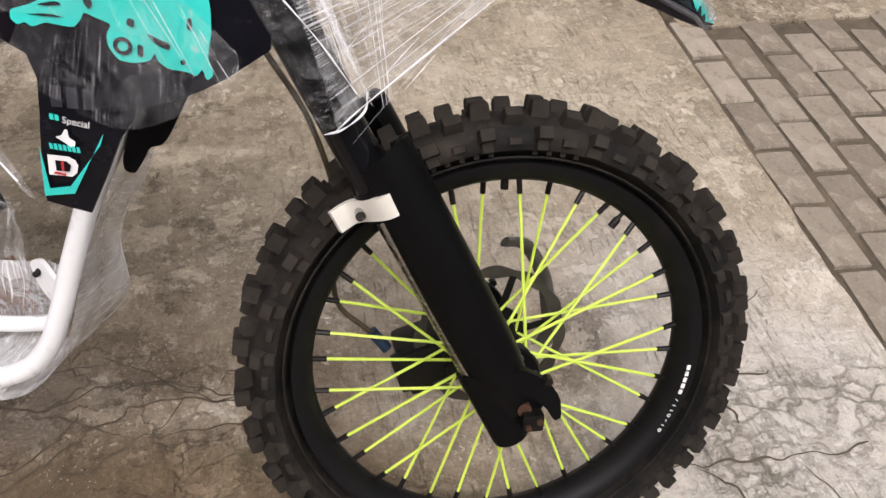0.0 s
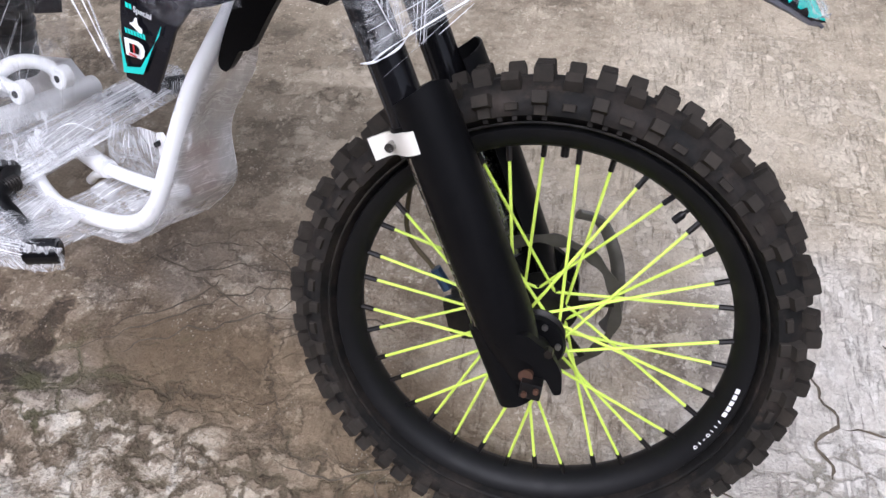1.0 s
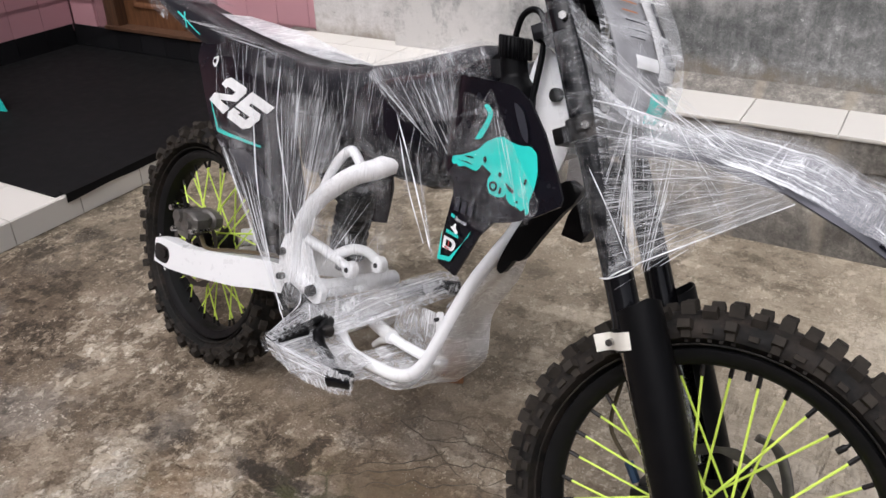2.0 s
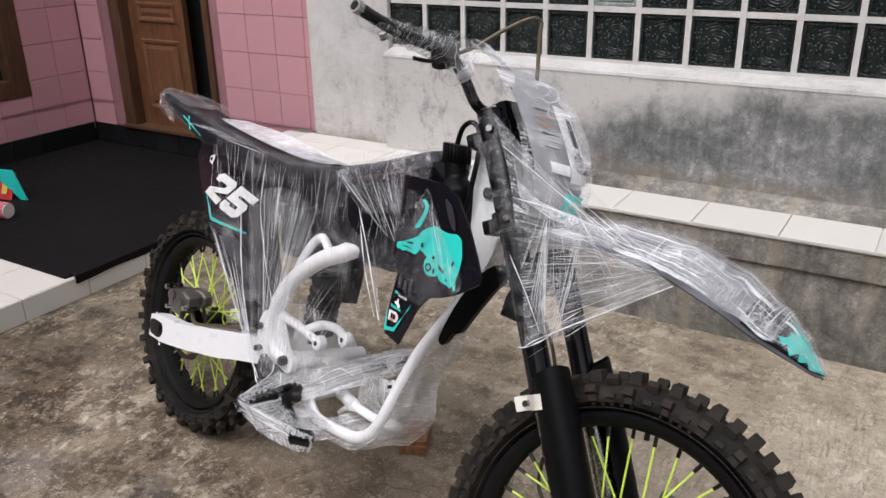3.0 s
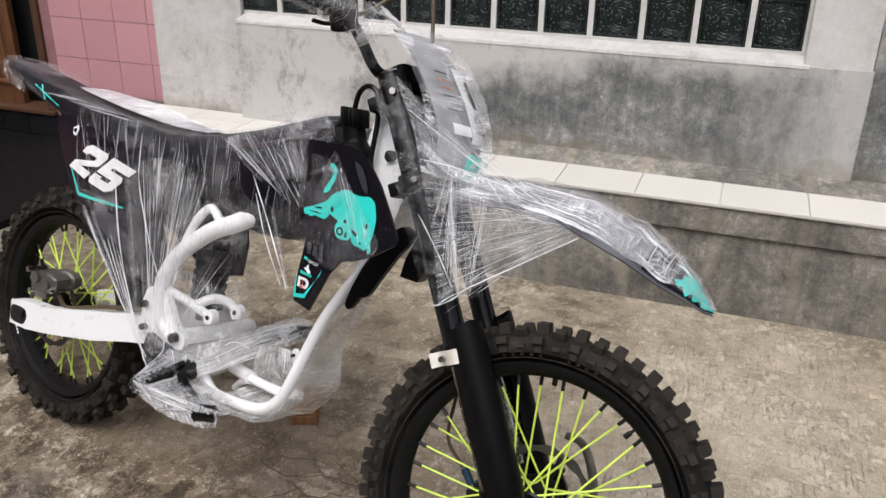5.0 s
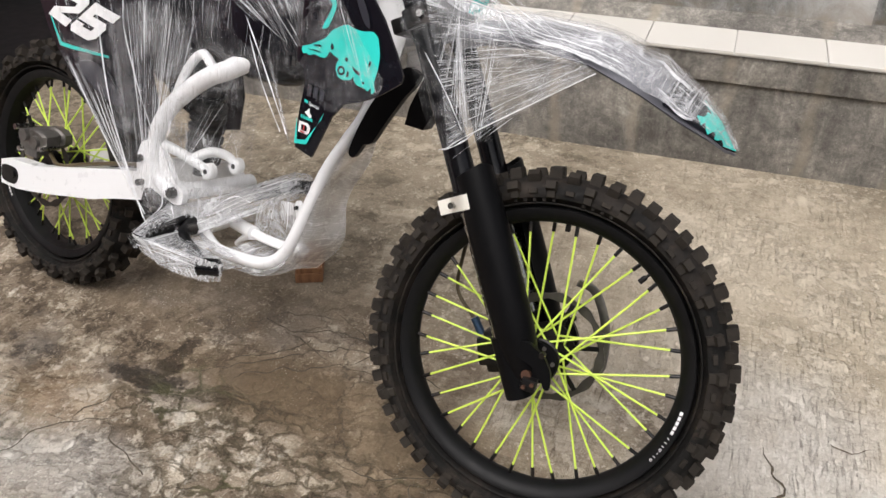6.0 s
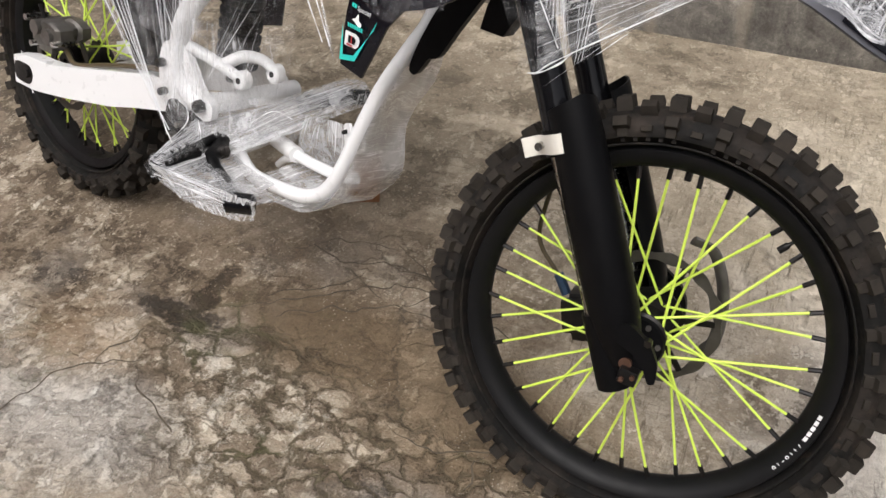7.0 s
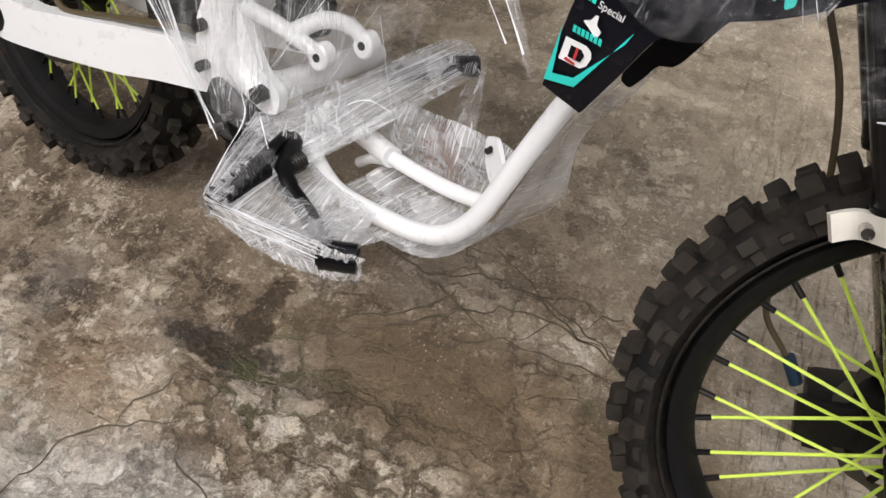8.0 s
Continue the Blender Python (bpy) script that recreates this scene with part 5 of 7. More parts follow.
# front number plate
PLATE = [(0.862, -0.440, 0.045), (0.840, -0.395, 0.085), (0.803, -0.353, 0.100), (0.738, -0.306, 0.100), (0.685, -0.276, 0.096), (0.625, -0.272, 0.082), (0.588, -0.282, 0.060)]


def plate_at(t, j, lift=0.0):
    x = t * (len(PLATE) - 1)
    i = min(int(x), len(PLATE) - 2)
    a = [p + (q - p) * (x - i) for p, q in zip(PLATE[i], PLATE[i + 1])]
    return Vector((a[1] - 0.055 * abs(j) ** 2 + lift, a[2] * j * (1 + lift), a[0] + lift * 0.4))


def plate_patch(t0, t1, j0, j1, lift, n=14):
    bm = bmesh.new()
    g = [[bm.verts.new(plate_at(t0 + (t1 - t0) * i / n, j0 + (j1 - j0) * k / n, lift)) for k in range(n + 1)] for i in range(n + 1)]
    for i in range(n):
        for k in range(n):
            bm.faces.new((g[i][k], g[i + 1][k], g[i + 1][k + 1], g[i][k + 1]))
    return bm


bm = plate_patch(0, 1, -1, 1, 0.0, 20)
bmesh.ops.recalc_face_normals(bm, faces=bm.faces)
bmesh.ops.solidify(bm, geom=bm.faces[:], thickness=0.004)
nplate = part("number_plate", bm, plain("plate_grey", (0.26, 0.26, 0.27), 0.35, 0, 0.3, 20, 0.05), bike, "front number plate in black, white and teal", matrix=STEER)
part("graphic", plate_patch(0.33, 0.72, -0.40, 0.92, 0.005), M["white_print"], nplate, "white field")
for k in range(6):
    part("graphic", plate_patch(0.37 + 0.036 * k, 0.376 + 0.036 * k, -0.82, -0.50 - 0.04 * (k % 3), 0.006, 3), M["orange_print"] if k in (1, 2) else M["panel_print"], nplate, "fine printed line")
part("graphic", plate_patch(0.63, 0.69, -0.80, -0.42, 0.0055, 4), M["white_print"], nplate, "white bar")
part("graphic", plate_patch(0.38, 0.66, -0.16, 0.02, 0.007), M["panel_print"], nplate, "grey number shape")
part("graphic", plate_patch(0.56, 0.66, -0.26, 0.20, 0.0075), M["panel_print"], nplate, "grey number shape")
part("graphic", plate_patch(0.78, 0.97, -0.50, 0.95, 0.006), M["teal"], nplate, "teal lower band")

# handlebar, grip, lever and hose
bm = tube(bmesh.new(), [(-0.462, 0.03, 1.125), (-0.468, -0.05, 1.128), (-0.482, -0.092, 1.140), (-0.500, -0.120, 1.183), (-0.509, -0.150, 1.216), (-0.504, -0.20, 1.232), (-0.505, -0.27, 1.239), (-0.499, -0.35, 1.251), (-0.492, -0.428, 1.268)], 0.0115, 14)
hb = part("handlebar", bm, M["gloss_black"], bike, "black handlebar half wrapped in film, without its grip")
part("bar_end", rod(bmesh.new(), (-0.493, -0.418, 1.2660), (-0.492, -0.431, 1.2690), 0.0128, 16), M["steel"], hb, "bare metal bar end")
# black disc painted for the shade inside the bar
part("bore", rod(bmesh.new(), (-0.492, -0.427, 1.2680), (-0.492, -0.4316, 1.2692), 0.0085, 16), M["dark"], hb, "black disc standing in for the open end of the bar")
part("switch", box(bmesh.new(), (-0.018, -0.026, -0.022), (0.016, 0.026, 0.020), 0.012, Matrix.Translation((-0.508, -0.180, 1.222)) @ Matrix.Rotation(radians(20), 4, "X")), M["black_plastic"], hb, "switch block")
part("screw", rod(bmesh.new(), (-0.520, -0.325, 1.236), (-0.527, -0.335, 1.230), 0.009, 10), M["steel"], hb, "bright screw head")
bm = tube(bmesh.new(), [(-0.51, -0.18, 1.214), (-0.525, -0.21, 1.207), (-0.532, -0.24, 1.207)], 0.0042, 8)
part("lever", bm, M["dark_metal"], hb, "dark brake lever")
bm = bmesh.new()
box(bm, (-0.03, -0.05, -0.03), (0.03, 0.05, 0.03), 0.012, Matrix.Translation((-0.466, 0.0, 1.125)) @ Matrix.Rotation(radians(-28), 4, "Y"))
part("bar_clamp", bm, M["black_plastic"], hb)
bm = tube(bmesh.new(), [(-0.525, -0.13, 1.235), (-0.515, -0.09, 1.258), (-0.485, -0.05, 1.30), (-0.452, -0.02, 1.329), (-0.440, 0.0, 1.328), (-0.436, 0.0, 1.30), (-0.422, 0.0, 1.22), (-0.412, 0.0, 1.15), (-0.41, 0.02, 1.08)], 0.0042, 10)
part("brake_hose", bm, M["hose"], bike, "brown brake hose looping over the number plate")

# ---- frame ----
frame_ob = bmesh.new()
tube(frame_ob, [(-0.435, 0, 0.86), (-0.475, 0, 0.93), (-0.515, 0, 1.02)], 0.033, 24)
chassis = part("frame", frame_ob, M["white_paint"], bike, "white painted tubular frame")
for s in (-1, 1):
    if s < 0:
        bm = bmesh.new()
        tube(bm, [(-0.445, s * 0.03, 0.84), (-0.450, s * 0.070, 0.735), (-0.468, s * 0.092, 0.680), (-0.500, s * 0.106, 0.610), (-0.530, s * 0.114, 0.525), (-0.553, s * 0.119, 0.455), (-0.572, s * 0.12, 0.413), (-0.600, s * 0.12, 0.380), (-0.638, s * 0.12, 0.360),
                  (-0.690, s * 0.12, 0.351), (-0.770, s * 0.117, 0.345), (-0.810, s * 0.108, 0.350), (-0.845, s * 0.095, 0.360), (-0.880, s * 0.080, 0.368)], 0.0135, 18, 6)
        part("cradle_tube", bm, M["white_paint"], chassis)
    if s < 0:
        bm = bmesh.new()
        tube(bm, [(-0.920, s * 0.135, 0.440), (-0.962, s * 0.136, 0.462), (-0.984, s * 0.136, 0.510), (-0.978, s * 0.135, 0.575), (-0.944, s * 0.134, 0.635), (-0.890, s * 0.133, 0.686), (-0.832, s * 0.133, 0.727), (-0.776, s * 0.133, 0.754), (-0.715, s * 0.12, 0.790)],
             lambda t: 0.0170 + 0.005 * t, 18, 6, squash=0.95)
        part("main_spar", bm, M["white_paint"], chassis)
        bm = bmesh.new()
        tube(bm, [(-0.935, s * 0.132, 0.650), (-0.912, s * 0.132, 0.705), (-0.886, s * 0.131, 0.748), (-0.862, s * 0.130, 0.770), (-0.846, s * 0.128, 0.768), (-0.822, s * 0.124, 0.742)], 0.0105, 12)
        part("subframe_tube", bm, M["white_paint"], chassis)
    if s < 0:
        # pivot plate with bolts
        bm = bmesh.new()
        sheet(bm, round_outline([(-1.045, 0.495), (-1.030, 0.540), (-0.970, 0.556), (-0.945, 0.515), (-0.918, 0.475), (-0.880, 0.455), (-0.882, 0.425), (-0.905, 0.415), (-0.955, 0.430), (-1.005, 0.424), (-1.040, 0.440)], 4), lambda x, z: s * 0.138, 0.016, 0.05)
        pp = part("pivot_plate", bm, M["white_paint"], chassis)
        for x, z, r in ((-0.908, 0.447, 0.0125), (-1.018, 0.442, 0.008), (-1.026, 0.498, 0.009), (-0.930, 0.402, 0.010)):
            part("bolt", rod(bmesh.new(), (x, s * 0.140, z), (x, s * 0.156, z), r, 6), M["dark_metal"], chassis, "dark frame bolt")
    # steering head gusset
    bm = bmesh.new()
    sheet(bm, round_outline([(-0.495, 0.950), (-0.488, 1.015), (-0.475, 1.055), (-0.436, 1.030), (-0.393, 0.976), (-0.383, 0.912), (-0.395, 0.850), (-0.425, 0.780), (-0.455, 0.790), (-0.465, 0.900)], 4), lambda x, z: s * (0.066 + 0.10 * (-0.45 - x)), 0.006, 0.04)
    part("gusset", bm, M["white_paint"], chassis)
    # holes of gusset, lug, eyes and pin are black plugs painting their shade
    part("gusset_hole", rod(bmesh.new(), (-0.428, s * 0.055, 0.975), (-0.428, s * 0.0735, 0.975), 0.012, 16), M["dark"], chassis, "black plug standing in for a hole")
    # lugs
    if s < 0:
        bm = bmesh.new()
        sheet(bm, round_outline([(-0.592, 0.470), (-0.604, 0.505), (-0.582, 0.516), (-0.548, 0.480), (-0.553, 0.445)], 4), lambda x, z: s * (0.074 + 0.6 * max(0, x + 0.600)), 0.006, 0.02)
        part("lug", bm, M["white_paint"], chassis)
        part("lug_hole", rod(bmesh.new(), (-0.588, s * 0.070, 0.497), (-0.588, s * 0.0905, 0.497), 0.004, 12), M["dark"], chassis)
    EYE_AT = Vector((-0.868, -0.076, 0.501)) if s < 0 else Vector((-0.844, -0.014, 0.513))
    arm = [(-0.968, -0.128, 0.545), (-0.935, -0.108, 0.532), (-0.905, -0.090, 0.516)] if s < 0 else [(-0.912, -0.088, 0.520), (-0.892, -0.055, 0.538), (-0.868, -0.026, 0.533)]
    part("mount_arm", tube(bmesh.new(), arm + [EYE_AT], lambda t: 0.0125 - 0.002 * t, 14), M["white_paint"], chassis)
    bm = bmesh.new()
    loft(bm, [[EYE_AT + Vector((0.017 * w * math.cos(a), h, 0.019 * w * math.sin(a))) for a in (2 * math.pi * n / 20 for n in range(20))] for h, w in ((0.012, 0.85), (0.009, 1.0), (-0.009, 1.0), (-0.012, 0.85))])
    part("mount_eye", bm, M["white_paint"], chassis, "rounded white mounting eye")
    part("eye_hole", rod(bmesh.new(), EYE_AT + Vector((0, -0.0135, 0)), EYE_AT + Vector((0, 0.0135, 0)), 0.006, 12), M["dark"], chassis)
PIN, JOINT, BACK = (-0.846, 0.013, 0.312), (-0.773, -0.011, 0.366), (-0.905, 0.044, 0.348)
for pts, r in (([(-0.910, -0.130, 0.446), (-0.918, -0.04, 0.440), (-0.925, 0.12, 0.434)], 0.0205), ([(-0.868, -0.086, 0.362), (-0.885, -0.02, 0.356), (-0.912, 0.06, 0.348)], 0.0165),
               ([BACK, (-0.840, 0.015, 0.358), JOINT], 0.0165), ([JOINT, (-0.72, -0.008, 0.362), (-0.660, -0.010, 0.366), (-0.605, -0.02, 0.382)], 0.0115), ([PIN, (-0.82, 0.004, 0.335), (-0.79, -0.005, 0.352)], 0.0085)):
    part("cross_tube", tube(bmesh.new(), pts, r, 14, 5), M["white_paint"], chassis)
part("pin_hole", rod(bmesh.new(), Vector(PIN) + Vector((0, 0.003, 0.0015)), Vector(PIN) - Vector((0.003, -0.001, 0.0027)), 0.005, 12), M["dark"], chassis)
part("collar", rod(bmesh.new(), (-0.9125, -0.120, 0.4455), (-0.913, -0.108, 0.445), 0.0225, 24), M["white_paint"], chassis, "raised collar on the pivot tube")
bm = sheet(bmesh.new(), round_outline([(-0.352, 0.850), (-0.322, 0.838), (-0.332, 0.812), (-0.350, 0.790), (-0.368, 0.758), (-0.384, 0.730), (-0.403, 0.692), (-0.411, 0.683), (-0.425, 0.680), (-0.434, 0.662), (-0.444, 0.647), (-0.455, 0.651), (-0.456, 0.664), (-0.445, 0.701), (-0.428, 0.745), (-0.395, 0.810)], 4), lambda x, z: -0.102 + 0.10 * (x + 0.45), 0.016, 0.03)
part("radiator_guard", bm, M["black_plastic"], bike, "black plastic radiator louvre")
bm = sheet(bmesh.new(), [(-0.462, 0.698), (-0.414, 0.697), (-0.390, 0.742), (-0.366, 0.800), (-0.350, 0.850), (-0.400, 0.860), (-0.432, 0.800), (-0.456, 0.740)], lambda x, z: 0.125, 0.035, 0.03)
part("radiator_guard", bm, M["black_plastic"], bike, "black plastic radiator louvre")

# swingarm
SW = [(-1.575, 0.352), (-1.520, 0.366), (-1.420, 0.372), (-1.200, 0.424), (-1.100, 0.448), (-0.985, 0.468), (-0.955, 0.440), (-0.965, 0.405), (-1.030, 0.392), (-1.130, 0.366), (-1.220, 0.340), (-1.380, 0.308), (-1.500, 0.288), (-1.575, 0.286)]
sw = None
for s in (-1, 1):
    bm = sheet(bmesh.new(), SW, lambda x, z: s * (0.098 + 0.020 * max(0, min(1, (-1.15 - x) / 0.3))), 0.034 * (-1 if s > 0 else -1), 0.06)
    ob = part("swingarm", bm, M["white_paint"], bike, "white swingarm")
    bm = bmesh.new()
    rod(bm, (-1.518, s * 0.120, 0.326), (-1.518, s * 0.160, 0.326), 0.013, 6)
    part("axle_nut", bm, M["dark_metal"], ob, "dark axle nut")
    bm = sheet(bmesh.new(), round_outline([(-1.572, 0.343), (-1.505, 0.345), (-1.495, 0.322), (-1.510, 0.296), (-1.572, 0.296)], 3), lambda x, z: s * 0.1535, 0.004, 0.05)
    part("axle_block", bm, M["dark_metal"], ob, "dark axle adjuster")
    sw = sw or ob
part("rear_axle", rod(bmesh.new(), (-1.518, -0.15, 0.328), (-1.518, 0.15, 0.328), 0.009), M["steel"], sw, "steel rear axle")
bm = bmesh.new()
loft(bm, [[Vector((-1.462 + u * 0.058 * w, y, 0.432 + v * 0.030 * w + 0.10 * u * 0.12)) for u, v in ((-1, -0.5), (-0.7, -1), (0.5, -1), (1, -0.6), (1, 0.2), (0.6, 0.7), (0.1, 1), (-0.5, 0.8), (-1, 0.3))] for y, w in ((-0.138, 0.82), (-0.132, 1.0), (-0.100, 1.0), (-0.095, 0.75), (-0.082, 0.75), (-0.077, 0.95), (-0.056, 0.95), (-0.052, 0.8))])
for x, z, r in ((-1.485, 0.440, 0.017), (-1.440, 0.430, 0.017)):
    rod(bm, (x, -0.148, z), (x, -0.050, z), r, 20)
box(bm, (-1.535, -0.112, 0.372), (-1.480, -0.100, 0.450), 0.004, None)
rc = part("rear_caliper", bm, M["dull_metal"], sw, "dull metal rear brake caliper")
for x, z, r in ((-1.515, 0.455, 0.008), (-1.410, 0.420, 0.007), (-1.500, 0.400, 0.007)):
    part("bolt", rod(bmesh.new(), (x, -0.150, z), (x, -0.095, z), r, 8), M["steel"], rc)
part("bleed_nipple", rod(bmesh.new(), (-1.495, -0.115, 0.455), (-1.505, -0.118, 0.485), 0.005, 8), M["dark_metal"], rc)
bm = tube(bmesh.new(), [(-1.42, -0.11, 0.40), (-1.36, -0.125, 0.388), (-1.25, -0.125, 0.420), (-1.10, -0.125, 0.462), (-1.02, -0.125, 0.475)], 0.0055, 10)
part("rear_hose", bm, M["hose"], sw, "dark rear brake hose")
# shock
bm = bmesh.new()
BOT, TOP = Vector((-0.978, 0.0, 0.455)), Vector((-0.955, 0.0, 0.735))
tilt = Matrix.Translation(BOT) @ (TOP - BOT).to_track_quat("Z", "Y").to_matrix().to_4x4()
coil = [(0.034 * math.cos(a), 0.034 * math.sin(a), 0.18 + 0.10 * a / (2 * math.pi * 4)) for a in [2 * math.pi * 4 * k / 80 for k in range(81)]]
tube(bm, [tilt @ Vector(c) for c in coil], 0.0065, 8, 1, False)
shock = part("shock_spring", bm, M["gloss_black"], bike, "black rear shock spring")
part("shock_body", rod(bmesh.new(), BOT, TOP, 0.020, 18), M["dark_metal"], shock, "dark shock body")
prof = []
for k in range(6):
    z = 0.030 + 0.026 * k
    prof += [(z, 0.034), (z + 0.005, 0.043), (z + 0.017, 0.044), (z + 0.022, 0.035)]
bm = loft(bmesh.new(), [[tilt @ Vector((r * math.cos(a), r * math.sin(a), z)) for a in (2 * math.pi * n / 28 for n in range(28))] for z, r in prof])
part("boot", bm, M["rubber"], shock, "ribbed rubber boot")
# pegs wrapped in film
bm = bmesh.new()
tube(bm, [(-0.868, -0.12, 0.385), (-0.835, -0.160, 0.386), (-0.810, -0.195, 0.384), (-0.770, -0.205, 0.370), (-0.715, -0.225, 0.364), (-0.672, -0.243, 0.368)], lambda t: 0.015 if t < 0.5 else 0.013, 14)
peg = part("brake_pedal", bm, M["black_plastic"], bike, "black brake pedal wrapped in film")
part("pedal_tip", tube(bmesh.new(), [(-0.690, -0.262, 0.366), (-0.682, -0.256, 0.367), (-0.652, -0.240, 0.371), (-0.644, -0.235, 0.372)], lambda t: 0.019 if 0.15 < t < 0.85 else 0.014, 18, 4), M["gloss_black"], peg, "gloss black pedal tip")
bm = bmesh.new()
tube(bm, [(-0.870, -0.13, 0.395), (-0.845, -0.20, 0.398), (-0.820, -0.27, 0.400), (-0.802, -0.318, 0.400)], 0.0095, 12)
box(bm, (-0.015, -0.050, -0.006), (0.015, 0.050, 0.006), 0.003, Matrix.Translation((-0.812, -0.268, 0.402)) @ Matrix.Rotation(radians(14), 4, "Z"))
right_peg = part("foot_peg", bm, M["black_plastic"], bike, "black right foot peg wrapped in film")
for k in range(5):
    for sx in (-1, 1):
        q = Matrix.Translation((-0.812, -0.268, 0.402)) @ Matrix.Rotation(radians(14), 4, "Z") @ Vector((0.012 * sx, -0.042 + 0.021 * k, 0.006))
        part("tooth", rod(bmesh.new(), q, q + Vector((0, 0, 0.007)), 0.0035, 6), M["dark_metal"], right_peg)
part("spring", tube(bmesh.new(), [Vector((-0.822, -0.178, 0.388)) + Vector((0.0, 0.030 * k / 40, 0.0)) + Vector((math.cos(k * 0.9) * 0.011, 0, math.sin(k * 0.9) * 0.011)) for k in range(41)], 0.0028, 6, 1, False), M["dark_metal"], right_peg, "coiled return spring")
bm = tube(bmesh.new(), [(-0.880, 0.09, 0.415), (-0.855, 0.13, 0.430), (-0.825, 0.175, 0.440), (-0.795, 0.216, 0.442)], lambda t: 0.017, 14)
part("foot_peg", bm, M["black_plastic"], bike, "black left foot peg wrapped in film")
bm = bmesh.new()
for k, (x, z, r) in enumerate(((-0.955, 0.385, 0.032), (-0.935, 0.355, 0.026))):
    rod(bm, (x, -0.145, z), (x, -0.10, z), r, 20)
box(bm, (-0.985, -0.135, 0.30), (-0.905, -0.09, 0.375), 0.012)
part("brake_cylinder", bm, M["dark_metal"], bike, "dark master cylinder behind the frame")

part("pivot_bracket", sheet(bmesh.new(), round_outline([(-0.995, 0.440), (-0.940, 0.425), (-0.905, 0.385), (-0.925, 0.345), (-0.985, 0.350), (-1.010, 0.395)], 4), lambda x, z: -0.150, 0.008, 0.04), M["black_plastic"], bike, "black bracket below the pivot")
for x, z in ((-0.955, 0.395), (-0.975, 0.368), (-0.930, 0.362)):
    part("bolt", rod(bmesh.new(), (x, -0.150, z), (x, -0.164, z), 0.006, 6), M["dull_metal"], bike, "small bolt on the bracket")

# ---- seat and bodywork ----
SEAT = [(-1.900, 0.994, 0.026, 0.010), (-1.865, 0.993, 0.050, 0.022), (-1.78, 0.984, 0.076, 0.040), (-1.65, 0.962, 0.088, 0.058), (-1.50, 0.940, 0.097, 0.072), (-1.35, 0.922, 0.105, 0.075), (-1.20, 0.910, 0.118, 0.10),
        (-1.05, 0.914, 0.128, 0.12), (-0.92, 0.938, 0.122, 0.12), (-0.80, 0.972, 0.100, 0.12), (-0.70, 1.008, 0.080, 0.11), (-0.63, 1.030, 0.065, 0.09), (-0.60, 1.020, 0.055, 0.06)]


def seat_ring(x, top, hw, dep, grow=0.0):
    out = []
    for k in range(20):
        a = 2 * math.pi * k / 20
        ca, sa = math.cos(a), math.sin(a)
        px = math.copysign(abs(ca) ** 0.6, ca) * (hw + grow)
        pz = math.copysign(abs(sa) ** 0.75, sa) * (dep / 2 + grow)
        out.append(Vector((x, px, top - dep / 2 + pz)))
    return out


def seat_dense(grow):
    c = [curve_points([(a[0], a[1], 0) for a in SEAT], 4), curve_points([(a[0], a[2], a[3]) for a in SEAT], 4)]
    return [seat_ring(p.x, p.y, max(0.004, q.y), max(0.004, q.z), grow) for p, q in zip(*c)]


for a, b in (((-1.66, -0.086, 0.945), (-1.53, -0.094, 0.905)), ((-1.63, -0.085, 0.948), (-1.60, -0.092, 0.912))):
    part("graphic", rod(bmesh.new(), a, b, 0.0022, 6), M["teal"], bike, "fine teal line on the tail")
part("seat", loft(bmesh.new(), seat_dense(0.0)), M["seat_cover"], bike, "long black seat running into the tail")
# body under the seat
BODY = [(-1.08, 0.90, 0.66, 0.088), (-0.98, 0.90, 0.70, 0.100), (-0.90, 0.92, 0.755, 0.115), (-0.84, 0.935, 0.757, 0.135), (-0.74, 0.96, 0.734, 0.148), (-0.66, 0.985, 0.740, 0.148), (-0.60, 1.01, 0.770, 0.135), (-0.572, 0.98, 0.83, 0.10)]


def body_ring(x, top, bot, hw, grow=0.0):
    out = []
    for k in range(20):
        a = 2 * math.pi * k / 20
        ca, sa = math.cos(a), math.sin(a)
        out.append(Vector((x, math.copysign(abs(ca) ** 0.55, ca) * (hw + grow), (top + bot) / 2 + math.copysign(abs(sa) ** 0.6, sa) * ((top - bot) / 2 + grow))))
    return out


part("battery_cover", loft(bmesh.new(), [body_ring(*b) for b in BODY]), M["panel_black"], bike, "gloss black cover below the seat")


def shroud_lat(s, lift=0.0):
    def lat(x, z):
        k = max(0.0, min(1.0, (x + 0.64) / 0.17))
        k = k * k * (3 - 2 * k)
        tip = max(0.0, min(1.0, (x + 0.36) / 0.12))
        low = max(0.0, min(1.0, (0.75 - z) / 0.12))
        return s * (0.118 + 0.130 * k + 0.004 * tip - 0.014 * low + lift)
    return lat


SHROUD = [(-0.640, 0.965), (-0.540, 0.985), (-0.458, 0.992), (-0.381, 0.993), (-0.343, 0.976), (-0.305, 0.936), (-0.270, 0.886), (-0.250, 0.853), (-0.252, 0.841), (-0.266, 0.831), (-0.292, 0.813), (-0.313, 0.801), (-0.340, 0.789), (-0.369, 0.780), (-0.393, 0.750), (-0.413, 0.709), (-0.436, 0.665),
          (-0.478, 0.675), (-0.472, 0.723), (-0.465, 0.769), (-0.462, 0.801), (-0.468, 0.823), (-0.489, 0.833), (-0.540, 0.836), (-0.600, 0.800), (-0.660, 0.800)]
bm = sheet(bmesh.new(), SHROUD, shroud_lat(-1), 0.005, 0.022)
sh = part("tank_shroud", bm, M["panel_black"], bike, "gloss black tank shroud with teal splash print")
L, L2 = shroud_lat(-1, 0.004), shroud_lat(-1, 0.0055)
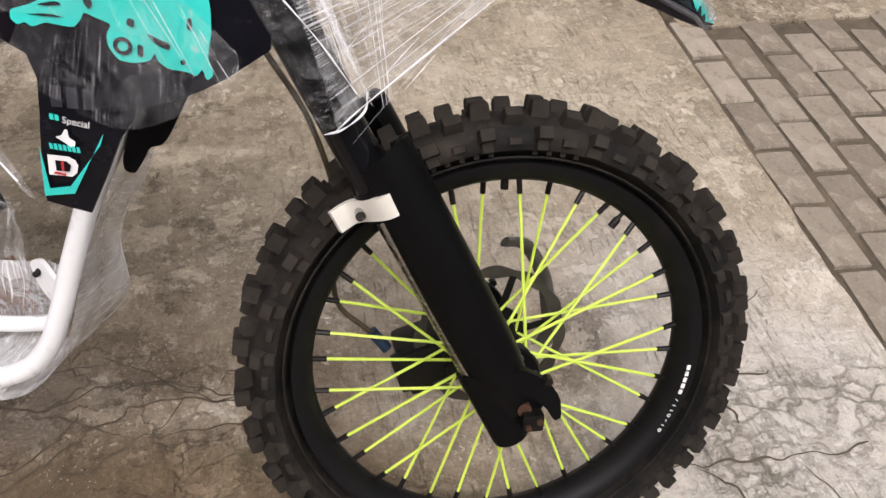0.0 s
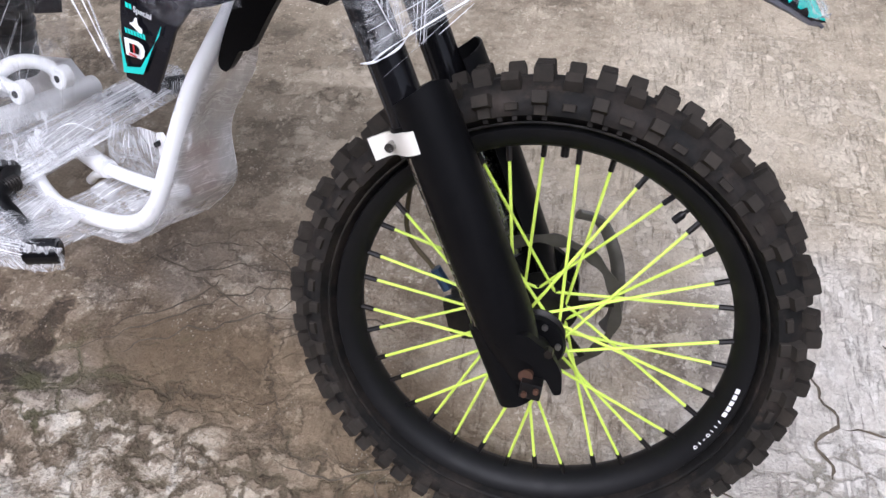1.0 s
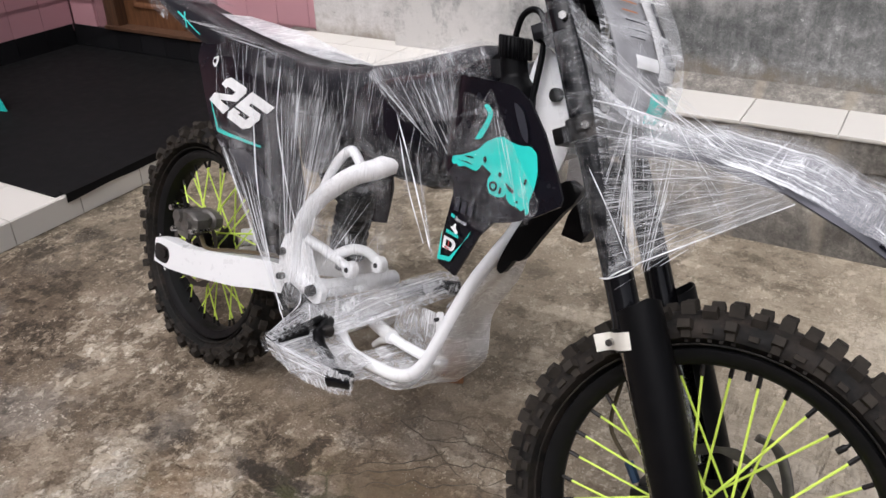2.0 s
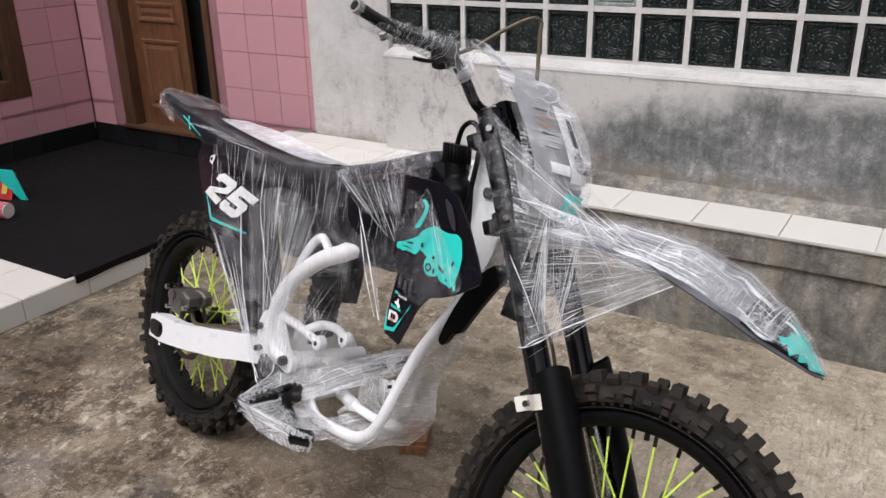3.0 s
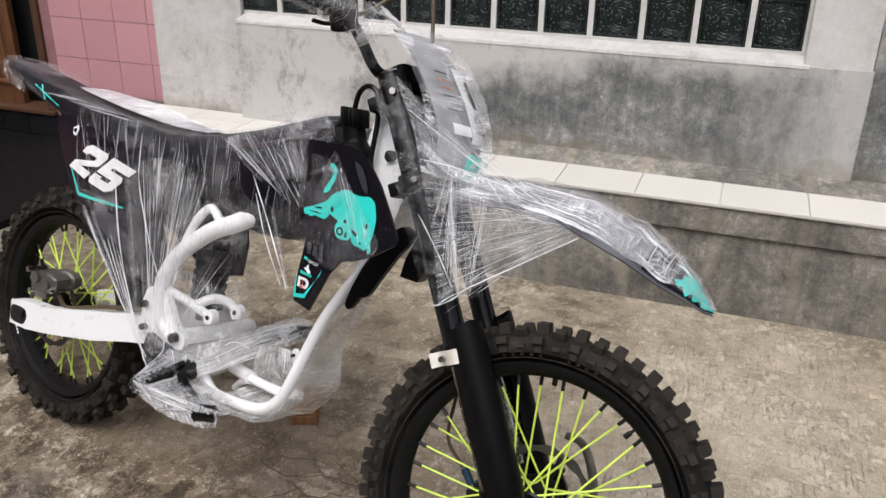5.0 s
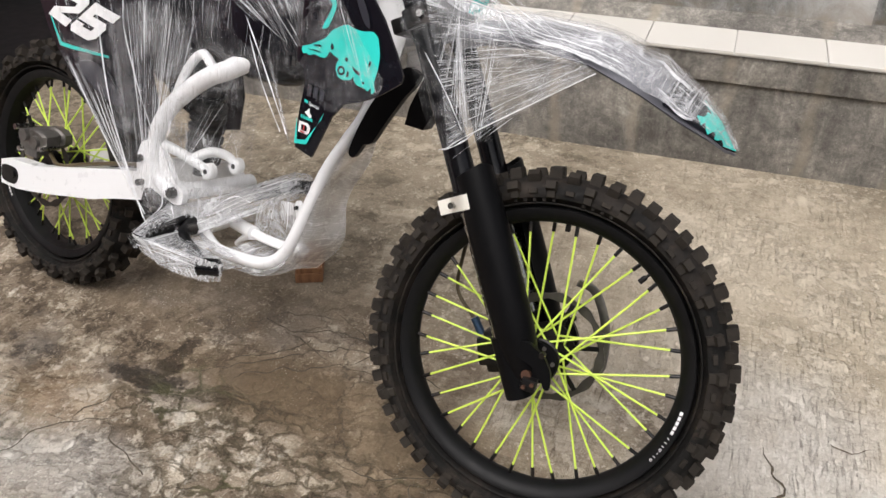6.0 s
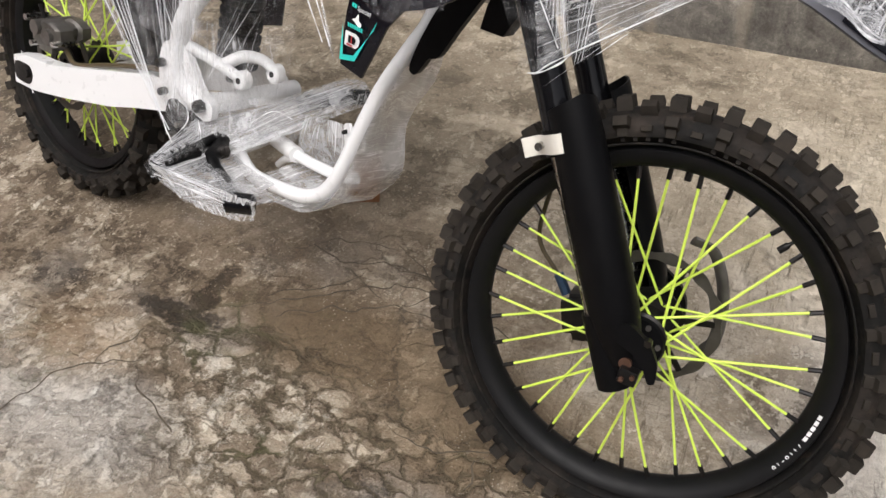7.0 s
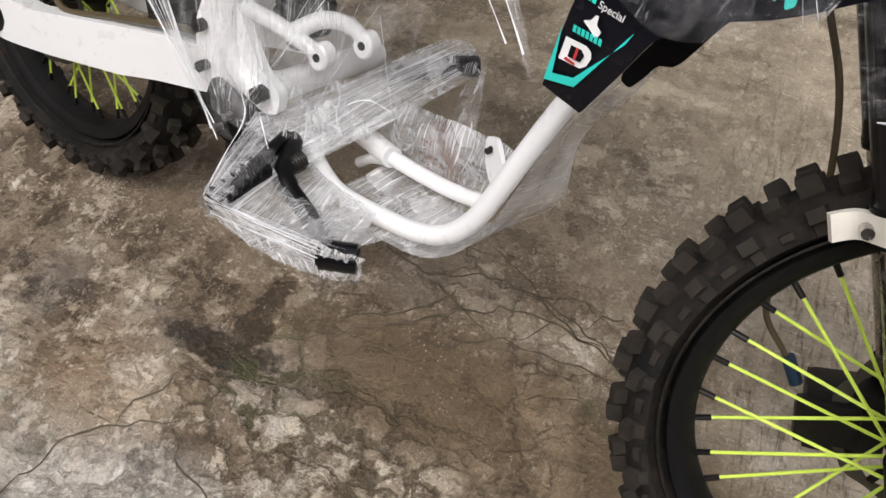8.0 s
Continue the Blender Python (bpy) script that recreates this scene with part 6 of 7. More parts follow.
# teal splash: body, curls and gaps
splash = [(-0.473, 0.862), (-0.474, 0.854), (-0.469, 0.849), (-0.462, 0.852), (-0.456, 0.848), (-0.444, 0.853), (-0.432, 0.851), (-0.420, 0.850), (-0.413, 0.857), (-0.410, 0.864), (-0.401, 0.860), (-0.387, 0.855), (-0.393, 0.845), (-0.392, 0.835), (-0.385, 0.824), (-0.372, 0.822), (-0.357, 0.825),
          (-0.352, 0.833), (-0.350, 0.825), (-0.341, 0.819), (-0.324, 0.818), (-0.317, 0.814), (-0.311, 0.822), (-0.308, 0.811), (-0.301, 0.817), (-0.306, 0.832), (-0.301, 0.853), (-0.300, 0.878), (-0.309, 0.907), (-0.323, 0.914), (-0.342, 0.910), (-0.361, 0.911), (-0.378, 0.916), (-0.395, 0.909),
          (-0.412, 0.898), (-0.421, 0.885), (-0.438, 0.876), (-0.456, 0.867)]
part("graphic", sheet(bmesh.new(), round_outline(splash, 4), L, 0, 0.03), M["teal"], sh, "teal splash print")
part("graphic", sheet(bmesh.new(), round_outline([(-0.428, 0.954), (-0.415, 0.943), (-0.419, 0.928), (-0.427, 0.913), (-0.434, 0.898), (-0.420, 0.902), (-0.410, 0.925), (-0.405, 0.946), (-0.418, 0.957)], 4), L, 0, 0.03), M["teal"], sh, "teal curl")


def gap(pts):
    part("graphic", sheet(bmesh.new(), round_outline(pts, 4), L2, 0, 0.05), M["panel_black"], sh, "black gap in the splash")


def ring_gap(cx, cz, r, hole):
    bm = bmesh.new()
    n = 20
    a, b = [[bm.verts.new((cx + q * math.cos(2 * math.pi * k / n), 0, cz + q * 0.95 * math.sin(2 * math.pi * k / n))) for k in range(n)] for q in (r, hole)]
    for k in range(n):
        bm.faces.new((a[k], a[(k + 1) % n], b[(k + 1) % n], b[k]))
    for v in bm.verts:
        v.co.y = L2(v.co.x, v.co.z)
    part("graphic", bm, M["panel_black"], sh, "black ring in the splash")


ring_gap(-0.379, 0.837, 0.0085, 0.0045)
gap([(-0.366, 0.840), (-0.361, 0.838), (-0.362, 0.828), (-0.367, 0.829)])
gap([(-0.357, 0.850), (-0.349, 0.846), (-0.337, 0.842), (-0.338, 0.836), (-0.345, 0.838), (-0.352, 0.842)])
gap([(-0.330, 0.828), (-0.326, 0.829), (-0.325, 0.825), (-0.329, 0.824)])
gap([(-0.320, 0.866), (-0.316, 0.864), (-0.318, 0.854), (-0.322, 0.857)])
gap([(-0.462, 0.859), (-0.440, 0.861), (-0.424, 0.858), (-0.441, 0.8585)])
gap([(-0.450, 0.868), (-0.432, 0.872), (-0.426, 0.869), (-0.440, 0.867)])
gap([(-0.405, 0.880), (-0.400, 0.872), (-0.404, 0.866), (-0.409, 0.873)])
gap([(-0.372, 0.862), (-0.366, 0.860), (-0.368, 0.853), (-0.374, 0.856)])
# wing: teal angle, badge, small prints
part("graphic", sheet(bmesh.new(), [(-0.4695, 0.738), (-0.476, 0.683), (-0.446, 0.688), (-0.407, 0.755), (-0.412, 0.742), (-0.4485, 0.696), (-0.469, 0.692)], L, 0, 0.05), M["teal"], sh, "teal angle")
part("badge", sheet(bmesh.new(), [(-0.4640, 0.7290), (-0.4440, 0.7280), (-0.4385, 0.7245), (-0.4370, 0.7190), (-0.4395, 0.7110), (-0.4450, 0.7065), (-0.4665, 0.7075)], L, 0, 0.05), M["white_print"], sh, "white rounded badge")
part("graphic", sheet(bmesh.new(), [(-0.4570, 0.7240), (-0.4465, 0.7235), (-0.4430, 0.7195), (-0.4455, 0.7125), (-0.4580, 0.7130)], L2, 0, 0.05), M["panel_black"], sh)
part("graphic", sheet(bmesh.new(), [(-0.4515, 0.7240), (-0.4490, 0.7240), (-0.4500, 0.7130), (-0.4525, 0.7130)], lambda x, z: L2(x, z) - 0.0006, 0, 0.05), M["red_print"], sh)
part("graphic", sheet(bmesh.new(), [(-0.461, 0.7095), (-0.450, 0.7075), (-0.4495, 0.7100), (-0.4595, 0.7120)], L2, 0, 0.05), M["red_print"], sh)
part("graphic", sheet(bmesh.new(), round_outline([(-0.453, 0.748), (-0.446, 0.750), (-0.443, 0.756), (-0.440, 0.756), (-0.440, 0.748), (-0.434, 0.744), (-0.438, 0.736), (-0.444, 0.742)], 3), L, 0, 0.05), M["white_print"], sh, "small white print")
for k in range(7):
    x = -0.459 + 0.0041 * k
    part("graphic", sheet(bmesh.new(), [(x, 0.742 - 0.0004 * k), (x + 0.0030, 0.7417 - 0.0004 * k), (x + 0.0032, 0.7355 - 0.0004 * k), (x, 0.736 - 0.0004 * k)], L2, 0, 0.05), M["teal"], sh, "row of small bars")


def flat_words(text, at, across, size, material, label, heavy=0.0, squeeze=1.0):
    """Printed words bent onto the shroud: at is the middle, across the direction of the line in x and z."""
    ob = words(text, size, 0.0, material, sh, Matrix.Identity(4), "lettering", label, squeeze, heavy)
    d = Vector((*across, 0)).normalized()
    for v in ob.data.vertices:
        x, z = at[0] + v.co.x * d.x - v.co.y * d.y, at[1] + v.co.x * d.y + v.co.y * d.x
        v.co = Vector((x, L2(x, z), z))


for k in range(2):
    x = -0.4545 + 0.0046 * k
    part("graphic", sheet(bmesh.new(), [(x, 0.7705 - 0.0008 * k), (x + 0.0036, 0.770 - 0.0008 * k), (x + 0.0036, 0.7645 - 0.0008 * k), (x, 0.765 - 0.0008 * k)], L, 0, 0.05), M["teal"], sh, "small teal bar")
flat_words("Special", (-0.4305, 0.7635), (0.037, -0.006), 0.0092, M["white_print"], "small white lettering")
for k in range(3):
    x = -0.450 + 0.0145 * k
    part("graphic", sheet(bmesh.new(), [(x, 0.798 - 0.0014 * k), (x + 0.0095, 0.797 - 0.0014 * k), (x + 0.0090, 0.777 - 0.0004 * k), (x - 0.0012, 0.777 - 0.0004 * k)], L, 0, 0.05), M["panel_print"], sh, "dull grey bar")
part("graphic", sheet(bmesh.new(), round_outline([(-0.372, 0.972), (-0.350, 0.962), (-0.334, 0.935), (-0.328, 0.915), (-0.342, 0.922), (-0.358, 0.945)], 3), L, 0, 0.04), M["panel_print"], sh, "dull grey print")

SIDE = [(-1.540, 0.905), (-1.380, 0.918), (-1.240, 0.925), (-1.100, 0.915), (-1.040, 0.800), (-0.985, 0.640), (-0.985, 0.555), (-1.045, 0.540), (-1.146, 0.545), (-1.235, 0.575), (-1.328, 0.656), (-1.409, 0.718), (-1.505, 0.845)]


def side_lat(s, lift=0.0):
    return lambda x, z: s * (0.128 + lift - 0.035 * max(0, (-1.30 - x) / 0.2) - 0.04 * max(0, (z - 0.86) / 0.08) + 0.015 * math.sin((z - 0.55) * 6))


for s in (-1, 1):
    bm = sheet(bmesh.new(), SIDE, side_lat(s), 0.005, 0.035)
    sp = part("side_panel", bm, M["panel_black"], bike, "black side panel numbered 25")
    if s > 0:
        continue
    L = side_lat(s, 0.004)
    part("graphic", sheet(bmesh.new(), [(-1.402, 0.768), (-1.392, 0.762), (-1.340, 0.708), (-1.150, 0.710), (-1.150, 0.705), (-1.348, 0.698)], L, 0, 0.04), M["teal"], sp, "teal angle line")
    part("graphic", sheet(bmesh.new(), round_outline([(-1.290, 0.668), (-1.206, 0.690), (-1.139, 0.657), (-1.089, 0.602), (-1.138, 0.596), (-1.220, 0.628)], 3), L, 0, 0.04), M["panel_print"], sp, "dull grey print")
    part("badge", sheet(bmesh.new(), [(-1.408, 0.866), (-1.388, 0.874), (-1.376, 0.866), (-1.378, 0.850), (-1.390, 0.846), (-1.404, 0.852)], L, 0, 0.05), M["white_print"], sp, "small white badge")
    part("graphic", sheet(bmesh.new(), [(-1.400, 0.862), (-1.389, 0.867), (-1.383, 0.862), (-1.385, 0.854), (-1.396, 0.856)], side_lat(s, 0.0055), 0, 0.05), M["panel_black"], sp)
    up, right, at = Vector((0.095, 0, 0.070)), Vector((0.099, 0, -0.018)), Vector((-1.405, 0, 0.764))
    two = [(0, 0.66), (0.3, 0.66), (0.3, 0.74), (0.7, 0.74), (0.7, 0.62), (0, 0.3), (0, 0), (1, 0), (1, 0.26), (0.42, 0.26), (1, 0.52), (1, 0.86), (0.86, 1), (0.14, 1), (0, 0.86)]
    five = [(0, 1), (1, 1), (1, 0.74), (0.32, 0.74), (0.32, 0.64), (0.86, 0.64), (1, 0.5), (1, 0.14), (0.86, 0), (0.14, 0), (0, 0.14), (0, 0.34), (0.32, 0.34), (0.32, 0.26), (0.68, 0.26), (0.68, 0.40), (0, 0.40)]
    for k, digit in enumerate((two, five)):
        pts = [at + right * (u * 0.92 + k * 1.02) + up * (w * 1.10) for u, w in digit]
        part("number", sheet(bmesh.new(), [(q.x, q.z) for q in pts], side_lat(s, 0.005), 0.001, 0.03), M["white_print"], sp, "bold white race digit")

# tank cap, bottle neck and breather hose
bm = bmesh.new()
tube(bm, [(-0.500, -0.070, 0.880), (-0.506, -0.072, 0.930), (-0.512, -0.074, 0.966), (-0.520, -0.075, 0.994), (-0.528, -0.076, 1.022)], lambda t: 0.042 if t < 0.5 else (0.042 - 0.018 * min(1, (t - 0.5) / 0.2)), 24)
neck = part("tank_neck", bm, M["black_plastic"], bike, "black tank neck with a ribbed cap")
bm = bmesh.new()
loft(bm, [[Vector((-0.525 - 0.007 * u, -0.076, 1.020 + 0.036 * u)) + Vector((math.cos(a), math.sin(a), 0)) * (0.0290 * w + 0.0016 * (1 if k % 4 < 2 else -1)) for k in range(96) for a in (2 * math.pi * k / 96,)] for u, w in ((0, 0.95), (0.06, 1.0), (0.92, 1.0), (1.0, 0.93))])
part("cap", bm, M["black_plastic"], neck, "ribbed black cap")
bm = tube(bmesh.new(), [(-0.535, -0.074, 1.052), (-0.528, -0.074, 1.090), (-0.505, -0.074, 1.106), (-0.480, -0.075, 1.092), (-0.466, -0.080, 1.045), (-0.462, -0.086, 0.990), (-0.462, -0.090, 0.930), (-0.478, -0.090, 0.872)], 0.0055, 12)
part("breather_hose", bm, M["black_plastic"], neck, "black breather hose")

# ---- clear stretch wrap round the bike ----
def film(edge_a, edge_b, material="film", sag=0.0, crumple=0.004, seed=0, nu=36, nv=20, matrix=None):
    bm = wrap(bmesh.new(), edge_a, edge_b, nu, nv, sag, crumple, seed)
    return part("plastic_wrap", bm, M[material], bike, "clear stretch wrap with pale streaks", matrix=matrix)


def film_over(at, nu, nv, material, seed, size, crumple=0.004, matrix=None):
    """Film laid on a shape: at(u, v) gives the place, u along it and v across."""
    bm = bmesh.new()
    uv = bm.loops.layers.uv.verify()
    g = [[bm.verts.new(at(i / nu, j / nv) + noise.noise_vector(Vector((i / nu * size * 30, j / nv * 5, seed))) * crumple) for j in range(nv + 1)] for i in range(nu + 1)]
    for i in range(nu):
        for j in range(nv):
            f = bm.faces.new((g[i][j], g[i + 1][j], g[i + 1][j + 1], g[i][j + 1]))
            for lp, (a, b) in zip(f.loops, ((i, j), (i + 1, j), (i + 1, j + 1), (i, j + 1))):
                lp[uv].uv = (a / nu * size / 0.3 + seed * 0.37, b / nv)
    return part("plastic_wrap", bm, M[material], bike, "clear stretch wrap with pale streaks", matrix=matrix)


# over the seat and tail
rings = seat_dense(0.007)
film([r[6] for r in rings[1:]], [r[13] for r in rings[1:]], "film", -0.03, 0.003, 1, 90, 12)
film([r[2] for r in rings[1:]], [r[6] for r in rings[1:]], "film", 0, 0.003, 2, 90, 8)
# doubled film that bridges the hollow of the seat on its far side
film([(-1.56, 0.070, 0.962), (-1.50, 0.075, 0.960), (-1.32, 0.08, 0.951), (-1.157, 0.08, 0.931), (-1.05, 0.08, 0.920)], [(-1.56, -0.02, 0.960), (-1.50, -0.02, 0.950), (-1.32, -0.02, 0.930), (-1.157, -0.02, 0.920), (-1.05, -0.02, 0.922)], "film_pale", 0, 0.003, 41, 40, 8)
# loose end at the tail
film([(-1.920, -0.02, 1.000), (-1.88, -0.055, 0.990), (-1.82, -0.08, 0.975), (-1.72, -0.09, 0.960)], [(-1.905, -0.03, 0.985), (-1.85, -0.07, 0.950), (-1.78, -0.085, 0.930), (-1.70, -0.09, 0.915)], "film_fold", 0, 0.006, 42, 30, 8)
film([(-1.920, -0.03, 1.003), (-1.88, -0.05, 1.004), (-1.80, -0.07, 0.998), (-1.65, -0.08, 0.975)], [(-1.920, 0.03, 1.003), (-1.88, 0.05, 1.004), (-1.80, 0.07, 0.998), (-1.65, 0.08, 0.975)], "film_fold", 0, 0.005, 43, 30, 10)
# down the right flank, from seat to side panel and cover
film([(-1.42, -0.10, 0.925), (-1.25, -0.125, 0.935), (-1.10, -0.135, 0.93), (-0.95, -0.135, 0.95), (-0.80, -0.12, 0.985), (-0.65, -0.09, 1.035)],
     [(-1.36, -0.135, 0.70), (-1.22, -0.145, 0.665), (-1.05, -0.15, 0.555), (-0.95, -0.155, 0.56), (-0.80, -0.155, 0.70), (-0.62, -0.145, 0.74)], "film", -0.012, 0.005, 3, 90, 24)
# curtain from the flank down to the frame
film([(-1.16, -0.145, 0.80), (-1.08, -0.150, 0.84), (-0.98, -0.150, 0.86), (-0.86, -0.150, 0.84)], [(-1.03, -0.16, 0.44), (-0.98, -0.165, 0.43), (-0.94, -0.17, 0.42), (-0.90, -0.17, 0.42)], "film_lines", -0.004, 0.005, 4, 50, 24)
film([(-1.36, -0.140, 0.72), (-1.25, -0.145, 0.72), (-1.16, -0.150, 0.72)], [(-0.99, -0.165, 0.38), (-0.96, -0.168, 0.37), (-0.93, -0.17, 0.37)], "film", 0.0, 0.004, 5, 30, 24)
film([(-0.86, -0.150, 0.84), (-0.76, -0.150, 0.80), (-0.66, -0.160, 0.84)], [(-0.90, -0.165, 0.43), (-0.80, -0.150, 0.46), (-0.70, -0.14, 0.46)], "film", 0.02, 0.006, 6, 40, 24)
# over the shroud
film([(-0.64, -0.135, 1.00), (-0.54, -0.20, 1.00), (-0.43, -0.245, 0.985), (-0.36, -0.262, 0.92), (-0.27, -0.275, 0.84)], [(-0.66, -0.15, 0.79), (-0.56, -0.21, 0.80), (-0.48, -0.25, 0.80), (-0.38, -0.265, 0.765), (-0.285, -0.272, 0.805)], "film", 0, 0.005, 7, 60, 20)
film([(-0.66, -0.15, 0.82), (-0.60, -0.20, 0.83)], [(-0.50, -0.235, 0.68), (-0.487, -0.24, 0.675)], "film_dense", 0, 0.003, 8, 10, 20)
# round the cradle, belly, pedal and far peg
tubeR = [(-0.455, -0.080, 0.72), (-0.480, -0.10, 0.655), (-0.520, -0.120, 0.55), (-0.548, -0.130, 0.45), (-0.585, -0.134, 0.380), (-0.640, -0.134, 0.340), (-0.720, -0.13, 0.330)]
tubeL = [(x + 0.012 * math.sin(k * 2.6), -0.045 + 0.013 * k, z - 0.010 * abs(math.sin(k * 1.9))) for k, (x, y, z) in enumerate(tubeR)]
film([(x + 0.012, y, z - 0.006) for x, y, z in tubeR], [(x + 0.024, y, z - 0.012) for x, y, z in tubeL], "film_milky", 0.0, 0.008, 9, 40, 24)
film([(-0.640, -0.13, 0.338), (-0.72, -0.13, 0.330), (-0.80, -0.12, 0.332)], [(-0.640, 0.04, 0.338), (-0.72, 0.05, 0.330), (-0.80, 0.06, 0.332)], "film_belly", 0.0, 0.006, 10, 30, 20)
film([(-0.905, -0.155, 0.425), (-0.860, -0.120, 0.385), (-0.80, -0.122, 0.362), (-0.70, -0.132, 0.362)], [(-0.815, -0.322, 0.415), (-0.790, -0.322, 0.412), (-0.730, -0.290, 0.390), (-0.655, -0.250, 0.388)], "film_belly", 0.0, 0.006, 11, 40, 20)
film([(-0.812, -0.326, 0.412), (-0.785, -0.322, 0.408), (-0.72, -0.290, 0.388), (-0.655, -0.262, 0.380)], [(-0.795, -0.310, 0.372), (-0.750, -0.295, 0.350), (-0.700, -0.275, 0.342), (-0.660, -0.255, 0.346)], "film_veil", 0.0, 0.006, 12, 40, 12)
film([(-0.795, -0.310, 0.372), (-0.745, -0.292, 0.350), (-0.69, -0.27, 0.342)], [(-0.79, -0.14, 0.345), (-0.73, -0.14, 0.340), (-0.67, -0.14, 0.345)], "film_belly", 0.0, 0.008, 13, 30, 12)
film([(-0.930, -0.160, 0.400), (-0.875, -0.150, 0.390), (-0.825, -0.130, 0.372)], [(-0.850, 0.205, 0.470), (-0.815, 0.222, 0.468), (-0.785, 0.222, 0.435)], "film_belly", 0.0, 0.008, 14, 40, 24)
film([(-0.800, 0.222, 0.440), (-0.785, 0.222, 0.440), (-0.775, 0.215, 0.438)], [(-0.790, 0.150, 0.345), (-0.755, 0.150, 0.345), (-0.735, 0.150, 0.350)], "film_fold", 0.0, 0.008, 15, 20, 16)
film([(-0.95, -0.150, 0.52), (-0.90, -0.11, 0.525), (-0.85, -0.06, 0.515)], [(-0.885, -0.150, 0.41), (-0.85, -0.09, 0.395), (-0.80, -0.02, 0.385)], "film", 0.0, 0.006, 16, 30, 16)
# crumpled film from the pivot over the mounting eyes, and inside the cradle
film([(-1.02, -0.160, 0.56), (-0.95, -0.160, 0.60), (-0.87, -0.155, 0.62), (-0.80, -0.13, 0.60)], [(-0.98, -0.166, 0.40), (-0.92, -0.166, 0.395), (-0.86, -0.145, 0.40), (-0.79, -0.09, 0.42)], "film_lines", 0.0, 0.010, 51, 50, 30)
film([(-0.90, -0.130, 0.45), (-0.85, -0.06, 0.47), (-0.79, 0.03, 0.47)], [(-0.885, -0.150, 0.40), (-0.82, -0.06, 0.385), (-0.76, 0.05, 0.40)], "film_fold", 0.0, 0.012, 52, 40, 16)
film([(-0.79, 0.02, 0.44), (-0.70, -0.02, 0.47), (-0.60, -0.06, 0.50), (-0.548, -0.10, 0.52)], [(-0.82, 0.03, 0.345), (-0.73, 0.02, 0.340), (-0.64, 0.0, 0.350), (-0.585, -0.06, 0.375)], "film_belly", 0.0, 0.010, 53, 40, 24)
film([(-0.690, -0.268, 0.392), (-0.660, -0.266, 0.392), (-0.632, -0.245, 0.386)], [(-0.720, -0.262, 0.342), (-0.675, -0.262, 0.338), (-0.635, -0.240, 0.346)], "film_belly", 0.0, 0.008, 54, 24, 16)
# loose tent from the seat's nose and tank cap over the shroud
film([(-0.84, -0.138, 0.935), (-0.74, -0.128, 0.975), (-0.64, -0.115, 1.020), (-0.575, -0.112, 1.045)], [(-0.66, -0.185, 0.875), (-0.55, -0.225, 0.900), (-0.46, -0.252, 0.930), (-0.385, -0.264, 0.945)], "film_lines", 0.0, 0.010, 55, 60, 26)
film([(-0.52, -0.232, 0.955), (-0.45, -0.254, 0.965), (-0.385, -0.266, 0.945), (-0.335, -0.272, 0.905)], [(-0.50, -0.246, 0.86), (-0.42, -0.262, 0.86), (-0.35, -0.274, 0.85), (-0.292, -0.278, 0.84)], "film", 0.0, 0.008, 56, 50, 20)
# fork, plate and fender, steered
S_ = STEER
legR = [on_leg(0.87, -0.136, 0.02), on_leg(0.75, -0.138, 0.03), on_leg(0.60, -0.138, 0.02), on_leg(0.50, -0.138, 0.01), on_leg(0.425, -0.136, -0.005)]
pinch = [fender_at(0.22, -0.9) + Vector((0, -0.012, 0.03)), fender_at(0.27, -0.95) + Vector((0, -0.012, 0.02)), fender_at(0.33, -0.98) + Vector((0, -0.01, 0.008)), fender_at(0.37, -1.0) + Vector((0, -0.008, 0)), fender_at(0.40, -1.0) + Vector((0, -0.006, -0.006))]
film(legR, pinch, "film_lines", 0, 0.004, 21, 60, 24, S_)
film([q + Vector((0, -0.004, 0)) for q in legR], [q + Vector((0, -0.006, 0)) for q in pinch], "film", 0, 0.005, 31, 60, 24, S_)
film([Vector((q.x, -q.y, q.z)) for q in legR], [Vector((q.x, -q.y, q.z)) for q in pinch], "film", 0, 0.004, 22, 50, 20, S_)
low = [on_leg(0.425, -0.136 + 0.034 * k, 0.03 * math.sin(math.pi * k / 8)) for k in range(9)]
film([q + RAKE * 0.10 for q in low], low, "film", 0, 0.003, 23, 30, 8, S_)
film([on_leg(0.87, -0.136, -0.03), on_leg(0.60, -0.138, -0.032), on_leg(0.43, -0.136, -0.03)], [on_leg(0.87, -0.136, 0.02), on_leg(0.60, -0.14, 0.03), on_leg(0.43, -0.138, 0.02)], "film", 0, 0.003, 24, 30, 8, S_)
# gathered bright strip from the clamp down to the fender
strip = [on_leg(0.73, -0.143, 0.045), plate_at(0.92, -0.95, 0.03) + Vector((0, -0.01, 0)), pinch[0] + Vector((0, -0.006, 0.004)), pinch[1] + Vector((0, -0.006, 0.002))]
film(strip, [q - RAKE * (0.030 - 0.005 * k) + Vector((0, -0.004, 0)) for k, q in enumerate(strip)], "film_veil", 0, 0.004, 32, 40, 8, S_)
# plate cover
film([plate_at(t, -1.0, 0.03) + Vector((-0.05, -0.012, 0)) for t in (0, 0.25, 0.5, 0.75, 1.0)], [plate_at(t, -0.1, 0.03) for t in (0, 0.25, 0.5, 0.75, 1.0)], "film_fold", 0, 0.010, 25, 40, 20, S_)
film([plate_at(t, -0.1, 0.03) for t in (0, 0.25, 0.5, 0.75, 1.0)], [plate_at(t, 1.0, 0.03) + Vector((-0.05, 0.012, 0)) for t in (0, 0.25, 0.5, 0.75, 1.0)], "film_fold", 0, 0.010, 26, 40, 20, S_)
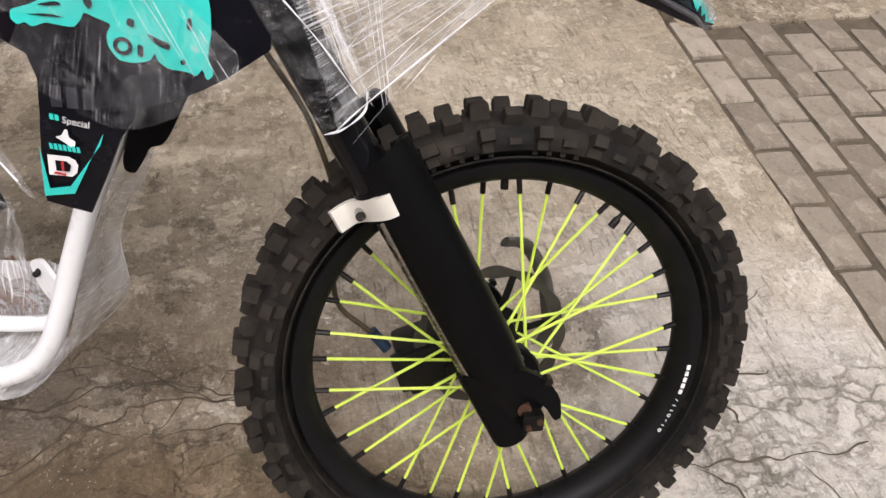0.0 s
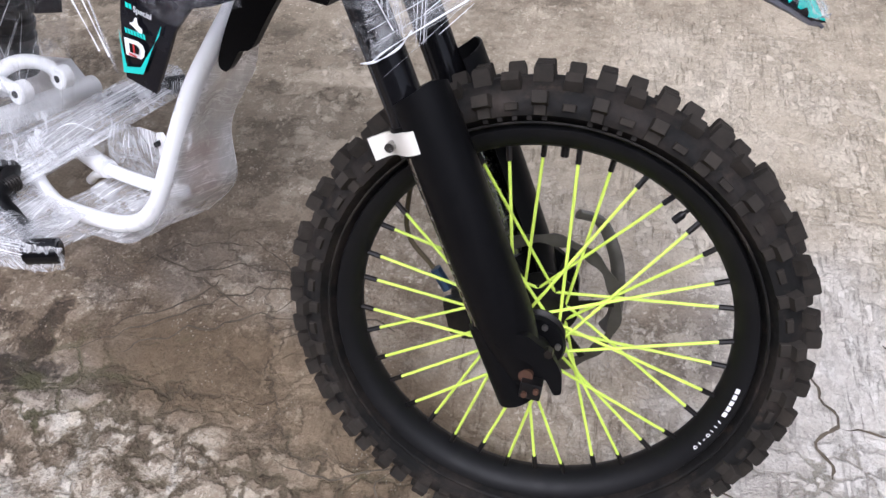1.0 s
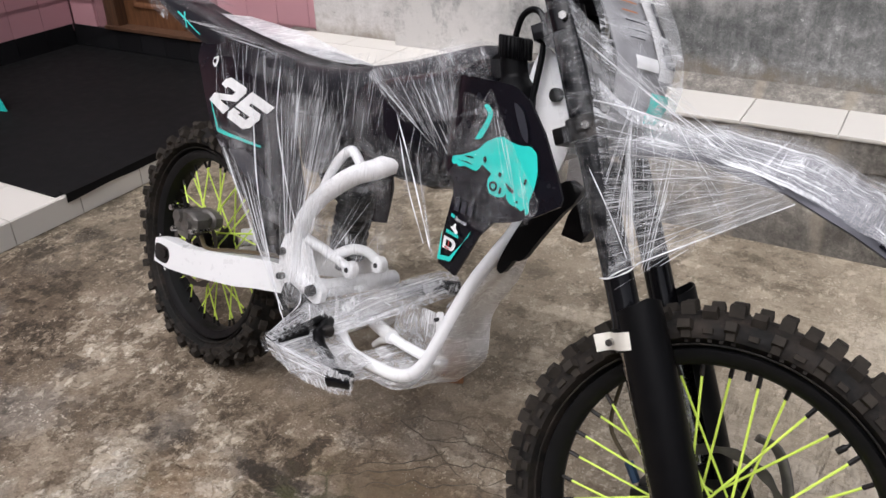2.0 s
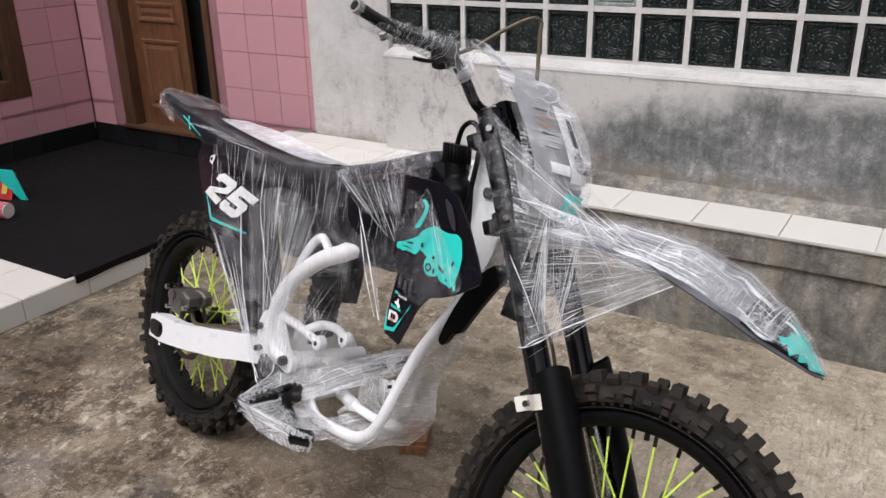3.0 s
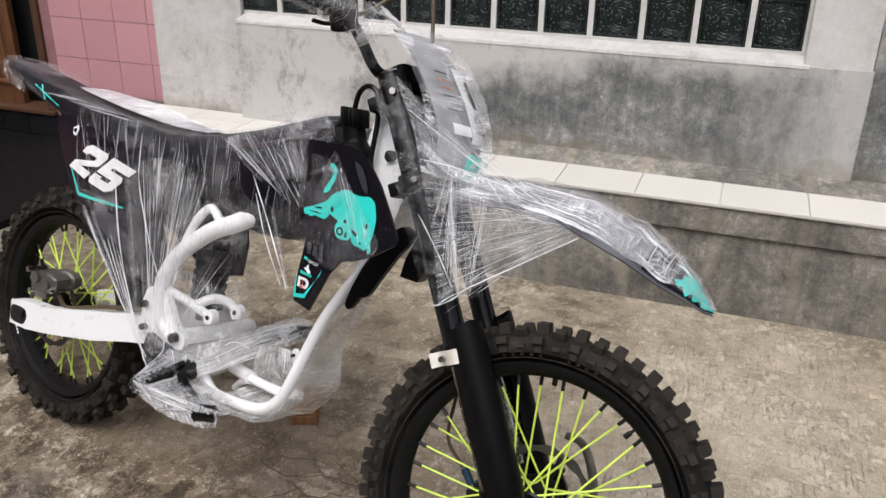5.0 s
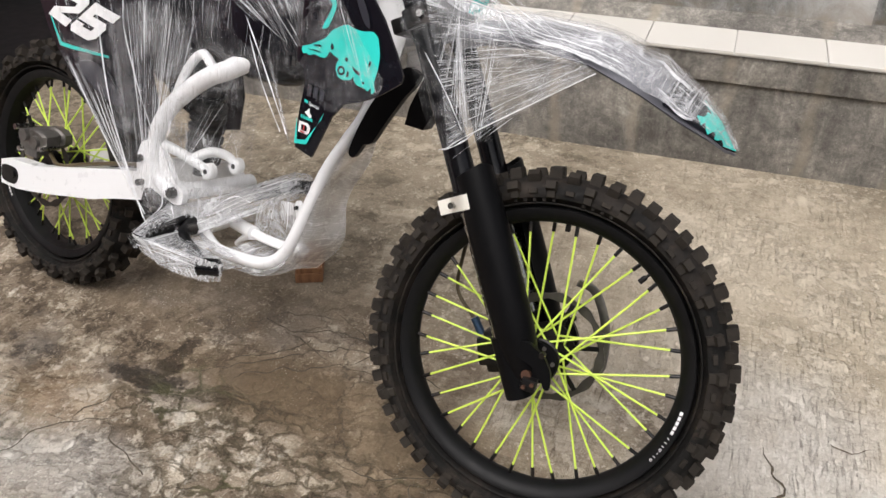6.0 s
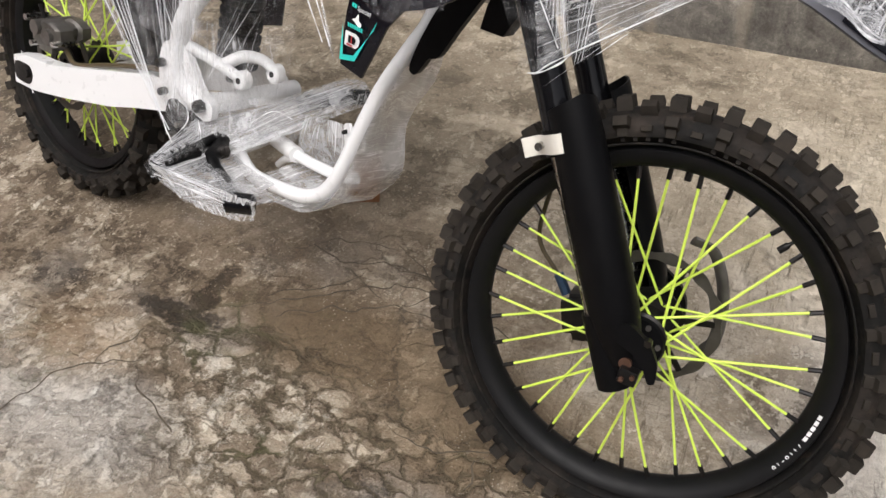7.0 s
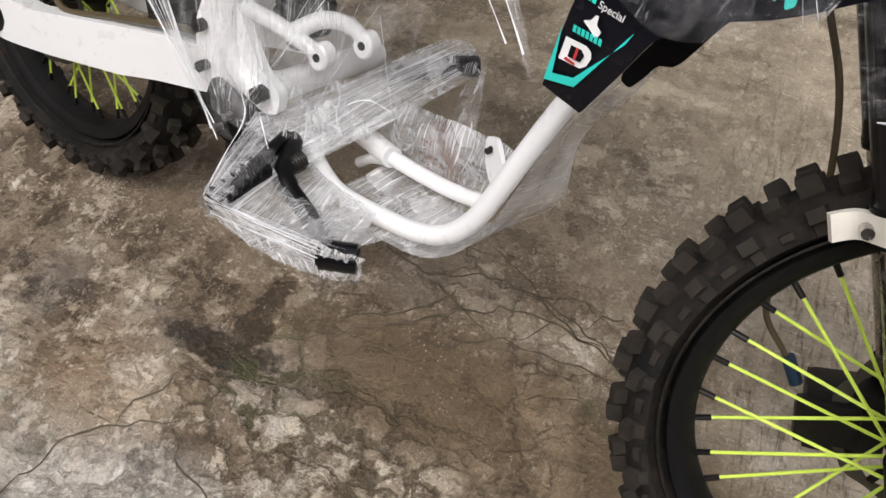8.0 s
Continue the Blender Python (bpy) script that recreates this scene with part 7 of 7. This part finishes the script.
# fender top
film_over(lambda u, v: fender_at(0.985 * u, -1 + 2 * v) + Vector((0.003, (v - 0.5) * 0.012, 0.0105)), 90, 24, "film_along", 27, 0.6, 0.006, S_)
film_over(lambda u, v: fender_at(0.05 + 0.85 * u, -1 + 2 * v) + Vector((0.003, (v - 0.5) * 0.016, 0.016)), 60, 16, "film_lines", 28, 0.5, 0.006, S_)
# handlebar wrap
film([(-0.490, -0.10, 1.250), (-0.500, -0.17, 1.272), (-0.505, -0.25, 1.265), (-0.505, -0.36, 1.262)], [(-0.505, -0.12, 1.185), (-0.525, -0.17, 1.205), (-0.525, -0.25, 1.218), (-0.512, -0.36, 1.232)], "film_fold", -0.015, 0.012, 29, 40, 14)
film([(-0.505, -0.16, 1.262), (-0.49, -0.11, 1.268), (-0.485, -0.08, 1.25)], [(-0.465, -0.07, 1.235), (-0.455, -0.05, 1.225), (-0.45, -0.03, 1.215)], "film_fold", 0.0, 0.008, 30, 24, 14)


def crease(pts, r=0.0012, matrix=None):
    """A gathered edge of the film: a thin pale cord."""
    bm = tube(bmesh.new(), pts, lambda t: 0.65 * r * (0.35 + abs(math.sin(t * 7.3))), 6, 8)
    part("plastic_wrap", bm, M["crease"], bike, "gathered edge of the film", matrix=matrix)


def pleats(edge_a, edge_b, n, seed, r=0.0007, sag=0.0, slip=0.15, matrix=None):
    """Fine pale pleats where the film is drawn tight from one line to another."""
    rnd = random.Random(seed)
    A_, B_ = curve_points(edge_a, 10), curve_points(edge_b, 10)

    def on(line, t):
        x = max(0.0, min(1.0, t)) * (len(line) - 1)
        i = min(int(x), len(line) - 2)
        return line[i].lerp(line[i + 1], x - i)

    bm = bmesh.new()
    for k in range(n):
        u = rnd.random()
        w = u + rnd.gauss(0, slip)
        a, b = on(A_, u), on(B_, w)
        t0, t1 = (0.0, 1.0) if rnd.random() < 0.35 else sorted((rnd.uniform(0, 0.75), rnd.uniform(0.25, 1.0)))
        if t1 - t0 < 0.12:
            continue
        size = r * rnd.choice((0.24, 0.28, 0.32, 0.38, 0.46, 0.8))
        bow = sag + rnd.gauss(0, 0.0015)
        pts = [a.lerp(b, t) + Vector((0, bow * 4 * t * (1 - t) - 0.002, 0)) for t in [t0 + (t1 - t0) * m / 6 for m in range(7)]]
        tube(bm, pts, lambda t, s=size: s * (0.35 + 0.65 * math.sin(math.pi * min(1, max(0, t)))), 4, 1, False)
    ob = part("film_pleats", bm, M["crease"], bike, matrix=matrix)
    return tagged(ob, "fine pleats of the stretched film", kind="stuff")


# curtain from the seat side down to the pivot
pleats([(-1.09, -0.150, 0.835), (-1.01, -0.152, 0.87), (-0.93, -0.152, 0.88), (-0.86, -0.150, 0.85)], [(-0.985, -0.168, 0.52), (-0.965, -0.17, 0.47), (-0.955, -0.17, 0.44), (-0.94, -0.17, 0.43)], 46, 1, 0.0007)
pleats([(-1.34, -0.148, 0.70), (-1.25, -0.150, 0.67), (-1.15, -0.152, 0.63)], [(-1.00, -0.168, 0.41), (-0.975, -0.17, 0.385), (-0.96, -0.17, 0.36)], 28, 2, 0.0009)
# number panel and tail, slanting
pleats([(-1.40, -0.125, 0.90), (-1.30, -0.135, 0.92), (-1.18, -0.138, 0.925)], [(-1.34, -0.150, 0.71), (-1.24, -0.152, 0.74), (-1.12, -0.152, 0.78)], 26, 3, 0.0006)
pleats([(-1.62, -0.095, 0.93), (-1.50, -0.105, 0.93), (-1.36, -0.118, 0.92)], [(-1.46, -0.108, 0.945), (-1.30, -0.122, 0.935), (-1.15, -0.135, 0.92)], 45, 4, 0.0006)
# below the seat and over the cover
pleats([(-1.12, -0.140, 0.905), (-0.95, -0.145, 0.92), (-0.80, -0.135, 0.965), (-0.66, -0.11, 1.02)], [(-1.08, -0.152, 0.80), (-0.93, -0.155, 0.80), (-0.78, -0.158, 0.80), (-0.64, -0.158, 0.80)], 36, 5, 0.0006, 0.0, 0.05)
pleats([(-0.80, -0.150, 0.93), (-0.68, -0.150, 0.96), (-0.60, -0.150, 0.98)], [(-0.60, -0.185, 0.86), (-0.50, -0.235, 0.85), (-0.43, -0.255, 0.86)], 40, 6, 0.0006)
# shroud front edge
pleats([(-0.42, -0.255, 0.97), (-0.36, -0.266, 0.92), (-0.30, -0.276, 0.86)], [(-0.34, -0.262, 0.83), (-0.30, -0.272, 0.815), (-0.275, -0.276, 0.815)], 14, 8, 0.0007)
# fan from the fork to the fender's side
pleats(legR, pinch, 40, 9, 0.0007, 0.0, 0.12, S_)
pleats([on_leg(0.62, -0.140, 0.02), on_leg(0.50, -0.140, 0.02), on_leg(0.40, -0.138, 0.0)], [pinch[1], pinch[2], pinch[3]], 12, 10, 0.0007, 0.0, 0.3, S_)
pleats([plate_at(0.55, -0.9, 0.03), plate_at(0.8, -0.9, 0.03), fender_at(0.06, -0.9)], [on_leg(0.46, -0.138, 0.03), pinch[3], pinch[1]], 22, 11, 0.0007, 0.0, 0.25, S_)
pleats([plate_at(0.70, -0.9, 0.03), plate_at(1.0, -0.9, 0.03), fender_at(0.12, -0.95), pinch[0]], [on_leg(0.57, -0.141, 0.02), on_leg(0.47, -0.141, 0.03), on_leg(0.43, -0.139, 0.04), on_leg(0.425, -0.134, 0.06)], 70, 16, 0.0006, 0.0, 0.10, S_)
# frame bottom to the far foot peg, and the tent over the pedal
pleats([(-0.93, -0.165, 0.395), (-0.88, -0.160, 0.388), (-0.83, -0.12, 0.372)], [(-0.845, 0.21, 0.468), (-0.815, 0.222, 0.466), (-0.79, 0.222, 0.440)], 46, 12, 0.0007, 0.0, 0.06)
pleats([(-0.905, -0.160, 0.42), (-0.87, -0.14, 0.39), (-0.81, -0.13, 0.375)], [(-0.815, -0.322, 0.415), (-0.785, -0.318, 0.410), (-0.730, -0.290, 0.392)], 26, 13, 0.0007, 0.0, 0.05)
pleats([(-0.812, -0.324, 0.413), (-0.806, -0.326, 0.402), (-0.800, -0.322, 0.390)], [(-0.675, -0.262, 0.388), (-0.672, -0.268, 0.378), (-0.675, -0.268, 0.366)], 34, 14, 0.0010, 0.0, 0.12)
pleats([(-0.78, -0.145, 0.72), (-0.76, -0.135, 0.66), (-0.745, -0.125, 0.61)], [(-0.92, -0.165, 0.43), (-0.86, -0.15, 0.45), (-0.72, -0.11, 0.50)], 14, 15, 0.0006)

crease([(x + 0.025, y, z - 0.013) for x, y, z in tubeL[1:]], 0.0006)
crease([(-1.10, -0.150, 0.90), (-1.096, -0.152, 0.835), (-1.083, -0.155, 0.777), (-1.02, -0.160, 0.659), (-0.965, -0.166, 0.585)], 0.0014)
crease([(-1.30, -0.150, 0.681), (-1.151, -0.155, 0.531), (-0.97, -0.168, 0.381)], 0.0015)
crease([(-1.188, -0.150, 0.622), (-1.067, -0.158, 0.47), (-0.962, -0.168, 0.358)], 0.0013)
crease([(-0.712, -0.158, 0.878), (-0.627, -0.185, 0.798), (-0.505, -0.235, 0.692)], 0.0016)
crease([(-0.895, -0.158, 0.425), (-0.865, -0.175, 0.408), (-0.838, -0.198, 0.416)], 0.0012)
crease([(-0.875, -0.085, 0.375), (-0.850, -0.06, 0.42), (-0.81, -0.045, 0.452), (-0.775, -0.03, 0.445)], 0.0012)
crease([(-1.19, -0.150, 0.80), (-1.13, -0.156, 0.62), (-1.04, -0.162, 0.46), (-0.975, -0.168, 0.37)], 0.002)
crease([(-0.812, -0.326, 0.412), (-0.86, -0.25, 0.415), (-0.91, -0.17, 0.425), (-0.95, -0.16, 0.47)], 0.0015)
crease([(-0.70, -0.155, 0.84), (-0.62, -0.19, 0.76), (-0.53, -0.225, 0.69)], 0.0012)
crease([on_leg(0.425, -0.138, -0.01), on_leg(0.44, -0.138, 0.05), pinch[4]], 0.0014, S_)
crease([on_leg(0.70, -0.140, 0.03), on_leg(0.66, -0.138, 0.10), pinch[0]], 0.0016, S_)
crease([on_leg(0.80, -0.140, 0.03), plate_at(0.8, -0.9, 0.03), pinch[1]], 0.0012, S_)
crease([on_leg(0.428, -0.138, -0.02), on_leg(0.425, -0.142, 0.0), on_leg(0.43, -0.138, 0.028), on_leg(0.44, -0.11, 0.04)], 0.0018, S_)
crease([on_leg(0.60, -0.138, 0.0), on_leg(0.52, -0.142, 0.02), on_leg(0.45, -0.138, 0.03)], 0.0012, S_)


def sleeve(pts, r, material="film_dense", seed=0, crumple=0.004, matrix=None):
    part("plastic_wrap", wrap_tube(bmesh.new(), pts, r, seed=seed, crumple=crumple), M[material], bike, "film wound round a bar", matrix=matrix)


sleeve([(-0.760, -0.225, 0.376), (-0.715, -0.230, 0.368), (-0.668, -0.246, 0.369)], lambda t: 0.019 + 0.004 * t, "film_fold", 3, 0.006)
sleeve([(-0.845, -0.20, 0.398), (-0.820, -0.27, 0.401), (-0.803, -0.322, 0.402)], lambda t: 0.020, "film_fold", 7, 0.006)
sleeve([(-0.865, 0.10, 0.42), (-0.825, 0.175, 0.440), (-0.790, 0.222, 0.443)], lambda t: 0.022, "film_fold", 9, 0.006)
sleeve([(-0.503, -0.14, 1.21), (-0.503, -0.20, 1.234), (-0.505, -0.30, 1.243), (-0.504, -0.40, 1.252)], lambda t: 0.046 - 0.020 * min(1, t * 2.2) - 0.010 * t, "film_fold", 11, 0.008)
sleeve([(-0.482, -0.10, 1.15), (-0.500, -0.13, 1.19), (-0.505, -0.16, 1.222)], lambda t: 0.018 + 0.01 * t, "film", 13, 0.006)


# ---- paving bricks beside the drive ----
def paving():
    base = slab("brick_pavement", (1.315, -3.0, -0.1), (3.4, 2.2, -0.014), M["soil"], 0, "worn grey paving bricks in a running bond", "paving")
    meshes = []
    rnd = random.Random(5)
    for s in range(8):
        bm = box(bmesh.new(), (-0.0485, -0.1005, -0.05), (0.0485, 0.1005, 0.0), 0.007)
        for v in bm.verts:
            v.co += Vector((rnd.uniform(-1, 1), rnd.uniform(-1, 1), rnd.uniform(-1, 1))) * 0.0028
        me = bpy.data.meshes.new("brick")
        bm.to_mesh(me)
        bm.free()
        smooth(me, 30)
        me.materials.append(M["brick"])
        meshes.append(me)
    for c in range(14):
        for r in range(20):
            y = 2.125 - 0.2155 * r - (0.1077 if c % 2 else 0.0)
            if y > 2.14:
                continue
            ob = new("brick", rnd.choice(meshes))
            ob.parent = base
            ob.location = (edge_x(y) + 0.066 + 0.1145 * c + rnd.uniform(-0.004, 0.004), y + rnd.uniform(-0.004, 0.004), rnd.uniform(-0.010, -0.001))
            ob.rotation_euler = (rnd.uniform(-0.02, 0.02), rnd.uniform(-0.03, 0.03), radians(-3.1) + rnd.uniform(-0.02, 0.02))


paving()
